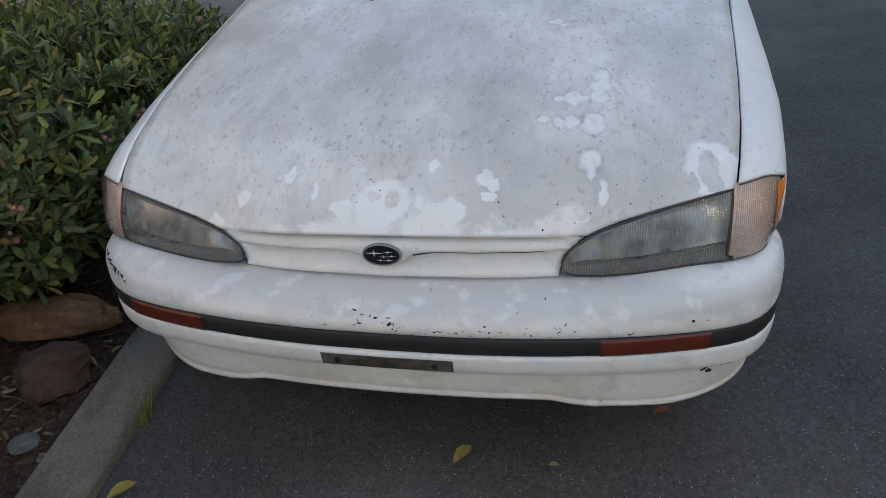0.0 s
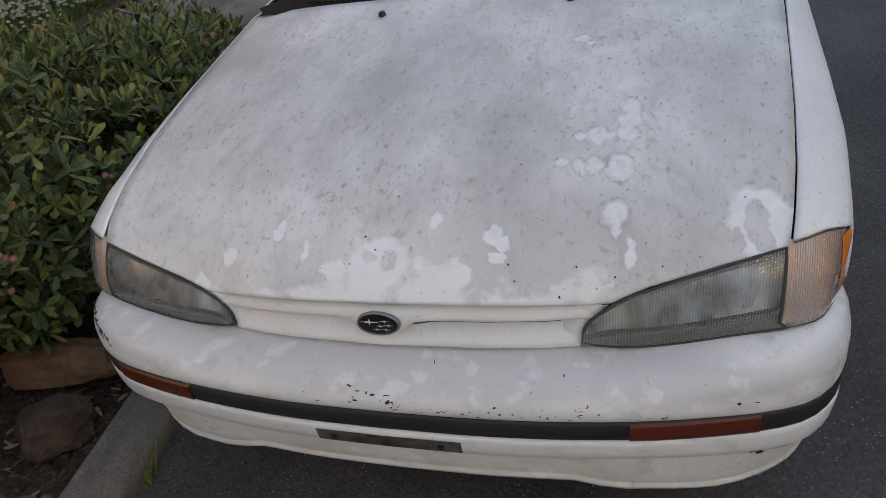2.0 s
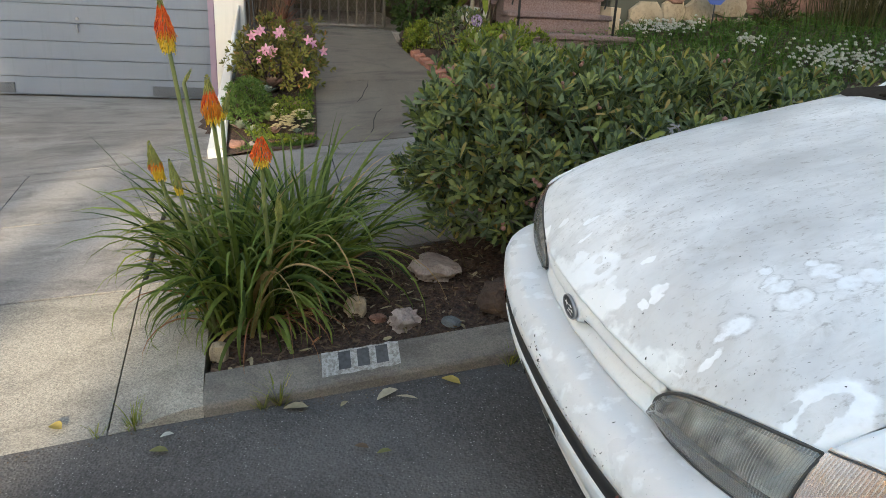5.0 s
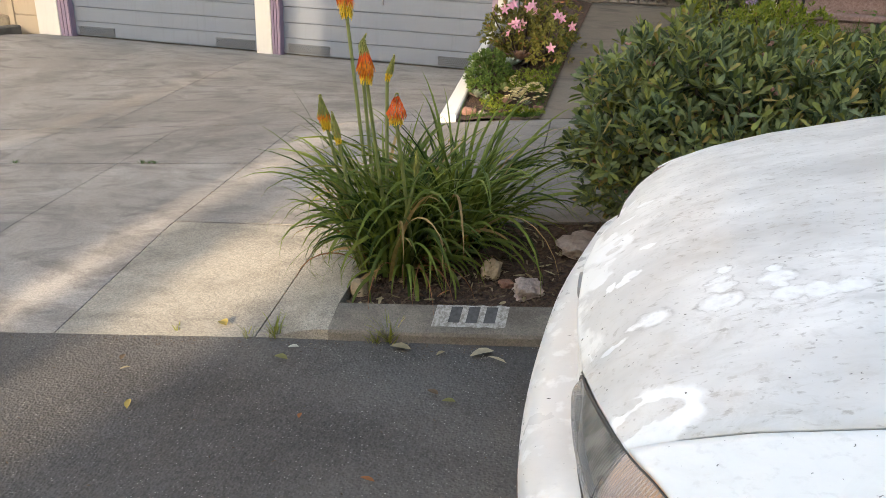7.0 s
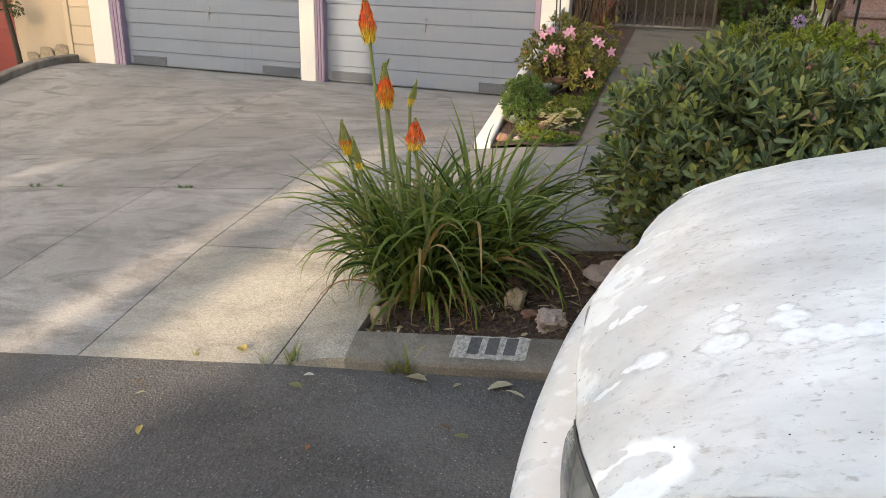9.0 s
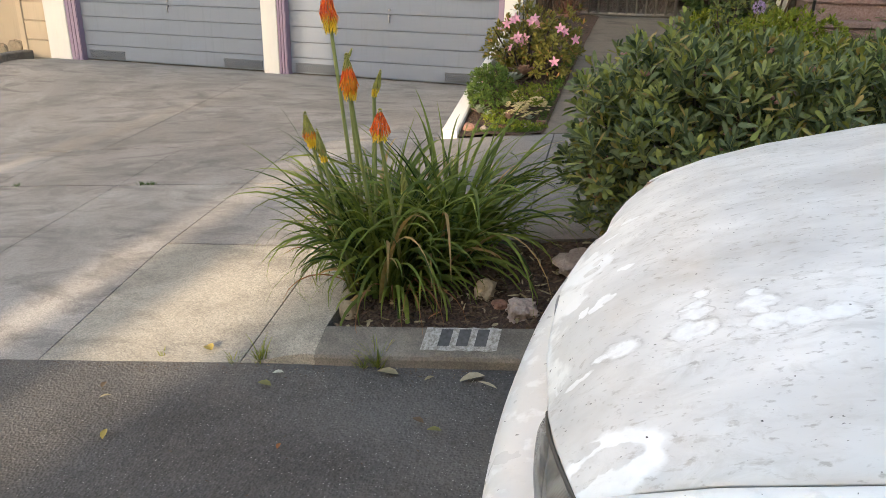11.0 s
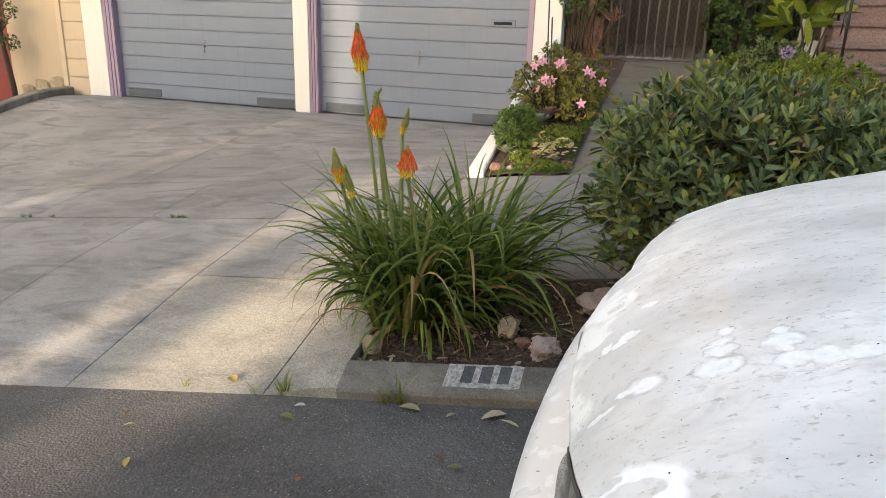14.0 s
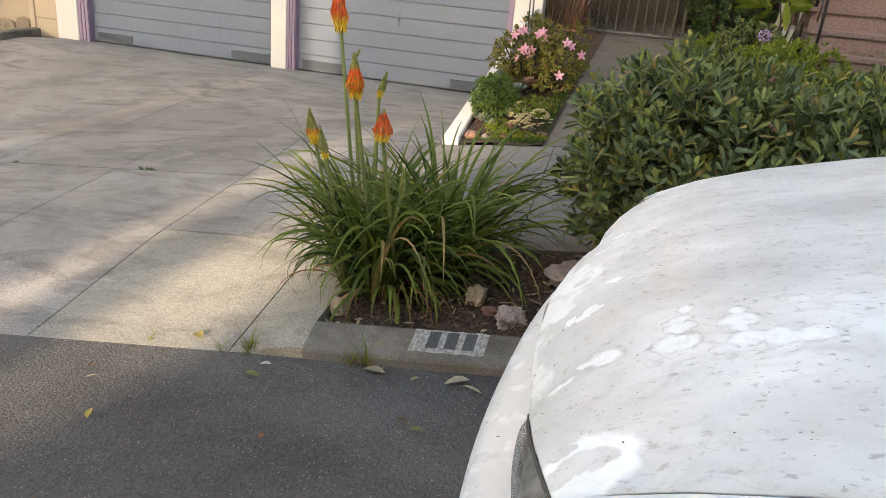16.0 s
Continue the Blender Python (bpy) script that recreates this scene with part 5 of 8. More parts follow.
    rows = [[(x, y, z) for x in steps(-0.66, 0.66, 8)] for y, z in ((1.20, 0.93), (1.40, 0.965), (1.62, 0.955), (1.70, 0.90), (1.68, 0.62))]
    grid(bm, rows)
    part("dashboard", bm, M_DASH, car, "grey dashboard")
    for x in (-0.36, 0.36):
        bm = bmesh.new()
        rows = []
        for t in steps(0, 1, 10):
            w = 0.25 * (1 - 0.25 * t**3) if t < 0.78 else 0.13
            y, z = 2.35 + 0.20 * t, 0.45 + 0.80 * t
            rows.append([(x + w * math.cos(a), y + 0.07 * math.sin(a), z) for a in [2 * math.pi * k / 14 for k in range(14)]])
        v = grid(bm, rows, wrap=True)
        bm.faces.new(v[-1])
        box(bm, (x - 0.25, 1.85, 0.38), (x + 0.25, 2.40, 0.52))
        bmesh.ops.recalc_face_normals(bm, faces=bm.faces)
        part("front_seat", bm, M_SEAT, car, "blue-grey cloth seat")
    bm = bmesh.new()
    tube(bm, [(0.36 + 0.185 * math.cos(a), 1.78 - 0.07 * math.sin(a), 0.90 + 0.17 * math.sin(a)) for a in [2 * math.pi * k / 24 for k in range(25)]], 0.014, 6)
    part("steering_wheel", bm, M_BLACK, car)
    bm = boxes(((-0.70, 1.75, 0.22), (0.70, 3.4, 0.36)))
    part("cabin_floor", bm, M_DARK, car, smooth=False)


build_car()


# ---- the houses, upright ----
def wbox(name, lo, hi, material, parent=None, label="", edge=0.0):
    ob = flat_part(name, boxes((lo, hi)), material, parent, label)
    if edge:
        bevel(ob, edge, 1)
    return ob


def garage_door(y0, y1, mail):
    """A wide door of lapped boards with vents low down and a lever handle."""
    door = thing("garage_door", "grey-blue painted garage door of wide horizontal boards", "garage door", group="garage doors")
    x = GARAGE_X - 0.09
    wbox("backing", (x - 0.04, y0, FLOOR_Z + 0.01), (x, y1, 2.18), M_DOORGREY, door)
    z, k = 0.024, 0
    pitch = 0.192
    me = None
    while z < 2.15:
        bm = bmesh.new()
        t = min(z + pitch - 0.008, 2.17)
        pts = [(x, z), (x + 0.022, z), (x + 0.022, z + 0.004), (x + 0.012, t - 0.002), (x, t)]
        a = [bm.verts.new((px, y0 + 0.004, pz)) for px, pz in pts]
        b = [bm.verts.new((px, y1 - 0.004, pz)) for px, pz in pts]
        for i in range(5):
            j = (i + 1) % 5
            bm.faces.new((a[i], a[j], b[j], b[i]))
        bm.faces.new(a[::-1])
        bm.faces.new(b)
        bmesh.ops.recalc_face_normals(bm, faces=bm.faces)
        flat_part("board", bm, M_DOORGREY, door)
        z += pitch
    for a, b in ((y0 + 0.07, y0 + 0.65), (y1 - 0.65, y1 - 0.08)):
        wbox("vent", (x + 0.012, a, 0.032), (x + 0.026, b, 0.138), M_VENT, door, "low vent with diamond mesh")
        vent = [o for o in door.children if o.name.startswith("vent")][-1]
        bm = bmesh.new()
        n = 22
        for i in range(n):
            for s in (-1, 1):
                c = a + (b - a) * (i + 0.5) / n
                tube(bm, [(x + 0.028, c - s * 0.03, 0.037), (x + 0.028, c + s * 0.03, 0.133)], 0.0022, 4, False)
        part("mesh", bm, M_DOORGREY, vent)
    c = (y0 + y1) / 2
    bm = bmesh.new()
    tube(bm, [(x + 0.02, c, 0.77), (x + 0.045, c, 0.77)], 0.016, 10)
    tube(bm, [(x + 0.042, c, 0.785), (x + 0.046, c, 0.74), (x + 0.042, c + 0.004, 0.69)], [0.009, 0.009, 0.006], 8)
    part("handle", bm, M_STEEL, door, "metal lever handle")
    bm = bmesh.new()
    tube(bm, [(x + 0.02, c, 0.835), (x + 0.030, c, 0.835)], 0.016, 12)
    part("lock", bm, M_STEEL, door, "round lock plate")
    if mail:
        slot = wbox("mail_slot", (x + 0.018, -2.44, 1.165), (x + 0.032, -2.14, 1.245), M_DOORGREY, door, "mail slot", 0.004)
        wbox("opening", (x + 0.030, -2.40, 1.188), (x + 0.036, -2.18, 1.222), M_DARK, slot)
    return door


def build_garage():
    house = thing("garage_house", "cream and white house front over two garage doors", "house", kind="structure")
    X = GARAGE_X
    d1, d2 = (-7.95, -5.05), (-4.71, -1.97)
    top = 2.2
    wbox("pilaster", (X - 0.35, -8.50, -0.15), (X + 0.03, -8.13, 2.5), M_WHITE, house, edge=0.006)
    wbox("pilaster", (X - 0.35, -5.05, -0.15), (X + 0.03, -4.83, 2.5), M_WHITE, house, edge=0.006)
    wbox("pilaster", (X - 0.35, -1.90, -0.15), (X + 0.03, -1.58, 2.5), M_WHITE, house, edge=0.006)
    for a, b in ((-8.13, -7.95), (-4.83, -4.71), (-1.97, -1.90)):
        trim = wbox("trim", (X - 0.30, a, -0.1), (X + 0.005, b, 2.3), M_PURPLE, house, "purple door trim")
        n = 3 if b - a > 0.08 else 1
        for i in range(n):
            w = (b - a) / n
            wbox("bead", (X + 0.005, a + w * i + 0.006, -0.02), (X + 0.018, a + w * (i + 1) - 0.006, 2.28), M_PURPLE, trim)
    wbox("lintel", (X - 0.35, -8.46, 2.5), (X + 0.04, -1.58, 2.85), M_WHITE, house)
    for a, b in (d1, d2):
        wbox("head", (X - 0.30, a, 2.2), (X + 0.002, b, 2.5), M_PURPLE, house)
    # unseen upper storey, raised to keep skylight off the garden
    wbox("upper_wall", (X - 0.3, -8.46, 2.85), (X, -1.58, 8.0), M_CREAM, house)
    for a, b in ((-7.6, -5.6), (-4.4, -2.4)):
        w = wbox("window", (X, a, 3.7), (X + 0.04, b, 5.0), M_WHITE, house, "white framed window", 0.01)
        wbox("pane", (X + 0.041, a + 0.1, 3.8), (X + 0.046, (a + b) / 2 - 0.03, 4.9), M_WINDOW, w)
        wbox("pane", (X + 0.041, (a + b) / 2 + 0.03, 3.8), (X + 0.046, b - 0.1, 4.9), M_WINDOW, w)
    wbox("side_wall", (X - 6, -1.9, -0.15), (X - 0.35, -1.58, 8.0), M_CREAM, house)
    wbox("side_wall", (X - 6, -8.46, -0.6), (X - 0.35, -8.2, 5.8), M_CREAM, house)
    wbox("back_wall", (X - 6.2, -8.46, -0.6), (X - 6, -1.58, 8.0), M_CREAM, house)
    wbox("roof", (X - 6.4, -8.7, 8.0), (X + 0.3, -1.3, 8.2), M_ROOF, house)
    wbox("garage_floor", (X - 6, -8.4, -0.12), (X - 0.02, -1.6, -0.004), M_SLAB, house)
    garage_door(*d1, False)
    garage_door(*d2, True)
    # neighbour downhill
    cream = thing("neighbour_house", "cream stucco house with beige siding and red door", "house", kind="structure")
    bm = bmesh.new()
    z = -0.02
    wbox("siding_wall", (X - 0.5, -8.98, -0.6), (X - 0.05, -8.47, 5.6), M_SIDING, cream)
    while z < 2.6:
        wbox("siding_board", (X - 0.05, -8.94, z), (X - 0.03, -8.47, z + 0.25), M_SIDING, cream, edge=0.004)
        z += 0.262
    wbox("corner_board", (X - 0.1, -9.03, -0.6), (X - 0.01, -8.94, 5.6), M_SIDING, cream, edge=0.004)
    wbox("wall", (X - 0.5, -10.15, -1.6), (X - 0.12, -9.03, 5.6), M_CREAM, cream)
    wbox("wall", (X - 0.5, -12.0, 1.75), (X - 0.12, -10.15, 5.6), M_CREAM, cream)
    wbox("wall", (X - 0.5, -18.0, -1.6), (X - 0.12, -12.0, 5.6), M_CREAM, cream)
    door = wbox("door", (X - 0.42, -12.0, -0.75), (X - 0.34, -10.15, 1.75), M_REDDOOR, cream, "dark red door")
    for a in (-11.85, -11.0):
        for z0 in (-0.5, 0.35, 1.1):
            wbox("panel", (X - 0.34, a, z0), (X - 0.325, a + 0.65, z0 + (0.65 if z0 < 1 else 0.4)), M_REDDOOR, door, edge=0.008)
    wbox("back", (X - 7, -18.0, -1.6), (X - 0.5, -8.5, 5.6), M_CREAM, cream)
    wbox("roof", (X - 7.2, -18.2, 5.6), (X + 0.3, -8.5, 5.8), M_ROOF, cream)
    for i, (y, z, r) in enumerate(((-9.25, 0.10, 0.14), (-9.55, 0.02, 0.16), (-9.85, -0.05, 0.13), (-9.4, -0.1, 0.12))):
        rock("stone_facing", (X - 0.10, y, z), (0.05, r, r * 0.9), M_STONE_TAN, 20 + i, cream)
    # low kerb along the driveway's downhill side
    bm = bmesh.new()
    rows = []
    for x in steps(-7.0, -3.3, 12):
        y = -8.62 - 0.10 * min(max((-x - 5.0) / 2, 0), 1)
        p = STREET @ Vector((x, y, pave(x, y)))
        rows.append([p + Vector(q) for q in ((0, 0.0, -0.25), (0, 0.0, 0.085), (0, -0.02, 0.10), (0, -0.13, 0.10), (0, -0.15, 0.08), (0, -0.15, -0.6))])
    v = grid(bm, rows)
    bm.faces.new(v[0])
    bm.faces.new(v[-1][::-1])
    bmesh.ops.recalc_face_normals(bm, faces=bm.faces)
    tagged(flat_part("driveway_kerb", bm, M_KERB), "low concrete kerb beside the driveway", "kerb", kind="structure")


def rock(name, at, size, material, seed, parent=None, label="", category="rock", group="", rough=0.25):
    """A weathered lump: a rounded block pushed in and out by noise, with a flat foot."""
    bm = bmesh.new()
    bmesh.ops.create_icosphere(bm, subdivisions=3, radius=1.0)
    for v in bm.verts:
        d = v.co.normalized()
        q = d * 1.3 + Vector((seed * 3.1, seed * 1.7, seed))
        r = 0.86 + rough * noise.noise(q) + rough * 0.5 * noise.noise(q * 2.7) + rough * 0.3 * noise.noise(q * 6)
        box_like = 1 / max(abs(d.x), abs(d.y), abs(d.z)) ** 0.55
        v.co = d * r * box_like
        v.co = Vector((v.co.x * size[0], v.co.y * size[1], max(v.co.z, -0.6) * size[2]))
    ob = part(name, bm, material, parent, smooth=False)
    m = Matrix.Translation(at) @ Matrix.Rotation(seed * 1.3, 4, "Z") if parent is None else Matrix.Translation(at)
    ob.matrix_world = m
    if parent is None:
        tagged(ob, label, category, group)
    return ob


def build_steps():
    stair = thing("front_steps", "pink speckled terrazzo steps up to the house", "steps", kind="structure")
    x, z = -5.12, 1.0
    y0, y1 = 0.98, 2.0
    for i in range(9):
        a, b = (y0 - 0.02, y1 + 0.14) if i == 0 else (y0, y1)
        zz = z + 0.172 * i
        xx = x - 0.285 * i
        tread = wbox("tread", (xx - 0.36, a, zz - 0.045), (xx + 0.025, b, zz), M_GRANITE, stair, "speckled tread with a darker nosing", 0.008)
        wbox("riser", (xx - 0.30, a + 0.02, zz - 0.30), (xx, b - 0.02, zz - 0.045), M_GRANITE, stair)
    wbox("landing", (-9.4, y0, 1.0), (-7.68, y1, 2.376), M_GRANITE, stair)
    wbox("cheek", (-7.7, y0 - 0.12, 0.6), (-6.2, y0 - 0.02, 1.16), M_WHITE, stair)
    wbox("cheek", (-7.7, y1, 0.6), (-5.45, y1 + 0.10, 1.25), M_TANWALL, stair)
    for y, nm in ((y0 + 0.05, 0), (y1 - 0.06, 1)):
        rail = thing("handrail", "black wrought iron handrail with twisted scrolls", "handrail", group="step handrails")
        bm = bmesh.new()
        top = [(x - 0.10 - 0.285 * k, y, z + 0.95 + 0.172 * k) for k in range(8)]
        curl = [(x + 0.02 + 0.05 * math.cos(t), y, z + 0.88 + 0.05 * math.sin(t)) for t in steps(-2.0, 1.6, 8)]
        tube(bm, curl + top, 0.016, 6)
        part("top_rail", bm, M_IRON, rail)
        for k in range(8):
            bm = bmesh.new()
            px = x - 0.06 - 0.285 * k
            pz = z + 0.172 * k
            if k % 2 == 0:
                tube(bm, [(px, y, pz), (px, y, pz + 0.93)], 0.013, 6)
                part("post", bm, M_IRON, rail)
            else:
                pts = []
                for t in steps(0, 1, 24):
                    pts.append((px + 0.07 * math.sin(t * 4 * math.pi) * (1 - abs(2 * t - 1) * 0.3), y, pz + 0.06 + 0.84 * t))
                tube(bm, pts, 0.008, 5)
                part("scroll", bm, M_IRON, rail)


def build_gate():
    gate = thing("metal_gate", "dull brown metal gate with bars and diamond mesh", "gate")
    x, y0, y1, z = -7.25, -1.08, -0.04, 0.885
    bm = bmesh.new()
    for a, b in (((y0, z), (y1, z)), ((y0, z + 1.95), (y1, z + 1.95)), ((y0, z), (y0, z + 1.95)), ((y1, z), (y1, z + 1.95)), ((y0, z + 1.0), (y1, z + 1.0))):
        tube(bm, [(x, a[0], a[1]), (x, b[0], b[1])], 0.020, 6)
    part("gate_frame", bm, M_GATE, gate)
    for i in range(9):
        y = y0 + (y1 - y0) * (i + 1) / 10
        bm = bmesh.new()
        tube(bm, [(x + 0.012, y, z), (x + 0.012, y, z + 1.93)], 0.011, 6)
        part("bar", bm, M_GATE, gate)
    bm = bmesh.new()
    for k in range(-40, 44):
        for s in (-1, 1):
            pts = []
            a = y0 + k * 0.05
            for zz in (0.0, 1.95):
                pts.append((a + s * zz * 0.55, z + zz))
            (ya, za), (yb, zb) = pts
            t0 = max(0, min(((y0 if yb > ya else y1) - ya) / (yb - ya), 1))
            t1 = max(0, min(((y1 if yb > ya else y0) - ya) / (yb - ya), 1))
            if t1 - t0 > 0.02:
                tube(bm, [(x - 0.008, ya + (yb - ya) * t0, za + (zb - za) * t0), (x - 0.008, ya + (yb - ya) * t1, za + (zb - za) * t1)], 0.003, 4, False)
    part("wire_mesh", bm, M_GATE, gate, "diamond wire mesh")
    wbox("notice", (x + 0.022, -0.86, z + 0.62), (x + 0.026, -0.76, z + 0.68), M_SIGNWHITE, gate, "small white plate")
    fence = thing("board_fence", "weathered brown vertical board fence", "fence")
    for i in range(4):
        a = -1.57 + i * 0.105
        wbox("board", (-7.28, a, 0.5), (-7.25, a + 0.098, 2.6 - 0.03 * (i % 2)), M_WOOD, fence, edge=0.004)
    wbox("post", (-7.32, -1.17, 0.5), (-7.24, -1.145, 2.7), M_WOOD, fence)
    dark = thing("passage", "dark side passage behind the gate", "passage", kind="structure")
    wbox("floor", (-13.0, -1.6, 0.70), (-7.0, 0.3, 0.84), M_SLAB, dark)
    wbox("wall", (-13.0, 0.30, 0.3), (-7.4, 0.5, 5.5), M_OLIVE, dark)
    wbox("wall", (-13.2, -1.6, 0.3), (-13.0, 0.5, 5.5), M_OLIVE, dark)
    wbox("roof", (-13.2, -1.6, 2.9), (-7.45, 0.5, 3.0), M_ROOF, dark)


def flagstone(parent, x, y, z, a, b, material, rnd):
    """One irregular flat slab of the stone base, its face split and its edges broken."""
    turn = rnd.uniform(0, 6.28)
    ring = []
    for k in range(7):
        t = turn + 2 * math.pi * k / 7
        c, s = math.cos(t), math.sin(t)
        q = rnd.uniform(0.92, 1.08) / max(abs(c), abs(s)) ** 0.75
        ring.append((a * c * q, b * s * q))
    out = rnd.uniform(0.035, 0.06)
    bm = bmesh.new()
    v = grid(bm, [[(x - 0.01, y + p, z + q) for p, q in ring], [(x + out * 0.7, y + p, z + q) for p, q in ring], [(x + out + rnd.uniform(-0.006, 0.006), y + p * 0.88, z + q * 0.86) for p, q in ring]], wrap=True)
    tip = bm.verts.new((x + out + 0.006, y + rnd.uniform(-0.3, 0.3) * a, z + rnd.uniform(-0.3, 0.3) * b))
    for k in range(7):
        bm.faces.new((v[2][k], v[2][(k + 1) % 7], tip))
    bmesh.ops.recalc_face_normals(bm, faces=bm.faces)
    flat_part("flagstone", bm, material, parent)


def build_right_house():
    house = thing("stone_base_house", "olive stucco house with tan flagstone base", "house", kind="structure")
    X = -5.75
    # walls run up unseen to 8.4 m, added height that shades the garden
    wbox("wall", (X - 0.3, 2.10, 0.4), (X, 6.2, 8.4), M_OLIVE, house)
    wbox("wall", (-9.6, 0.3, 0.4), (-9.4, 2.3, 8.4), M_OLIVE, house)
    wbox("wall", (-9.5, 0.4, 0.4), (-7.4, 0.75, 8.4), M_OLIVE, house)
    wbox("wall", (-9.5, 2.1, 0.5), (-6.0, 2.3, 8.4), M_OLIVE, house)
    wbox("wall", (-11.0, 6.0, 0.4), (-6.0, 6.2, 8.4), M_OLIVE, house)
    door = wbox("door", (-9.4, 1.05, 2.4), (-9.34, 1.95, 4.4), M_WOOD, house, "brown front door", 0.01)
    wbox("roof", (-11.2, 0.2, 8.4), (-5.5, 6.5, 6.6), M_ROOF, house)
    rnd = random.Random(5)
    k = 0
    for row in range(3):
        y = 2.2 + 0.1 * row
        while y < 6.0:
            w = rnd.uniform(0.22, 0.44)
            h = rnd.uniform(0.20, 0.30)
            if not (row == 2 and rnd.random() < 0.5):
                mat = M_STONE_RED if rnd.random() < 0.25 else M_STONE_TAN
                flagstone(house, X, y + w / 2, 0.98 + 0.10 * (y - 2.3) + 0.215 * row + rnd.uniform(-0.03, 0.03), w * 0.53, h * 0.50, mat, rnd)
            y += w * 0.98
            k += 1
    # eight-sided plate on a stake, with plain marks
    sign = thing("yard_sign", "blue octagonal yard sign on a thin stake", "sign")
    cx, cy, cz, r = -5.45, 3.06, 1.445, 0.13
    bm = bmesh.new()
    front = [bm.verts.new((cx, cy + r * math.cos(a), cz + r * math.sin(a))) for a in [math.pi / 8 + k * math.pi / 4 for k in range(8)]]
    back = [bm.verts.new(v.co - Vector((0.012, 0, 0))) for v in front]
    bm.faces.new(front)
    bm.faces.new(back[::-1])
    for i in range(8):
        bm.faces.new((front[i], back[i], back[(i + 1) % 8], front[(i + 1) % 8]))
    bmesh.ops.recalc_face_normals(bm, faces=bm.faces)
    flat_part("plate", bm, M_SIGN, sign)
    for dz, h, w in ((0.0, 0.032, 0.070), (0.075, 0.006, 0.050)):
        wbox("marking", (cx + 0.001, cy - w, cz + dz - h), (cx + 0.003, cy + w, cz + dz + h), M_SIGNWHITE, sign)
    bm = bmesh.new()
    tube(bm, [(cx - 0.02, cy, 0.85), (cx - 0.02, cy, cz)], 0.007, 6)
    part("stake", bm, M_IRON, sign)
    # uphill neighbour's drive and wall
    drive = thing("uphill_driveway", "grey concrete driveway uphill", "driveway", kind="structure")
    sheet("slab", steps(-3.45, -9.0, 6), steps(6.3, 9.4, 4), lambda x, y: 0.26 + 0.02 * (-3.4 - x), M_SLAB, drive)
    wall = thing("uphill_house", "tan house with stone base uphill", "house", kind="structure")
    wbox("wall", (-9.3, 6.6, 0.5), (-9.0, 14, 7), M_TANWALL, wall)
    wbox("wall", (-14, 9.5, 0.8), (-5.2, 9.8, 7), M_TANWALL, wall)
    for i in range(12):
        rock("flagstone", (-5.3 - 0.33 * i, 9.49, 1.45), (0.17, 0.05, 0.16 + 0.05 * math.sin(i * 2.1)), M_STONE_TAN, 60 + i, wall)
    wbox("roof", (-14, 6.4, 7), (-4.9, 14.2, 7.2), M_ROOF, wall)


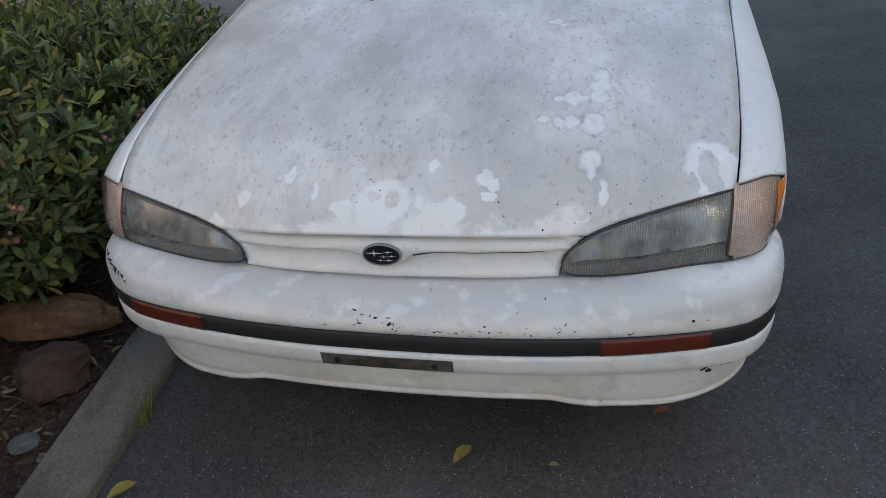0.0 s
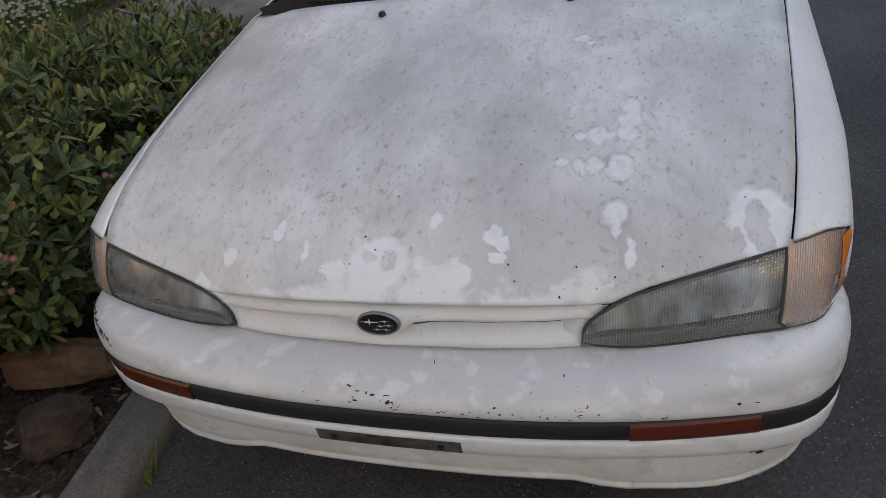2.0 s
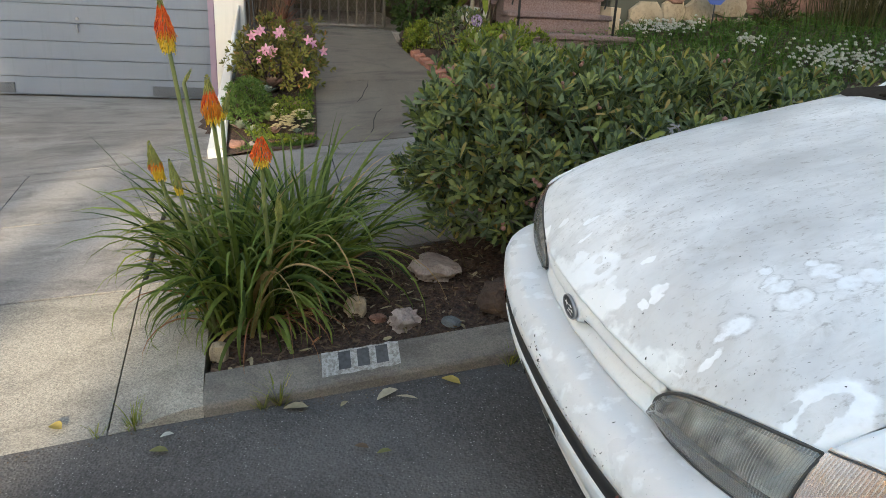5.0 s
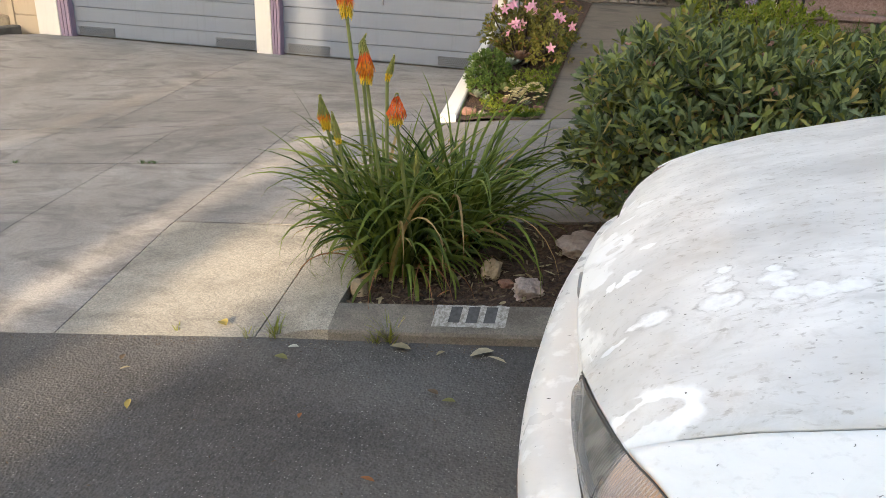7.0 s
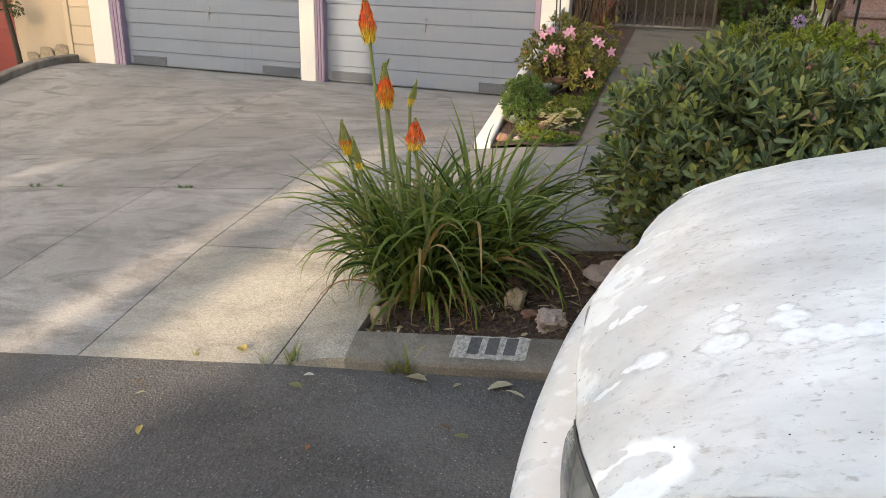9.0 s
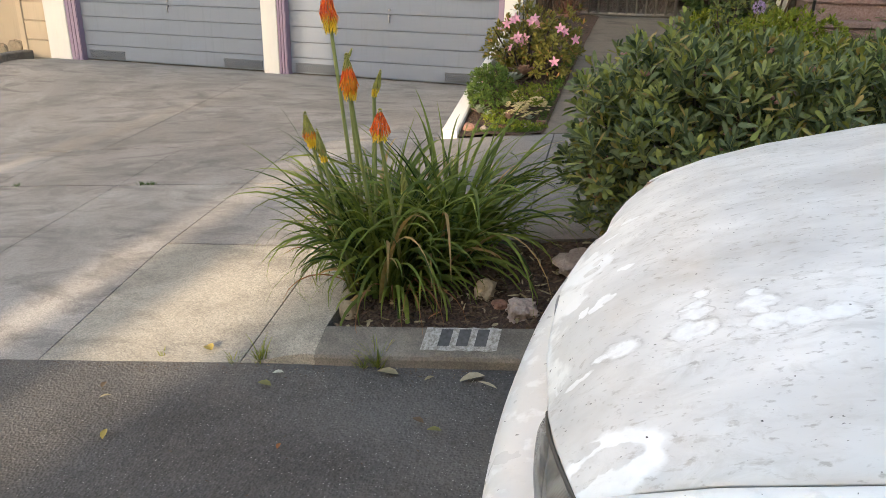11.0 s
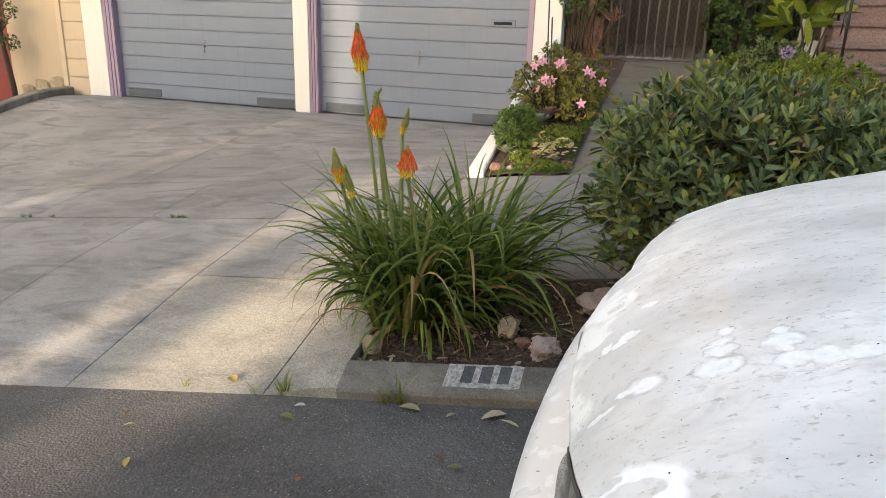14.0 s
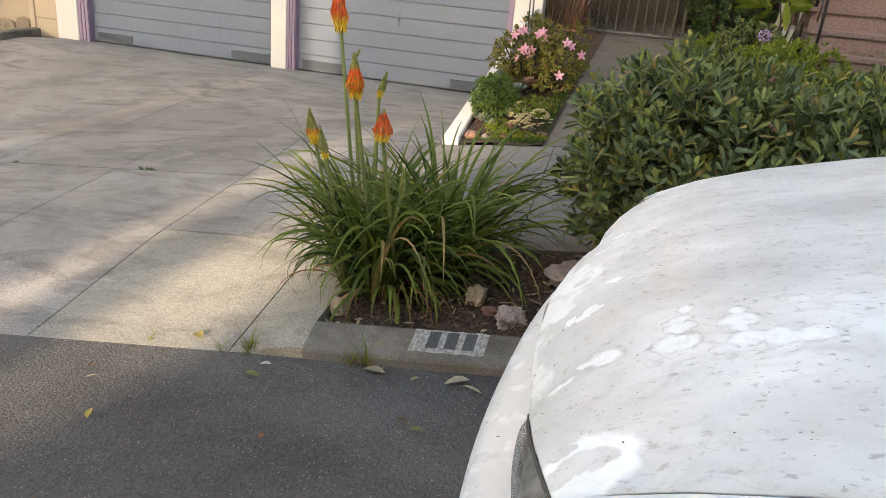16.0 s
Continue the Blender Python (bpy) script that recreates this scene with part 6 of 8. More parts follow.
def build_path():
    path = thing("garden_path", "grey concrete path to the gate with cracks", "path", kind="structure")
    cuts = [-3.49, -4.9, -6.2, -7.05]
    for a, b in zip(cuts, cuts[1:]):
        rows = []
        bm = bmesh.new()
        for x in steps(a - 0.004, b + 0.004, 6):
            y0 = -0.74 - 0.12 * smooth01((-x - 5.0) / 2.0)
            y1 = 0.44 - 0.32 * smooth01((-x - 4.0) / 2.5)
            rows.append([put(x, y, yard(x, y)) for y in steps(y0, y1, 5)])
        grid(bm, rows)
        r = bmesh.ops.extrude_face_region(bm, geom=bm.faces[:])
        for v in r["geom"]:
            if isinstance(v, bmesh.types.BMVert):
                v.co.z -= 0.06
        bmesh.ops.recalc_face_normals(bm, faces=bm.faces)
        flat_part("slab", bm, M_PATH, path)
    # two wandering cracks
    for line in (((-3.52, -0.43), (-3.56, -0.40), (-3.62, -0.35), (-3.75, -0.31), (-3.90, -0.30), (-4.05, -0.267), (-4.13, -0.227), (-4.16, -0.20)), ((-4.33, -0.40), (-4.37, -0.385), (-4.46, -0.35), (-4.60, -0.325), (-4.72, -0.29), (-4.88, -0.275))):
        bm = bmesh.new()
        rows = []
        for i, (x, y) in enumerate(line):
            p = put(x, y, yard(x, y) + 0.003)
            w = 0.0035 if 0 < i < len(line) - 1 else 0.001
            rows.append([p + Vector((0, -w, 0)), p + Vector((0, w, 0))])
        grid(bm, rows)
        part("crack", bm, M_DARK, path, "dark hairline crack")
    # brick edging on the far side
    edge = thing("brick_edging", "row of old red bricks edging the path", "edging", kind="structure")
    me = None
    for i in range(18):
        x = -3.1 - 0.155 * i
        y = 0.475 - 0.30 * smooth01((-x - 4.0) / 2.5)
        m = STREET @ Matrix.Translation((x, y, (yard(x, y) if x < -3.5 else pave(x, y)) + 0.022)) @ Matrix.Rotation(0.12 * math.sin(i * 5.1), 4, "Z") @ Matrix.Rotation(0.08 * math.sin(i * 3.3), 4, "X")
        if me is None:
            bm = boxes(((-0.074, -0.048, -0.05), (0.074, 0.048, 0.028)))
            bmesh.ops.bevel(bm, geom=bm.edges[:], offset=0.008, segments=1, affect="EDGES")
            me = mesh_of("brick", bm, M_BRICK, False)
        ob = new("brick", me)
        ob.parent = edge
        ob.matrix_world = m
    # low white wall between garden and driveway
    bm = bmesh.new()
    rows = []
    for x in steps(-3.46, -7.02, 10):
        y = -1.34 - 0.18 * (-x - 3.46) / 3.56
        a, b = STREET @ Vector((x, y - 0.12, pave(x, y))), STREET @ Vector((x, y, yard(x, max(y, -1.59))))
        h = max(a.z, b.z) + 0.05 + 0.04 * (-x - 3.4)
        rows.append([(a.x, a.y, a.z - 0.2), (a.x, a.y, h - 0.01), (a.x, a.y + 0.012, h), (b.x, b.y - 0.012, h), (b.x, b.y, h - 0.01), (b.x, b.y, b.z - 0.2)])
    v = grid(bm, rows)
    bm.faces.new(v[0])
    bm.faces.new(v[-1][::-1])
    bmesh.ops.recalc_face_normals(bm, faces=bm.faces)
    tagged(flat_part("low_wall", bm, M_WHITE), "low white painted wall beside the driveway", "wall", kind="structure")
    # earth of the beds and of the lawn
    for name, x0, x1, y0, y1, mat, label in (("garden_bed", -3.47, -7.0, -1.40, -0.72, M_SOIL, "brown soil of the succulent bed"), ("shrub_bed", -3.47, -7.0, 0.2, 1.1, M_SOIL, "dark soil under the round shrubs"), ("lawn_soil", -3.46, -5.75, 1.0, 6.3, M_SOIL, "soil under the overgrown lawn")):
        bm = bmesh.new()
        grid(bm, [[put(x, y, yard(x, y) + 0.012 + 0.02 * noise.noise((x * 4, y * 4, 0)) - (0.05 if name == "shrub_bed" and y < 0.52 - 0.30 * smooth01((-x - 4.0) / 2.5) else 0)) for y in steps(y0, y1, 24)] for x in steps(x0, x1, 24)])
        bmesh.ops.recalc_face_normals(bm, faces=bm.faces)
        tagged(part(name, bm, mat), label, "soil", kind="structure")


def build_across():
    """Unseen houses and a tree added across the street, behind the viewer: they close the place and shade it, with gaps
    where the low sun comes through.
    """
    X = 12.0
    for y0, y1, h, mat, label in ((-40, -16.0, 7.0, M_TANWALL, "unseen tan house added across the street for shade"), (-15.9, -8.66, 7.3, M_TANWALL, "unseen narrow tan house added across the street for shade"), (-8.36, -5.78, 7.5, M_CREAM, "unseen cream house added across the street for shade"), (-4.28, 6.0, 6.6, M_SIDING, "unseen beige house added across the street for shade"), (6.1, 30, 7.0, M_TANWALL, "unseen tall tan house added across the street for shade")):
        house = thing("opposite_house", label, "house", group="houses across the street", kind="structure")
        s = -1.6 + 0.12 * (y0 + y1) / 2
        top = h + 0.1 * (y0 + y1) / 2
        back = y1 - 2.55 if y1 in (-5.78, -8.66) else y1
        wbox("wall", (X, y0, s - 2.5), (X + 0.9, y1, top), mat, house)
        wbox("wall", (X + 0.9, y0, s - 2.5), (X + 8, back, top), mat, house)
        wbox("roof", (X - 0.25, y0, top), (X + 0.9, y1, top + 0.25), M_ROOF, house)
        wbox("roof", (X + 0.9, y0, top), (X + 8.2, back, top + 0.25), M_ROOF, house)
        y = y0 + 1.2
        while y < y1 - 2.4:
            for z in (1.2, 4.2):
                w = wbox("window", (X - 0.05, y, s + z), (X, y + 1.3, s + z + 1.3), M_WHITE, house)
                wbox("pane", (X - 0.056, y + 0.08, s + z + 0.08), (X - 0.051, y + 1.22, s + z + 1.22), M_WINDOW, w)
            y += 3.0
    # tree placed so that its trunk and crown cut the sunbeam in the gap
    TY = -5.0
    tree = thing("street_tree", "unseen tree added to split and cap the sunbeam", "tree")
    bm = bmesh.new()
    tube(bm, [(X - 0.6, TY, -2.5), (X - 0.55, TY + 0.01, 2), (X - 0.6, TY - 0.01, 7.5)], [0.26, 0.24, 0.18], 12)
    part("trunk", bm, M_BARK, tree)
    for i in range(9):
        bm = bmesh.new()
        a = i * 2.4
        tube(bm, [(X - 0.58, TY, 4.2 + 0.25 * i), (X - 0.58 + 0.5 * math.cos(a), TY + 0.5 * math.sin(a), 4.9 + 0.25 * i), (X - 0.58 + 1.1 * math.cos(a), TY + 1.1 * math.sin(a), 5.3 + 0.3 * i)], [0.07, 0.05, 0.02], 6)
        part("limb", bm, M_BARK, tree)
    rng = np.random.default_rng(101)
    tips, ways = blob_tips(rng, 1000, (X - 0.6, TY - 0.05, 5.75), (1.3, 1.9, 2.45), 0.2, 0.5, -1.0, 3)
    v, f = whorls(rng, tips, ways, (6, 9), 0.20, 0.10)
    leaf_object("crown", v, f, M_IVY, tree)
    bm = bmesh.new()
    rows = [[put(x, y, z) for y in steps(-40, 40, 20)] for x, z in ((7.15, -0.05), (7.2, 0.12), (7.35, 0.14), (12.5, 0.25))]
    grid(bm, rows)
    tagged(part("far_pavement", bm, M_SLAB), "concrete pavement across the street", "pavement", kind="structure")


build_garage()
build_steps()
build_gate()
build_right_house()
build_path()


# ---- plants ----
LEAF_T = [0.0, 0.22, 0.5, 0.8, 1.0]
LEAF_W = [0.14, 0.66, 1.0, 0.80, 0.08]
BLUNT_T, BLUNT_W = [0.0, 0.25, 0.58, 0.84, 1.0], [0.14, 0.52, 0.95, 0.92, 0.22]     # widest near a rounded tip


def leaf_arrays(p, d, n, length, width, bend, fold=0.25, ts=LEAF_T, ws=LEAF_W):
    """Many leaves at once. p, d, n: base, direction and upper side (N x 3); returns points and quads."""
    p, d, n = (np.asarray(a, float) for a in (p, d, n))
    N = len(p)
    length, width, bend = (np.broadcast_to(np.asarray(a, float), (N,)) for a in (length, width, bend))
    d = d / np.linalg.norm(d, axis=1, keepdims=True)
    s = np.cross(d, n)
    s /= np.linalg.norm(s, axis=1, keepdims=True) + 1e-9
    n = np.cross(s, d)
    pts = []
    for t, w in zip(ts, ws):
        c = p + d * (length * t)[:, None] - n * (bend * length * t * t)[:, None]
        e = s * (width * w / 2)[:, None]
        up = n * (width * w / 2 * fold)[:, None]
        pts += [c - e + up, c, c + e + up]
    k = len(ts)
    v = np.stack(pts, 1).reshape(-1, 3)
    q = []
    for i in range(k - 1):
        for j in range(2):
            a = i * 3 + j
            q.append((a, a + 1, a + 4, a + 3))
    f = (np.arange(N)[:, None, None] * (3 * k) + np.array(q)[None]).reshape(-1, 4)
    return v, f


def leaf_object(name, v, f, material, parent=None, label="", smooth=True):
    return raw(name, v.tolist(), f.tolist(), material, parent, label, smooth)


def unit(v):
    return v / (np.linalg.norm(v, axis=-1, keepdims=True) + 1e-9)


def whorls(rng, tips, axes, per, length, width, spread=(0.55, 1.25), bend=0.15, ts=LEAF_T, ws=LEAF_W):
    """Rosettes of leaves round shoot tips."""
    P, D, Nn, L, W = [], [], [], [], []
    for tip, ax in zip(tips, axes):
        ax = ax / np.linalg.norm(ax)
        a = np.cross(ax, (0.3, 0.5, 0.81))
        a /= np.linalg.norm(a)
        b = np.cross(ax, a)
        k = rng.integers(per[0], per[1] + 1)
        ph = rng.uniform(0, 6.28)
        for i in range(k):
            t = i / max(k - 1, 1)
            an = ph + i * 2.4 + rng.normal(0, 0.15)
            sp = spread[0] + (spread[1] - spread[0]) * (1 - t) + rng.normal(0, 0.12)
            r = math.cos(an) * a + math.sin(an) * b
            d = math.cos(sp) * ax + math.sin(sp) * r
            P.append(tip - ax * length * 0.5 * (1 - t) + r * 0.003)
            D.append(d)
            Nn.append(ax * math.sin(sp) - r * math.cos(sp) + rng.normal(0, 0.15, 3))
            L.append(length * rng.uniform(0.7, 1.15) * (1 - 0.35 * t))
            W.append(width * rng.uniform(0.8, 1.15) * (1 - 0.3 * t))
    return leaf_arrays(P, D, Nn, L, W, np.full(len(P), bend) + rng.normal(0, 0.06, len(P)), ts=ts, ws=ws)


def blob_tips(rng, count, centre, radii, lump=0.16, fill=0.35, floor=-0.55, seed=0, square=2.0):
    """Shoot tips over and inside a lumpy mound; returns places and outward ways."""
    tips, ways = [], []
    while len(tips) < count:
        d = unit(rng.normal(0, 1, 3))
        if d[2] < floor:
            continue
        r = 1 + lump * noise.noise(Vector(d * 2.3 + seed)) * 2 + lump * 0.6 * noise.noise(Vector(d * 5.5 + seed))
        r /= float(np.sum(np.abs(d) ** square)) ** (1 / square)
        if rng.random() < fill:
            r *= rng.uniform(0.45, 0.92)
        else:
            r *= rng.uniform(0.90, 1.05)
        tips.append(np.array(centre) + d * np.array(radii) * r)
        ways.append(unit(d / np.array(radii)) + np.array((0, 0, 0.55)) + rng.normal(0, 0.25, 3))
    return tips, ways


def shrub(name, label, centre, radii, base, count, per, length, width, material, seed, stems=40, group="", floor=-0.55, lump=0.16, extra=None, fill=0.35, square=2.0, young=0.0, shoots=0.0):
    rng = np.random.default_rng(seed)
    ob = thing(name, label, "shrub", group=group)
    tips, ways = blob_tips(rng, count, centre, radii, lump, fill, floor, seed, square)
    shape = {}
    if shoots:
        # uneven shoots that stand up out of the crown
        shape = dict(ts=BLUNT_T, ws=BLUNT_W)
        for k in range(len(tips)):
            ways[k] = unit(np.array(ways[k]) + rng.normal(0, 0.35, 3) + (0, 0, 0.45))
            if tips[k][2] > centre[2] and rng.random() < 0.5:
                tips[k] = np.array(tips[k]) + ways[k] * rng.uniform(0, shoots)
    lighter = [k for k in range(len(tips)) if rng.random() < young]
    rest = sorted(set(range(len(tips))) - set(lighter))
    v, f = whorls(rng, [tips[k] for k in rest], [ways[k] for k in rest], per, length, width, (0.22, 1.10), 0.08, **shape)
    leaf_object("crown", v, f, material, ob)
    if lighter:
        v, f = whorls(rng, [tips[k] for k in lighter], [ways[k] for k in lighter], per, length * 1.12, width * 1.1, (0.25, 1.25), 0.08, **shape)
        leaf_object("young_leaves", v, f, M_LEAF_YOUNG, ob, "paler yellow-green young leaf whorls")
    bm = bmesh.new()
    for i in range(stems):
        t = Vector(tips[int(i * len(tips) / stems)])
        b = Vector(base) + Vector((rng.uniform(-0.12, 0.12) * radii[0], rng.uniform(-0.4, 0.4) * radii[1], 0))
        mid = b.lerp(t, 0.55) + Vector((0, 0, 0.10 * radii[2]))
        tube(bm, [b, mid, t], [0.012, 0.008, 0.004], 5, False)
    part("branchwork", bm, M_BARK, ob)
    if extra:
        extra(ob, rng, tips, ways)
    return ob


def buds(ob, rng, tips, ways):
    bm = bmesh.new()
    for t, w in zip(tips, ways):
        if rng.random() < 0.06:
            for j in range(rng.integers(1, 4)):
                c = t + unit(w) * 0.02 + rng.normal(0, 0.012, 3)
                m = Matrix.Translation(c) @ Matrix.Scale(rng.uniform(0.008, 0.013), 4)
                bmesh.ops.create_icosphere(bm, subdivisions=1, radius=1.0, matrix=m)
    tagged(part("flower_bud", bm, M_BUDPINK, ob), "dull pink round buds", kind="stuff")


def build_shrubs():
    shrub("kerbside_shrub", "dense grey-green shrub with oblong leaves overhanging the pavement", (-1.64, 0.80, 0.635), (0.56, 1.00, 0.395), (-1.58, 0.7, 0.2), 2100, (6, 10), 0.074, 0.0215, M_LEAF, 3, 60, lump=0.10, floor=-0.75, extra=buds, square=3.0, young=0.10, shoots=0.07)
    shrub("kerbside_shrub", "low outer branches of grey-green leaves beside the car", (-1.64, 0.18, 0.66), (0.42, 0.46, 0.41), (-1.55, 0.3, 0.18), 800, (6, 10), 0.072, 0.0215, M_LEAF, 8, 24, lump=0.14, floor=-0.70, square=3.0, extra=buds, young=0.12, shoots=0.06)
    shrub("kerbside_shrub", "trailing end of the grey-green shrub", (-1.70, 1.85, 0.72), (0.42, 0.50, 0.30), (-1.6, 1.8, 0.35), 280, (6, 10), 0.076, 0.0225, M_LEAF, 18, 20, lump=0.15, floor=-0.6, shoots=0.06)
    shrub("azalea", "low rounded yellow-green azalea beside the steps", (-4.70, 0.82, 0.80), (0.52, 0.42, 0.30), (-4.7, 0.82, 0.55), 620, (6, 9), 0.050, 0.018, M_LEAF_YELLOW, 4, 30, lump=0.12)
    shrub("round_shrub", "small rounded bright green shrub near the gate", (-6.2, 0.29, 0.81), (0.26, 0.20, 0.20), (-6.2, 0.29, 0.6), 380, (6, 9), 0.046, 0.016, M_LEAF_YELLOW, 5, 20, lump=0.08)
    shrub("round_shrub", "small shrub with lilac flower head", (-5.5, 0.55, 0.95), (0.30, 0.28, 0.24), (-5.5, 0.5, 0.66), 160, (6, 9), 0.05, 0.02, M_LEAF, 15, 16, lump=0.12)
    shrub("ivy_bush", "tall dark ivy bush beside the gate", (-7.15, 0.42, 1.55), (0.38, 0.46, 1.0), (-7.2, 0.4, 0.7), 1000, (5, 7), 0.058, 0.036, M_IVY, 6, 30, lump=0.14, floor=-0.95)
    shrub("climbing_plant", "dark glossy climber over the board fence", (-7.12, -1.36, 1.75), (0.24, 0.34, 0.50), (-7.2, -1.4, 0.6), 240, (5, 7), 0.06, 0.04, M_IVY, 7, 16, lump=0.2, floor=-0.9)
    # pink-flowering shrub in the succulent bed
    def blossoms(ob, rng, tips, ways):
        for x, y, z in ((-4.40, -1.21, 0.95), (-4.42, -1.04, 0.97), (-4.33, -1.12, 0.80), (-4.30, -1.19, 0.76), (-4.36, -0.83, 0.91), (-4.42, -0.72, 0.83), (-4.36, -0.86, 0.66), (-4.34, -1.42, 0.50), (-4.38, -1.25, 0.93), (-4.31, -1.14, 0.84), (-4.32, -1.17, 0.82), (-4.35, -1.10, 0.83), (-4.38, -1.19, 0.97), (-4.44, -1.02, 0.93), (-4.37, -0.80, 0.89), (-4.34, -1.40, 0.53), (-4.37, -1.06, 0.95)):
            c = np.array((x, y, z))
            P, D, Nn = [], [], []
            ax = unit(np.array((0.85, rng.normal(0, 0.45), 0.35 + rng.normal(0, 0.35))))
            a = unit(np.cross(ax, (0, 0.3, 1)))
            b = np.cross(ax, a)
            for i in range(5):
                an = i * 1.2566 + rng.uniform(0, 0.2)
                r = math.cos(an) * a + math.sin(an) * b
                P.append(c)
                D.append(r * 0.8 + ax * 0.6)
                Nn.append(ax)
            v, f = leaf_arrays(P, D, Nn, 0.043, 0.022, 0.35, ws=[0.35, 0.9, 1.0, 0.75, 0.1])
            leaf_object("blossom", v, f, M_PETAL_PINK, ob, "pale pink five-petalled blossom")
    shrub("flowering_shrub", "loose shrub with bronze-green leaves and pink blossoms", (-4.62, -1.08, 0.76), (0.34, 0.38, 0.28), (-4.65, -1.1, 0.45), 420, (6, 9), 0.055, 0.020, M_LEAF_PINK, 9, 26, lump=0.22, floor=-0.8, extra=blossoms, fill=0.45)
    # tall leafy plant left of the steps
    shrub("canna_plant", "tall plant with broad bright leaves beside the steps", (-5.75, 0.80, 1.45), (0.26, 0.26, 0.42), (-5.75, 0.8, 0.72), 14, (4, 6), 0.30, 0.085, M_LEAF_YELLOW, 12, 6, lump=0.3)
    stalks = thing("dead_stalks", "pale dried stalks beside the steps", "plant")
    for x, y0, y1, z1, r in ((-6.4, 0.78, 0.84, 1.42, 0.030), (-6.4, 1.02, 1.00, 1.40, 0.026), (-6.3, 0.92, 0.90, 1.30, 0.012)):
        bm = bmesh.new()
        tube(bm, [(x, y0, 0.72), (x, 0.5 * (y0 + y1) + 0.01, 1.05), (x, y1, z1)], [r, r * 0.85, r * 0.6], 8)
        part("stalk", bm, M_LEAF_TAN, stalks)
    for y, z in ((-1.372, 1.45), (-1.335, 1.30)):
        bm = bmesh.new()
        tube(bm, [(-5.3, y + 0.035, 0.5), (-5.3, y, z)], 0.006, 6)
        tagged(part("plant_stake", bm, M_IRON), "thin dark garden stake in the flower bed", "stake", "stakes in the bed")
    # topiary by the red door: dark balls on a leaning stem
    rng = np.random.default_rng(31)
    tree = thing("topiary_tree", "small clipped tree with dark leaf balls on a leaning trunk", "tree")
    for y, z, r in ((-9.90, 1.55, 0.15), (-9.72, 1.17, 0.14), (-9.98, 1.28, 0.15), (-9.92, 0.98, 0.12), (-9.74, 0.70, 0.12), (-10.1, 0.75, 0.12)):
        tips, ways = blob_tips(rng, 90, (-6.85, y, z), (r, r, r), 0.1, 0.35, -1, z)
        v, f = whorls(rng, tips, ways, (5, 7), 0.03, 0.014)
        leaf_object("leaf_ball", v, f, M_IVY, tree)
    bm = bmesh.new()
    tube(bm, [(-6.80, -9.70, -0.75), (-6.84, -9.80, 0.1), (-6.86, -9.92, 0.7), (-6.86, -9.94, 1.5)], [0.05, 0.04, 0.035, 0.02], 8)
    part("trunk", bm, M_BARK, tree)
    shrub("weedy_bush", "small grey-green weedy bush in the neighbour's yard", (-4.9, -9.6, -0.35), (0.5, 0.4, 0.3), (-4.9, -9.6, -0.65), 140, (6, 9), 0.06, 0.014, M_LEAF, 41, 12, lump=0.3)


def blades(rng, count, centre, spread, length, width, lean, droop, seg=9, twist=0.4, fold=0.35):
    """Arching strap leaves from a crown; returns points and quads."""
    V, F = [], []
    for i in range(count):
        az = rng.uniform(0, 2 * math.pi)
        ln = rng.uniform(*length)
        w = rng.uniform(*width)
        le = rng.uniform(*lean)
        dr = rng.uniform(*droop)
        h = np.array((math.cos(az), math.sin(az), 0))
        side = np.array((-math.sin(az), math.cos(az), 0))
        side = side + np.array((0, 0, rng.normal(0, twist)))
        side = unit(side)
        p = np.array(centre) + h * rng.uniform(0, spread) + rng.normal(0, spread * 0.25, 3) * (1, 1, 0)
        an = math.pi / 2 - le
        base = len(V)
        sway = rng.normal(0, 0.25)
        for k in range(seg + 1):
            t = k / seg
            ww = w * (0.75 + 0.6 * t - 1.35 * t**2.2) if t < 1 else 0.0006
            ww = max(ww, 0.0006)
            d = h * math.cos(an) + np.array((0, 0, math.sin(an)))
            up = np.cross(side, d)
            V += [p - side * ww / 2 + up * ww * fold / 2, p, p + side * ww / 2 + up * ww * fold / 2]
            p = p + (d + side * sway * 0.12 * t) * ln / seg
            an -= dr / seg * (0.35 + 1.5 * t)
        for k in range(seg):
            for j in range(2):
                a = base + k * 3 + j
                F.append((a, a + 1, a + 4, a + 3))
    return np.array(V), np.array(F)


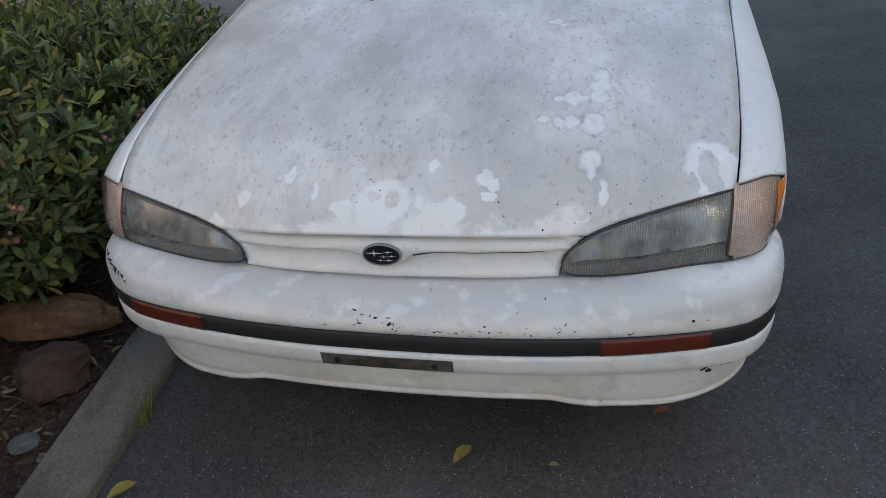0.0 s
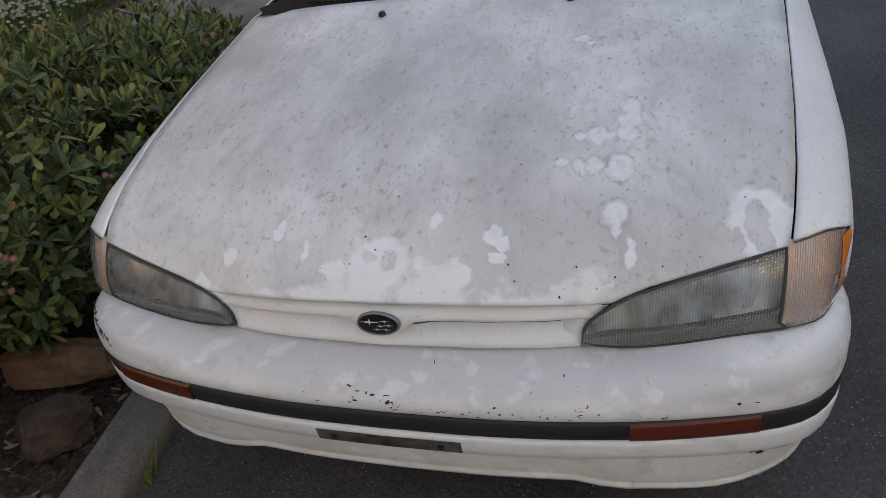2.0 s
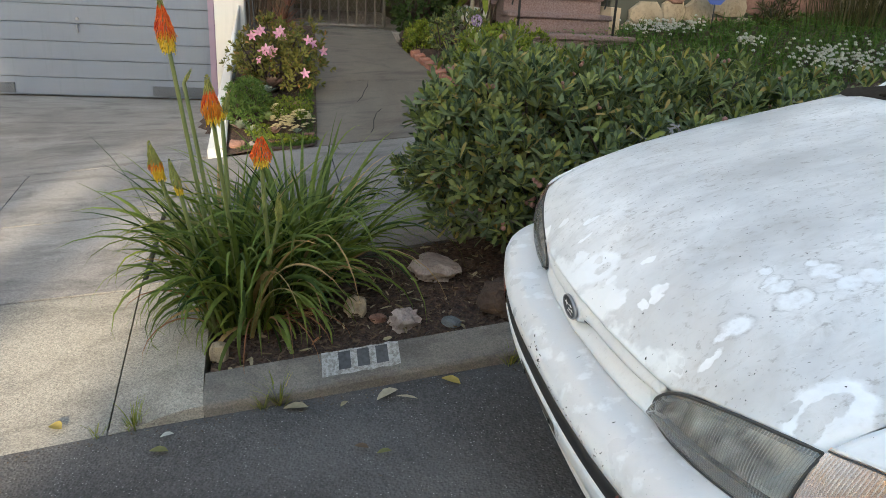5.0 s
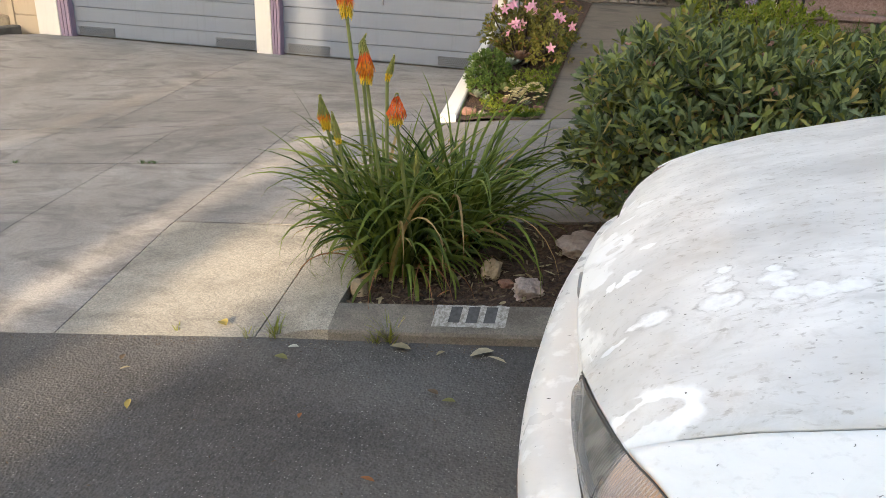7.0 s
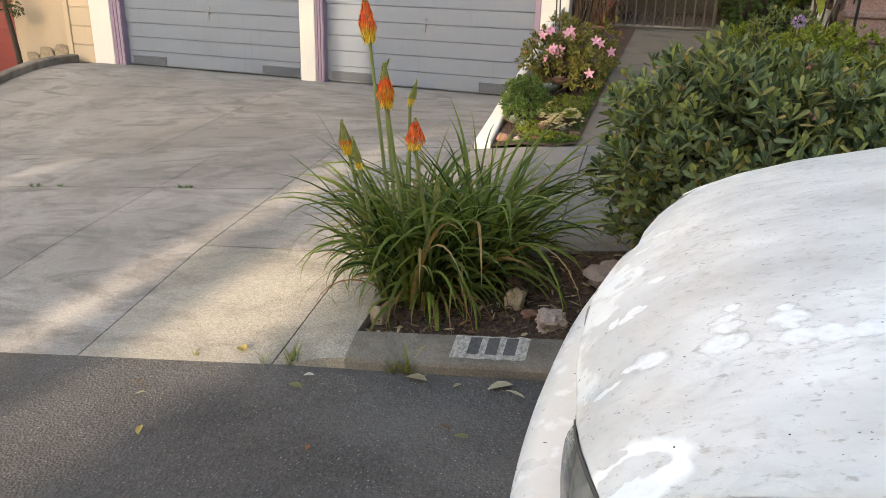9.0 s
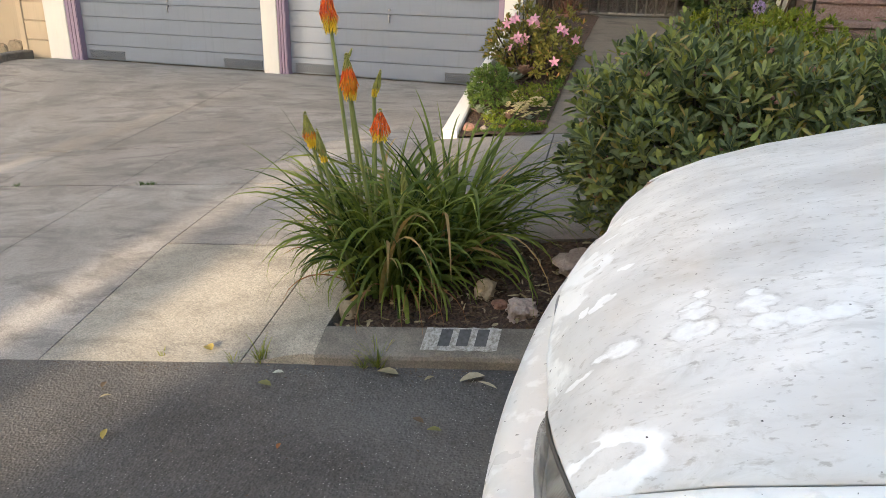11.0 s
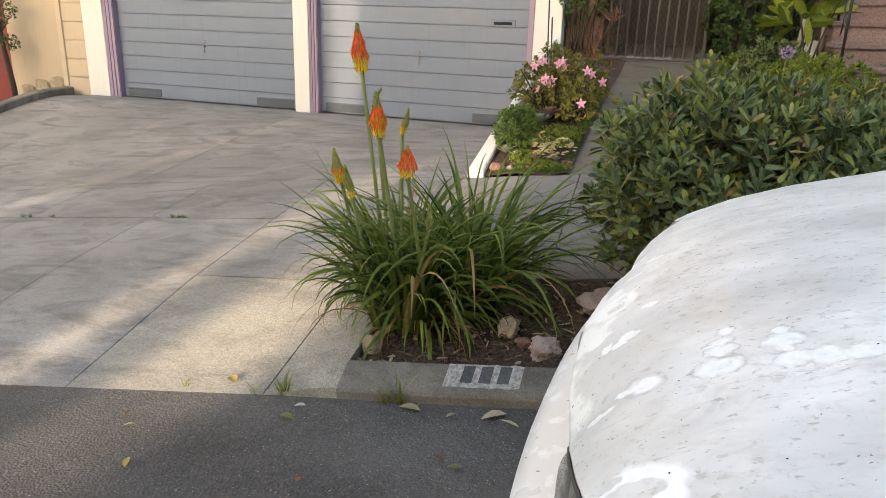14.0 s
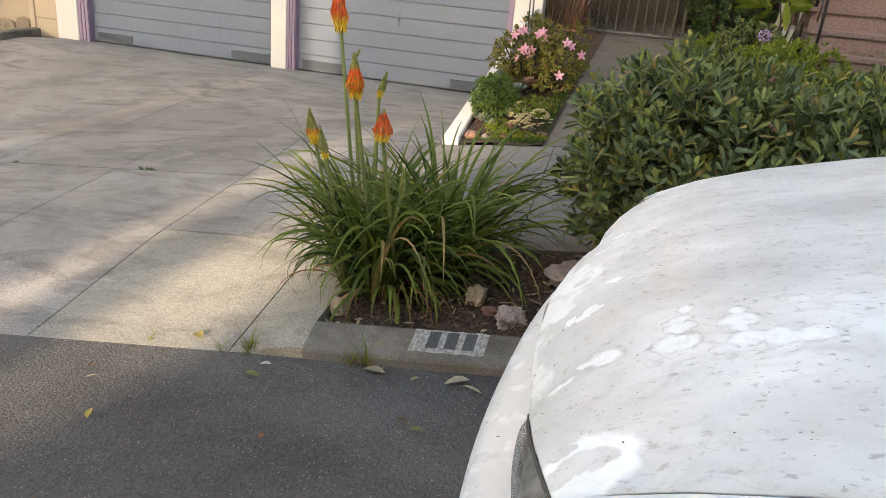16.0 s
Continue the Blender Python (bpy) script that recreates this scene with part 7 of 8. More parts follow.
def poker(parent, tip, length, radius, base, rng, shades, curve=(0, 0), droop=0.6):
    """A torch-like head of hanging tubular florets on a stout stalk. shades: (share of height from the top, material)."""
    tip, base = Vector(tip), Vector(base)
    low = tip - Vector((0, 0, length)) + Vector((0.0, curve[1], 0))
    bm = bmesh.new()
    pts = [base, base.lerp(low, 0.45) + Vector((0, -0.02 * curve[0], 0.02)), low, low.lerp(tip, 0.9)]
    tube(bm, [tuple(q) for q in pts], [0.0095, 0.0085, 0.0075, 0.004], 8)
    stalk = part("flower_stalk", bm, M_STALK, parent, "pale green flower stalk")
    P, D, Nn, L, W, ids = [], [], [], [], [], []
    count = int(2100 * length)
    mats = [m for _, m in shades]
    for i in range(count):
        t = (i + 0.5) / count                      # 0 at the top
        r = radius * (0.02 + 0.98 * min(t / 0.60, 1) ** 0.85) * (1 - 0.50 * smooth01((t - 0.55) / 0.45))
        an = i * 2.39996
        hdir = np.array((math.cos(an), math.sin(an), 0))
        c = np.array(tip.lerp(low, t))
        d = hdir * (0.34 + 0.16 * min(t / 0.5, 1)) + rng.normal(0, 0.10, 3) + np.array((0, 0, 0.8 - 1.7 * smooth01(t / 0.10) * (0.8 + 0.25 * droop)))
        P.append(c + hdir * r * 0.66 + np.array((0, 0, length * 0.03)))
        D.append(d)
        Nn.append(np.array((0, 0, 1.0)) + hdir * 0.5)
        L.append((0.22 + 0.78 * min(t / 0.5, 1)) * min(radius, length * 0.27) * rng.uniform(0.62, 0.92))
        W.append(0.0046)
        k = 0
        for j, (lim, _) in enumerate(shades):
            if t + rng.normal(0, 0.025) > lim:
                k = j
        ids.append(k)
    v, f = leaf_arrays(P, D, Nn, np.array(L), np.array(W), np.full(len(P), 0.12), fold=1.1, ts=[0, 0.3, 0.7, 1], ws=[0.55, 0.8, 1.0, 0.75])
    raw("flower_head", v.tolist(), f.tolist(), mats, stalk, "torch of tubular florets, red above yellow", True, np.repeat(ids, 6))


def build_pokers():
    rng = np.random.default_rng(21)
    plant = thing("torch_lily", "clump of arching strap leaves with red and yellow torch flowers", "plant")
    sets = []
    for c, n, ln, lean, droop in (((-1.19, -1.02, 0.02), 160, (0.50, 0.82), (0.05, 0.55), (0.8, 3.0)), ((-1.42, -0.78, 0.05), 185, (0.58, 0.98), (0.05, 0.55), (0.8, 2.8)), ((-1.30, -0.95, 0.03), 150, (0.5, 0.78), (0.3, 0.9), (1.6, 3.8)), ((-1.24, -0.98, 0.02), 90, (0.30, 0.52), (0.5, 1.2), (1.8, 3.4)), ((-1.28, -1.08, 0.02), 90, (0.55, 0.85), (0.05, 0.45), (0.5, 2.0)), ((-1.36, -0.86, 0.03), 110, (0.42, 0.70), (0.05, 0.5), (0.8, 2.4))):
        sets.append(blades(rng, n, c, 0.11, ln, (0.014, 0.029), lean, droop, 11, 0.8))
    V, F, o = [], [], 0
    for v, f in sets:
        # only a few blades hang out over the kerb
        w = v.reshape(-1, 36, 3)
        low = ((w[:, :, 0] > -0.88) & (w[:, :, 2] < 0.16)).any(1)
        front = ((w[:, 5:, 0] > -1.02) & (w[:, 5:, 2] < 0.30) & (w[:, 5:, 1] > -1.08)).any(1)
        keep = (~low | (rng.random(len(w)) < 0.10)) & (~front | (rng.random(len(w)) < 0.55))
        v, f = w[keep].reshape(-1, 3), f[: int(keep.sum()) * 22]
        V.append(v)
        F.append(f + o)
        o += len(v)
    leaf_object("leaves", np.vstack(V), np.vstack(F), M_BLADE, plant, "narrow arching green leaves, some browned")
    v, f = blades(rng, 40, (-1.24, -0.97, 0.03), 0.16, (0.26, 0.50), (0.005, 0.011), (0.3, 1.2), (1.6, 3.8), 9, 0.9)
    leaf_object("dry_leaves", v, f, M_DRYBLADE, plant, "withered tan and brown strap leaves")
    b = (-1.20, -1.06, 0.02)
    red = [(0.0, M_BUDGREEN), (0.16, M_RED), (0.62, M_ORANGE), (0.72, M_YELLOW)]
    poker(plant, (-1.22, -1.262, 1.265), 0.170, 0.034, b, rng, red, (1, 0.02))
    poker(plant, (-1.02, -1.085, 1.025), 0.145, 0.036, (-1.18, -1.00, 0.02), rng, [(0.0, M_BUDGREEN), (0.30, M_RED), (0.52, M_ORANGE), (0.84, M_YELLOW)], (0.5, 0.012), 1.2)
    poker(plant, (-0.90, -0.905, 0.858), 0.100, 0.042, (-1.16, -0.90, 0.02), rng, [(0.0, M_BUDGREEN), (0.10, M_RED), (0.70, M_ORANGE), (0.80, M_YELLOW)], (0, 0))
    poker(plant, (-1.10, -1.31, 0.78), 0.125, 0.028, (-1.13, -1.14, 0.02), rng, [(0.0, M_BUDGREEN), (0.55, M_ORANGE), (0.70, M_YELLOW)], (0, 0.03), 1.3)
    poker(plant, (-1.05, -1.235, 0.73), 0.12, 0.017, (-1.12, -1.12, 0.02), rng, [(0.0, M_BUDGREEN), (0.8, M_YELLOW)], (0, 0.03))
    poker(plant, (-1.25, -1.045, 0.945), 0.10, 0.015, (-1.18, -1.04, 0.02), rng, [(0.0, M_BUDGREEN), (0.7, M_YELLOW)], (0, -0.03))
    poker(plant, (-1.02, -0.86, 0.62), 0.10, 0.014, (-1.08, -0.98, 0.02), rng, [(0.0, M_BUDGREEN)], (0, 0.0))
    poker(plant, (-1.28, -1.18, 1.02), 0.05, 0.007, (-1.16, -1.06, 0.02), rng, [(0.0, M_BUDGREEN)], (0, -0.03))


def build_grass():
    rng = np.random.default_rng(33)
    def tuft(at, n, ln, wid, mat, label):
        v, f = blades(rng, n, at, 0.02, ln, wid, (0.05, 0.8), (0.3, 1.2), 4)
        ob = leaf_object("grass_tuft", v, f, mat)
        tagged(ob, label, "grass", "tufts at the kerb")
    for x, y, n, l in ((-0.795, 0.0, 26, 0.08), (-0.74, -0.86, 46, 0.10), (-0.72, -1.36, 34, 0.09), (-0.70, -1.48, 10, 0.05), (-0.71, -1.83, 8, 0.04), (-0.73, -0.92, 18, 0.07)):
        tuft(tuple(put(x, y, 0.0)), n, (l * 0.5, l * 1.5), (0.004, 0.007), M_WEED, "small yellow-green weed tuft growing in the gutter")
    for x, y in ((-2.575, -3.40), (-2.575, -3.35), (-2.575, -3.30), (-2.575, -4.86), (-2.575, -4.78), (-2.575, -4.55)):
        tuft(tuple(put(x, y, pave(x, y))), 34, (0.015, 0.035), (0.002, 0.004), M_GRASS, "dry weed in a driveway joint")
    # lawn
    V, F, o = [], [], 0
    pts = []
    for i in range(3600):
        x, y = rng.uniform(-5.7, -3.62), rng.uniform(1.15, 6.1)
        if y < 2.15 and x < -5.0:
            continue
        pts.append((x, y))
    for x, y in pts:
        v, f = blades(rng, 3, tuple(put(x, y, yard(x, y))), 0.03, (0.06, 0.18), (0.006, 0.012), (0.1, 0.9), (0.3, 1.6), 4)
        V.append(v)
        F.append(f + o)
        o += len(v)
    tagged(leaf_object("lawn_grass", np.vstack(V), np.vstack(F), M_GRASS), "overgrown green lawn grass", "grass", kind="stuff")
    # groundcover clover-like leaves between the blades
    P = np.array([tuple(put(x, y, yard(x, y) + rng.uniform(0.02, 0.10))) for x, y in ((rng.uniform(-5.6, -3.55), rng.uniform(1.1, 5.8)) for _ in range(5200))])
    an = rng.uniform(0, 6.28, len(P))
    D = np.stack([np.cos(an), np.sin(an), rng.uniform(0, 0.7, len(P))], 1)
    v, f = leaf_arrays(P, D, np.tile((0, 0, 1.0), (len(P), 1)) + rng.normal(0, 0.2, P.shape), rng.uniform(0.03, 0.06, len(P)), rng.uniform(0.015, 0.03, len(P)), 0.2)
    tagged(leaf_object("groundcover", v, f, M_GRASS), "low green groundcover leaves in the lawn", "groundcover", kind="stuff")
    # moss edging of the succulent bed
    V, F, o = [], [], 0
    for i in range(1300):
        if i < 960:
            x = rng.uniform(-6.3, -3.52)
            y = -0.76 - 0.10 * smooth01((-x - 5.0) / 2.0) - abs(rng.normal(0, 0.055)) + 0.015
        else:
            x, y = -3.53 - abs(rng.normal(0, 0.03)), rng.uniform(-1.25, -0.78)
        v, f = blades(rng, 4, tuple(put(x, y, yard(x, y))), 0.02, (0.02, 0.045), (0.004, 0.007), (0.1, 0.9), (0.3, 1.2), 3)
        V.append(v)
        F.append(f + o)
        o += len(v)
    tagged(leaf_object("moss_edging", np.vstack(V), np.vstack(F), M_GRASS), "green mossy edging along the path", "groundcover", kind="stuff")
    # white alyssum
    for cx, cy, sx, sy, n in ((-4.05, 3.55, 0.36, 0.42, 190), (-3.8, 4.5, 0.2, 0.6, 150), (-5.3, 2.62, 0.16, 0.32, 110), (-4.7, 3.1, 0.12, 0.15, 40), (-4.1, 5.2, 0.3, 0.4, 90)):
        P, D, Nn = [], [], []
        for i in range(n):
            x, y = rng.normal(cx, sx * 0.55), rng.normal(cy, sy * 0.55)
            x = min(x, -3.58)
            c = np.array(put(x, y, yard(x, y) + rng.uniform(0.07, 0.15)))
            for k in range(12):
                an, el = k * 2.4, 1.45 * (1 - k / 12)
                d = np.array((math.cos(an) * math.cos(el), math.sin(an) * math.cos(el), math.sin(el)))
                P.append(c + d * 0.008)
                D.append(d + np.array((-d[1], d[0], 0.1)) * 0.8)
                Nn.append(d)
        v, f = leaf_arrays(P, D, Nn, 0.012, 0.011, 0.3, ts=[0, 0.5, 1], ws=[0.5, 1, 0.5])
        tagged(leaf_object("white_alyssum", v, f, M_PETAL_WHITE), "patch of tiny white flower heads in the lawn", "flowers", "alyssum patches", "stuff")
    # dark ornamental grass by the house
    v, f = blades(rng, 420, tuple(put(-5.35, 4.6, yard(-5.35, 4.6))), 0.55, (0.5, 1.1), (0.005, 0.011), (0.0, 0.5), (0.2, 1.2), 6)
    ob = thing("ornamental_grass", "tall dark brownish ornamental grass against the house", "grass")
    leaf_object("blades", v, f, M_DRYGRASS, ob)
    v, f = blades(rng, 300, tuple(put(-5.3, 5.6, yard(-5.3, 5.6))), 0.45, (0.5, 1.0), (0.005, 0.011), (0.0, 0.5), (0.2, 1.2), 6)
    ob = thing("ornamental_grass", "dark arching grass clump at the corner of the lawn", "grass")
    leaf_object("blades", v, f, M_DRYGRASS, ob)
    shrub("red_leaf_plant", "low dark red-leaved plant against the stone base", (-5.5, 3.75, 1.22), (0.22, 0.22, 0.20), (-5.5, 3.75, 0.95), 60, (5, 8), 0.09, 0.02, M_DRYGRASS, 51, 8)
    # lilac flower head
    c = np.array((-5.05, 0.62, 1.09))
    P = [c + unit(rng.normal(0, 1, 3)) * 0.035 for _ in range(120)]
    D = [unit(p - c) + rng.normal(0, 0.3, 3) for p in P]
    v, f = leaf_arrays(P, D, rng.normal(0, 1, (120, 3)), 0.022, 0.012, 0.2, ts=[0, 0.5, 1], ws=[0.3, 1, 0.2])
    ob = thing("lilac_flower", "round lilac flower head on a thin stalk", "flower")
    leaf_object("petals", v, f, M_PETAL_LILAC, ob)
    bm = bmesh.new()
    tube(bm, [(-5.1, 0.62, 0.6), (-5.05, 0.62, 1.07)], 0.006, 5)
    part("stalk", bm, M_STALK, ob)


def rosette(at, radius, n, mat, label, flat=0.9, wide=0.42):
    P, D, Nn, L = [], [], [], []
    for i in range(n):
        t = i / n
        an = i * 2.39996
        el = 0.25 + (1 - flat) + 1.0 * (1 - t) ** 2
        h = np.array((math.cos(an), math.sin(an), 0))
        P.append(np.array(at) + h * radius * 0.08 + np.array((0, 0, 0.01 + 0.02 * (1 - t))))
        D.append(h * math.cos(el) + np.array((0, 0, math.sin(el))))
        Nn.append(np.array((0, 0, 1.0)) * math.cos(el) - h * math.sin(el))
        L.append(radius * (0.45 + 0.55 * t))
    v, f = leaf_arrays(P, D, Nn, np.array(L), np.array(L) * wide, np.full(n, -0.12), fold=0.5, ws=[0.35, 0.7, 1.0, 0.85, 0.15])
    ob = leaf_object("succulent", v, f, mat)
    tagged(ob, label, "succulent", "succulents in the bed")


def build_succulents():
    rng = np.random.default_rng(44)
    def at(x, y, up=0.0):
        return tuple(put(x, y, yard(x, y) + 0.02 + up))
    shrub("dark_succulent_bush", "compact feathery green succulent bush", tuple(Vector(at(-4.0, -1.22)) + Vector((0, 0, 0.13))), (0.26, 0.17, 0.19), at(-4.0, -1.22), 460, (6, 9), 0.034, 0.012, M_SUCC_BUSH, 61, 10, lump=0.15)
    for x, y, r, n, m, lab, up in ((-3.85, -1.06, 0.095, 14, M_SUCC, "plump lime green rosette succulent", 0.05), (-3.85, -1.27, 0.10, 22, M_SUCC_GREY, "silvery spiky rosette succulent in bed", 0.0), (-3.76, -1.17, 0.08, 18, M_SUCC_GREY, "small silvery rosette succulent in the bed", 0), (-4.35, -1.12, 0.12, 24, M_SUCC_GREY, "large grey-green rosette succulent in bed", 0.06),
                                   (-4.50, -1.06, 0.14, 24, M_SUCC_PINK, "large dusky pink rosette succulent", 0.06), (-4.2, -0.88, 0.07, 20, M_SUCC_PINK, "dusky pink rosette succulent plant", 0.0), (-3.70, -0.86, 0.045, 16, M_SUCC_GREY, "small dark rosette succulent in bed", 0), (-3.72, -1.02, 0.07, 18, M_SUCC_PINK, "reddish fleshy rosette succulent plant", 0.0)):
        rosette(at(x, y, up), r, n, m, lab)
    # potted bromeliad by the fence
    pot = thing("potted_bromeliad", "red-brown spiky bromeliad in a terracotta pot", "plant")
    bm = bmesh.new()
    ring = [[(-6.9 + r * math.cos(a), -1.17 + r * math.sin(a), z) for a in [2 * math.pi * k / 20 for k in range(20)]] for r, z in ((0.07, 0.52), (0.095, 0.84), (0.11, 0.845), (0.112, 0.885), (0.10, 0.885), (0.09, 0.85), (0.02, 0.85))]
    grid(bm, ring, wrap=True)
    bmesh.ops.recalc_face_normals(bm, faces=bm.faces)
    part("pot", bm, M_TERRACOTTA, pot, "brown terracotta pot")
    for cx, cy, cz, count, ln in ((-6.9, -1.17, 0.86, 46, 0.34), (-6.92, -1.0, 1.28, 30, 0.22), (-6.9, -1.1, 1.08, 30, 0.24)):
        v, f = blades(rng, count, (cx, cy, cz), 0.03, (ln * 0.6, ln), (0.012, 0.022), (0.15, 1.2), (0.4, 1.6), 6)
        leaf_object("leaf_rosette", v, f, M_BROMELIAD, pot)
    bm = bmesh.new()
    tube(bm, [(-6.9, -1.17, 0.8), (-6.9, -1.1, 1.08), (-6.92, -1.0, 1.28)], [0.02, 0.015, 0.012], 6)
    part("stem", bm, M_BARK, pot)
    # clustered pale rosettes
    for cx, cy, n, rad in ((-3.84, -0.83, 60, 0.095), (-3.74, -0.93, 40, 0.070), (-3.98, -1.0, 30, 0.058), (-3.77, -1.01, 14, 0.035)):
        P, D, Nn, L = [], [], [], []
        for k in range(n):
            a = rng.uniform(0, 6.28)
            q = math.sqrt(rng.uniform(0, 1)) * rad
            c = np.array(at(cx + q * math.cos(a), cy + q * math.sin(a), 0.03 + 0.09 * (1 - (q / rad) ** 2)))
            for i in range(12):
                an = i * 2.39996
                el = 0.2 + 1.1 * (1 - i / 12) ** 2
                h = np.array((math.cos(an), math.sin(an), 0))
                P.append(c)
                D.append(h * math.cos(el) + np.array((0, 0, math.sin(el))))
                Nn.append(np.array((0, 0, 1.0)) * math.cos(el) - h * math.sin(el))
                L.append(0.024 * (0.5 + 0.5 * i / 12))
        v, f = leaf_arrays(P, D, Nn, np.array(L), np.array(L) * 0.5, np.full(len(P), -0.1), fold=0.5)
        tagged(leaf_object("succulent", v, f, M_SUCC_PALE), "cushion of pale yellow-pink rosettes", "succulent", "succulents in the bed", "stuff")
    shrub("stonecrop", "low yellow-green stonecrop mat", tuple(Vector(at(-4.15, -0.97)) + Vector((0, 0, 0.03))), (0.30, 0.16, 0.08), at(-4.15, -0.97), 320, (6, 8), 0.022, 0.009, M_LEAF_YELLOW, 66, 4)
    for x, y, rx, ry, seed in ((-3.60, -0.93, 0.05, 0.20, 67), (-4.25, -0.82, 0.50, 0.07, 68), (-3.80, -1.12, 0.16, 0.10, 69)):
        shrub("stonecrop", "thin yellow-green mat spreading between the edging stones", tuple(Vector(at(x, y)) + Vector((0, 0, 0.01))), (rx, ry, 0.035), at(x, y), 170, (6, 8), 0.022, 0.009, M_LEAF_YELLOW, seed, 4)
    for i, (x, y, r) in enumerate(((-3.61, -1.275, 0.066), (-3.60, -1.175, 0.040), (-3.635, -1.06, 0.056), (-3.665, -0.965, 0.038), (-3.645, -0.86, 0.046), (-3.69, -0.775, 0.040), (-4.3, -0.85, 0.05))):
        rock("edging_stone", at(x, y, -0.016), (r * 0.8, r, r * 0.75), (M_STONE_RED, M_STONE_PALE, M_STONE_RED)[i % 3], 70 + i, None, "reddish rounded edging stone", "stone", "stones round the bed", 0.35)


def build_bed():
    def at(x, y, up=0.0):
        u = kerb_x(y) - x
        return tuple(put(x, y, 0.078 + 0.06 * (u - 0.135) + up))
    rock("rock", at(-1.47, -0.19, 0.020), (0.115, 0.125, 0.048), M_STONE_PALE, 2, None, "pale pinkish jagged rock on the mulch", "rock", "rocks in the bed", 0.42)
    rock("rock", at(-1.06, -0.37, 0.015), (0.07, 0.06, 0.05), M_STONE_PALE, 4, None, "small pale knobbly rock on the mulch", "rock", "rocks in the bed", 0.4)
    rock("rock", at(-1.22, -0.56, 0.01), (0.05, 0.065, 0.05), M_STONE_TAN, 6, None, "yellowish rock half in the leaves", "rock", "rocks in the bed", 0.35)
    rock("rock", at(-1.08, 0.045, 0.045), (0.085, 0.115, 0.085), M_STONE_BROWN, 7, None, "blocky brown rock beside the kerb", "rock", "rocks in the bed")
    rock("rock", at(-1.20, 0.25, 0.075), (0.08, 0.21, 0.070), M_STONE_RUST, 11, None, "long rust-brown rock under the shrub", "rock", "rocks in the bed")
    rock("rock", at(-1.02, -0.185, 0.005), (0.035, 0.045, 0.02), M_STONE_GREY, 9, None, "smooth grey pebble on the mulch", "rock", "rocks in the bed", 0.08)
    rock("rock", at(-1.12, -0.47, 0.005), (0.03, 0.035, 0.02), M_STONE_RED, 10, None, "small red stone on the mulch", "rock", "rocks in the bed")
    rock("rock", tuple(put(-1.00, -1.09, 0.10)), (0.032, 0.04, 0.05), M_STONE_TAN, 12, None, "cream stone at the corner of the bed", "rock", "rocks in the bed", 0.12)
    rock("rock", at(-1.35, -0.60, 0.01), (0.06, 0.05, 0.04), M_STONE_BROWN, 14, None, "brown rock near the strap leaves", "rock", "rocks in the bed")
    rng = np.random.default_rng(77)
    def litter(name, n, ln, wd, mat, label):
        P, D, Nn = [], [], []
        while len(P) < n:
            y = rng.uniform(-1.08, 3.0)
            u = rng.uniform(0.15, 0.97)
            x = kerb_x(y) - u
            P.append(at(x, y, rng.uniform(0.0, 0.018)))
            a = rng.uniform(0, 6.28)
            D.append((math.cos(a), math.sin(a), rng.normal(0, 0.25)))
            Nn.append((rng.normal(0, 0.4), rng.normal(0, 0.4), 1))
        v, f = leaf_arrays(P, D, Nn, rng.uniform(*ln, n), rng.uniform(*wd, n), rng.normal(0, 0.15, n), ts=[0, 0.3, 0.7, 1], ws=[0.5, 1, 0.9, 0.3])
        tagged(leaf_object(name, v, f, mat), label, "litter", kind="stuff")
    P = [tuple(put(x, y, pave(x, y) + 0.004)) for x, y in ((rng.uniform(-3.52, -3.22) - 0.06 * y, y) for y in rng.uniform(1.2, 6.0, 420))]
    an = rng.uniform(0, 6.28, len(P))
    v, f = leaf_arrays(P, np.stack([np.cos(an), np.sin(an), 0 * an], 1), np.tile((0, 0, 1.0), (len(P), 1)), rng.uniform(0.02, 0.06, len(P)), rng.uniform(0.01, 0.02, len(P)), 0.1, ts=[0, 0.3, 0.7, 1], ws=[0.5, 1, 0.9, 0.3])
    tagged(leaf_object("lawn_edge_litter", v, f, M_LITTER), "brown leaf litter along the lawn's edge", "litter", kind="stuff")
    litter("bark_chips", 5200, (0.012, 0.035), (0.004, 0.010), M_LITTER, "dark bark chips over the soil")
    litter("dry_leaves", 420, (0.025, 0.06), (0.010, 0.020), M_DEADLEAF, "scattered dry brown leaves on the mulch")


def fallen_leaf(x, y, length, width, turn, material, label, curl=0.4):
    h = 0.012 + 0.03 * math.sin(math.pi * min(max((x + 0.7) / 8, 0), 1)) if x > -0.72 else pave(x, y) + 0.012
    P = [(0, 0, 0)]
    v, f = leaf_arrays([(-length / 2, 0, 0)], [(1, 0, 0.12)], [(0, 0, 1)], length, width, curl * 0.4, fold=0.5)
    ob = leaf_object("fallen_leaf", v, f, material)
    ob.matrix_world = STREET @ Matrix.Translation((x, y, h)) @ Matrix.Rotation(turn, 4, "Z")
    tagged(ob, label, "leaf", "fallen leaves on the road")


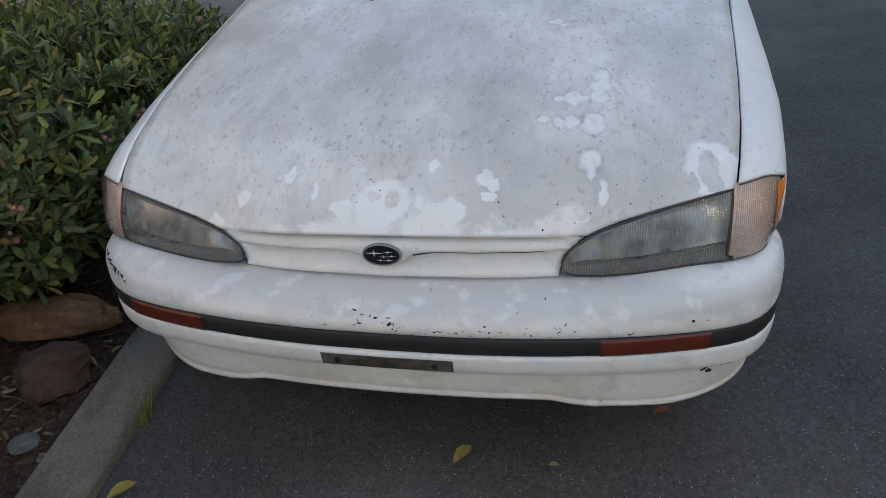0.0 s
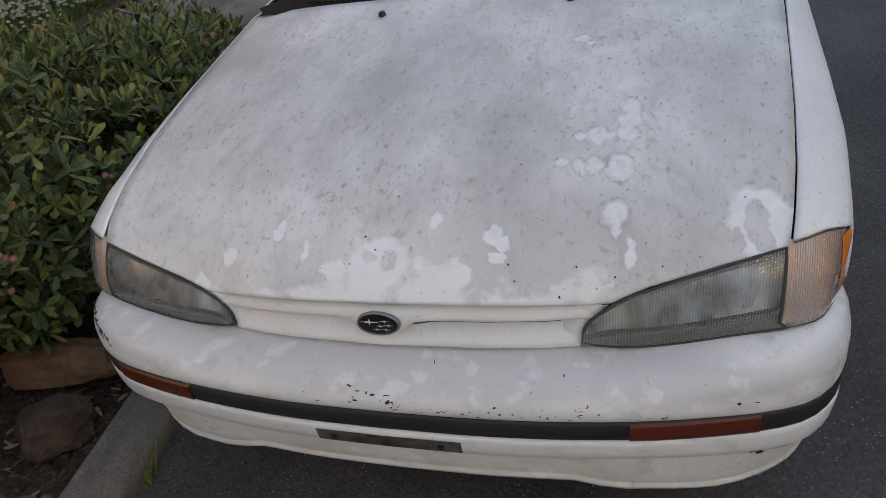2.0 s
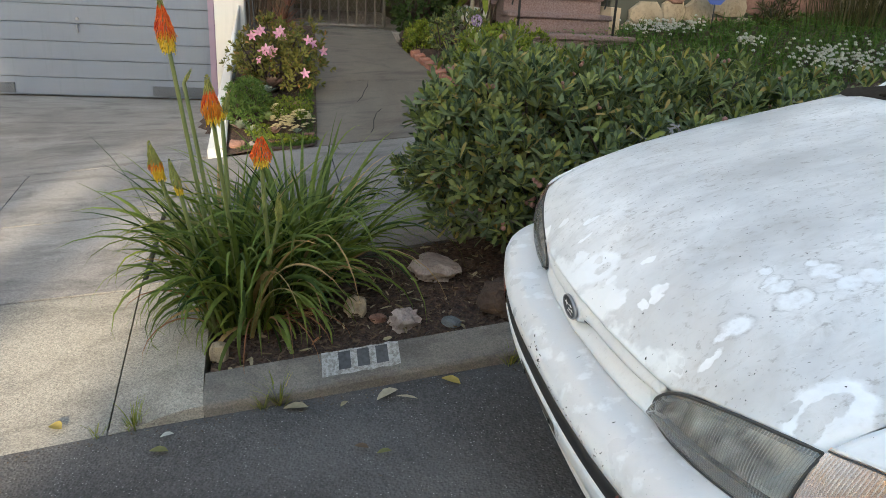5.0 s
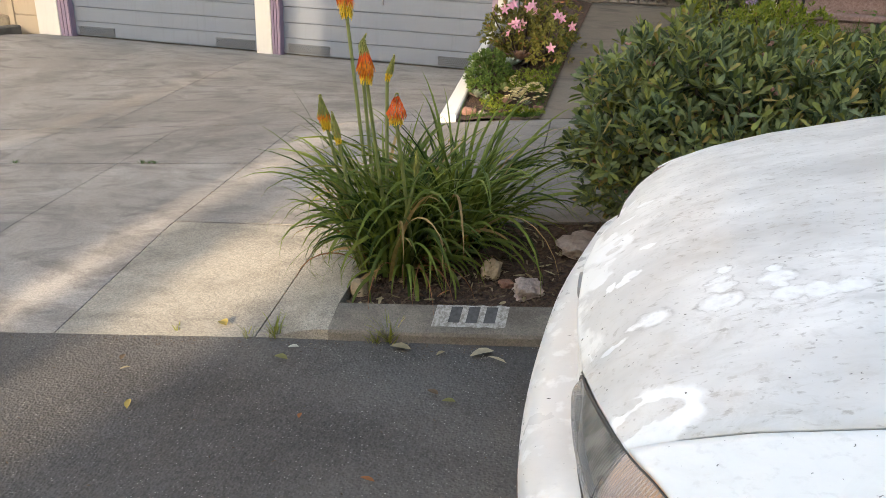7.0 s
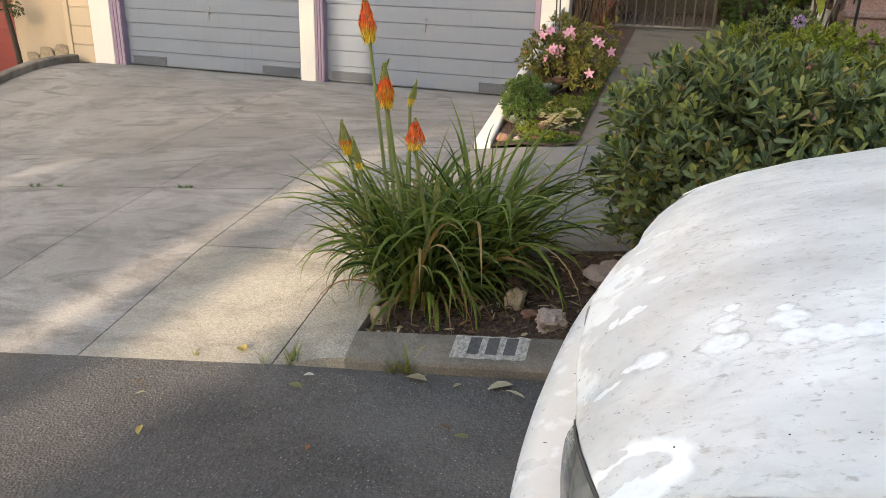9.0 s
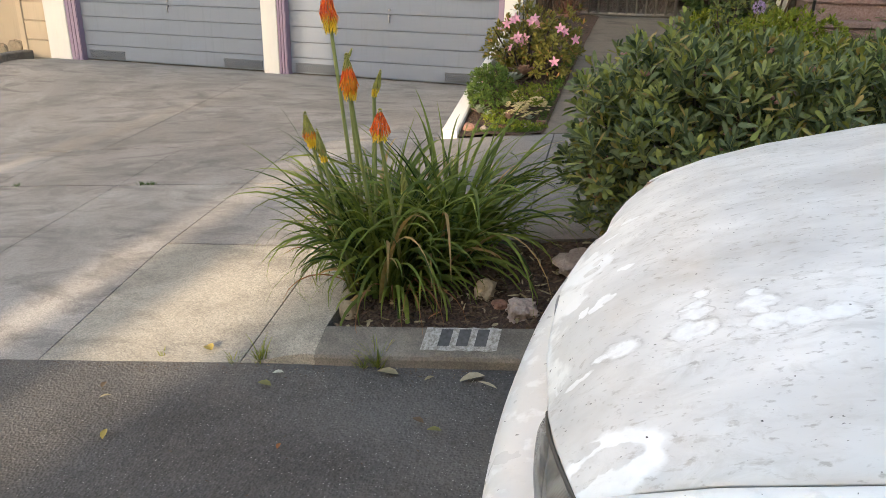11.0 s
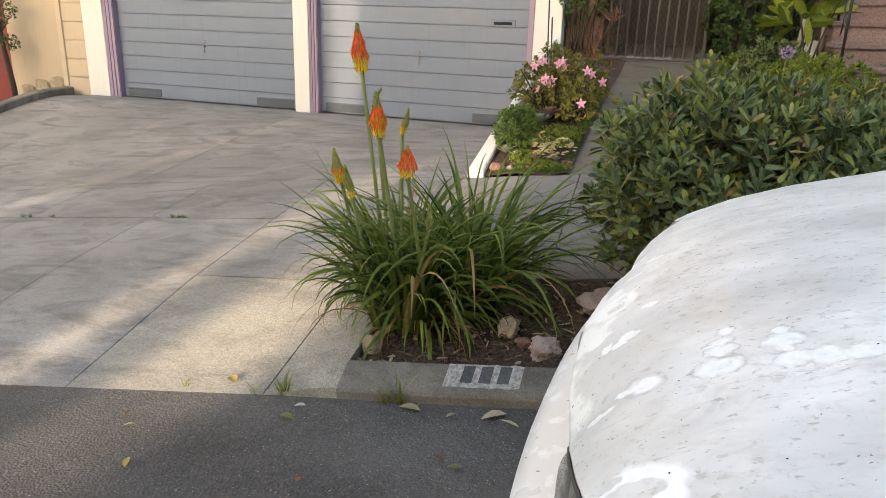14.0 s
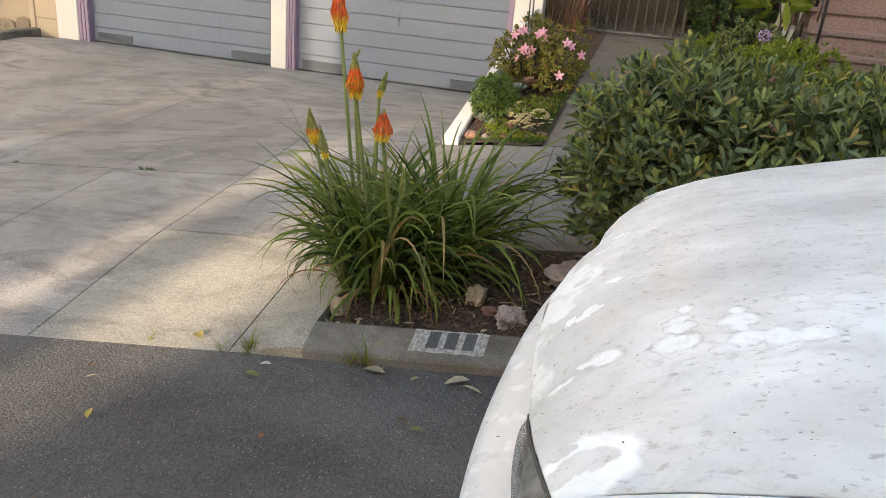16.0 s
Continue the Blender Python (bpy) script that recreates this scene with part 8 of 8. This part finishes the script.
def build_litter():
    for x, y, l, w, t, m, lab in LEAVES:
        fallen_leaf(x, y, l * 0.78, w * 0.78, t, m, lab)
    rng = np.random.default_rng(90)
    P, D, Nn = [], [], []
    for i in range(900):
        y = rng.uniform(-4, 5)
        x = kerb_x(y) + abs(rng.normal(0, 0.04)) + 0.01 if rng.random() < 0.6 else rng.uniform(-0.7, 2.5)
        P.append(tuple(put(x, y, 0.004 + 0.03 * math.sin(math.pi * min(max((x + 0.7) / 8, 0), 1)))))
        a = rng.uniform(0, 6.28)
        D.append((math.cos(a), math.sin(a), 0.05))
        Nn.append((0, 0, 1.0))
    v, f = leaf_arrays(P, D, Nn, rng.uniform(0.005, 0.016, 900), rng.uniform(0.002, 0.006, 900), 0.1, ts=[0, 0.5, 1], ws=[0.4, 1, 0.3])
    tagged(leaf_object("road_grit", v, f, M_LITTER), "tiny dry litter on the road", "litter", kind="stuff")


def build_number():
    """The stencilled kerb number, as plain bars on a white patch."""
    y0, y1 = -0.70, -0.41
    bm = bmesh.new()
    rows = []
    for y in steps(y0, y1, 8):
        j = 0.006 * math.sin(y * 90)
        rows.append([put(kerb_x(y) - u, y, 0.053 + (u - 0.018) * 0.4017 + 0.0045) for u in (0.028 + j, 0.06, 0.10, 0.131 - j)])
    grid(bm, rows)
    ob = part("kerb_stencil", bm, M_STENCIL)
    ob = tagged(ob, "worn white painted patch with three dark marks on kerb", "stencil")
    for i in range(3):
        y = y0 + 0.062 + i * 0.070
        bm = bmesh.new()
        grid(bm, [[put(kerb_x(yy) - u, yy, 0.053 + (u - 0.018) * 0.4017 + 0.0065) for u in (0.046, 0.085, 0.122)] for yy in (y, y + 0.022, y + 0.045)])
        part("mark", bm, M_STENCILDARK, ob)


build_across()
LEAVES = [
    (0.15, -0.02, 0.095, 0.045, 1.1, M_LEAF_OCHRE, "curled ochre yellow leaf on the asphalt"),
    (-0.16, -1.64, 0.075, 0.030, 0.5, M_LEAF_OCHRE, "pale yellow-green leaf on the asphalt"),
    (-0.63, -1.23, 0.055, 0.030, 1.9, M_PETAL_WHITE, "small white petal on the asphalt"),
    (-0.45, -1.90, 0.05, 0.03, 0.3, M_LITTER, "dark withered leaf on the asphalt"),
    (-0.375, -1.83, 0.05, 0.02, 2.3, M_DEADLEAF, "withered tan leaf on the asphalt"),
    (-0.546, -1.24, 0.08, 0.04, 1.4, M_LEAF_OLIVE, "olive brown leaf on the asphalt"),
    (-0.688, -0.80, 0.11, 0.05, 1.5, M_DEADLEAF, "brown leaf under the gutter weed"),
    (-0.668, -0.63, 0.05, 0.025, 2.5, M_DEADLEAF, "small tan leaf in the gutter"),
    (-0.69, -0.475, 0.12, 0.055, 2.2, M_LEAF_TAN, "large pale tan leaf in the gutter"),
    (-0.655, -0.41, 0.10, 0.02, 1.2, M_LEAF_TAN, "long narrow tan leaf in the gutter"),
    (-0.408, -0.58, 0.06, 0.03, 1.2, M_LITTER, "dark wet leaf on the asphalt"),
    (-0.364, -0.51, 0.06, 0.03, 1.7, M_LEAF_OLIVE, "olive leaf on the asphalt"),
    (-0.76, -1.63, 0.07, 0.055, 1.0, M_LEAF_OCHRE, "crumpled yellow leaf on the driveway lip"),
    (-0.20, -0.98, 0.035, 0.02, 0.2, M_LEAF_RUST, "tiny rust leaf on the asphalt"),
    (0.06, -0.63, 0.06, 0.02, 1.4, M_LEAF_RUST, "narrow rust-coloured leaf on the asphalt"),
    (0.67, 0.19, 0.06, 0.03, 0.4, M_LEAF_RUST, "small rust leaf under the bumper"),
    (-0.72, -0.24, 0.10, 0.05, 0.9, M_LEAF_OCHRE, "yellowed leaf lying against the kerb"),
    (0.39, -0.03, 0.035, 0.02, 0.2, M_DEADLEAF, "tiny tan leaf on the asphalt"),
    (-0.68, 0.22, 0.07, 0.03, 1.8, M_LEAF_RUST, "brown leaf near the kerb"),
    (2.0, 4.2, 0.06, 0.03, 1.8, M_LITTER, "dark leaf far up the road"),
    (1.97, 3.12, 0.07, 0.03, 0.8, M_LITTER, "dark curled leaf up the road"),
    (1.33, 1.08, 0.04, 0.03, 0.8, M_LITTER, "dark speck of leaf beside the car"),
]
build_shrubs()
build_pokers()
build_grass()
build_succulents()
build_bed()
build_litter()
build_number()
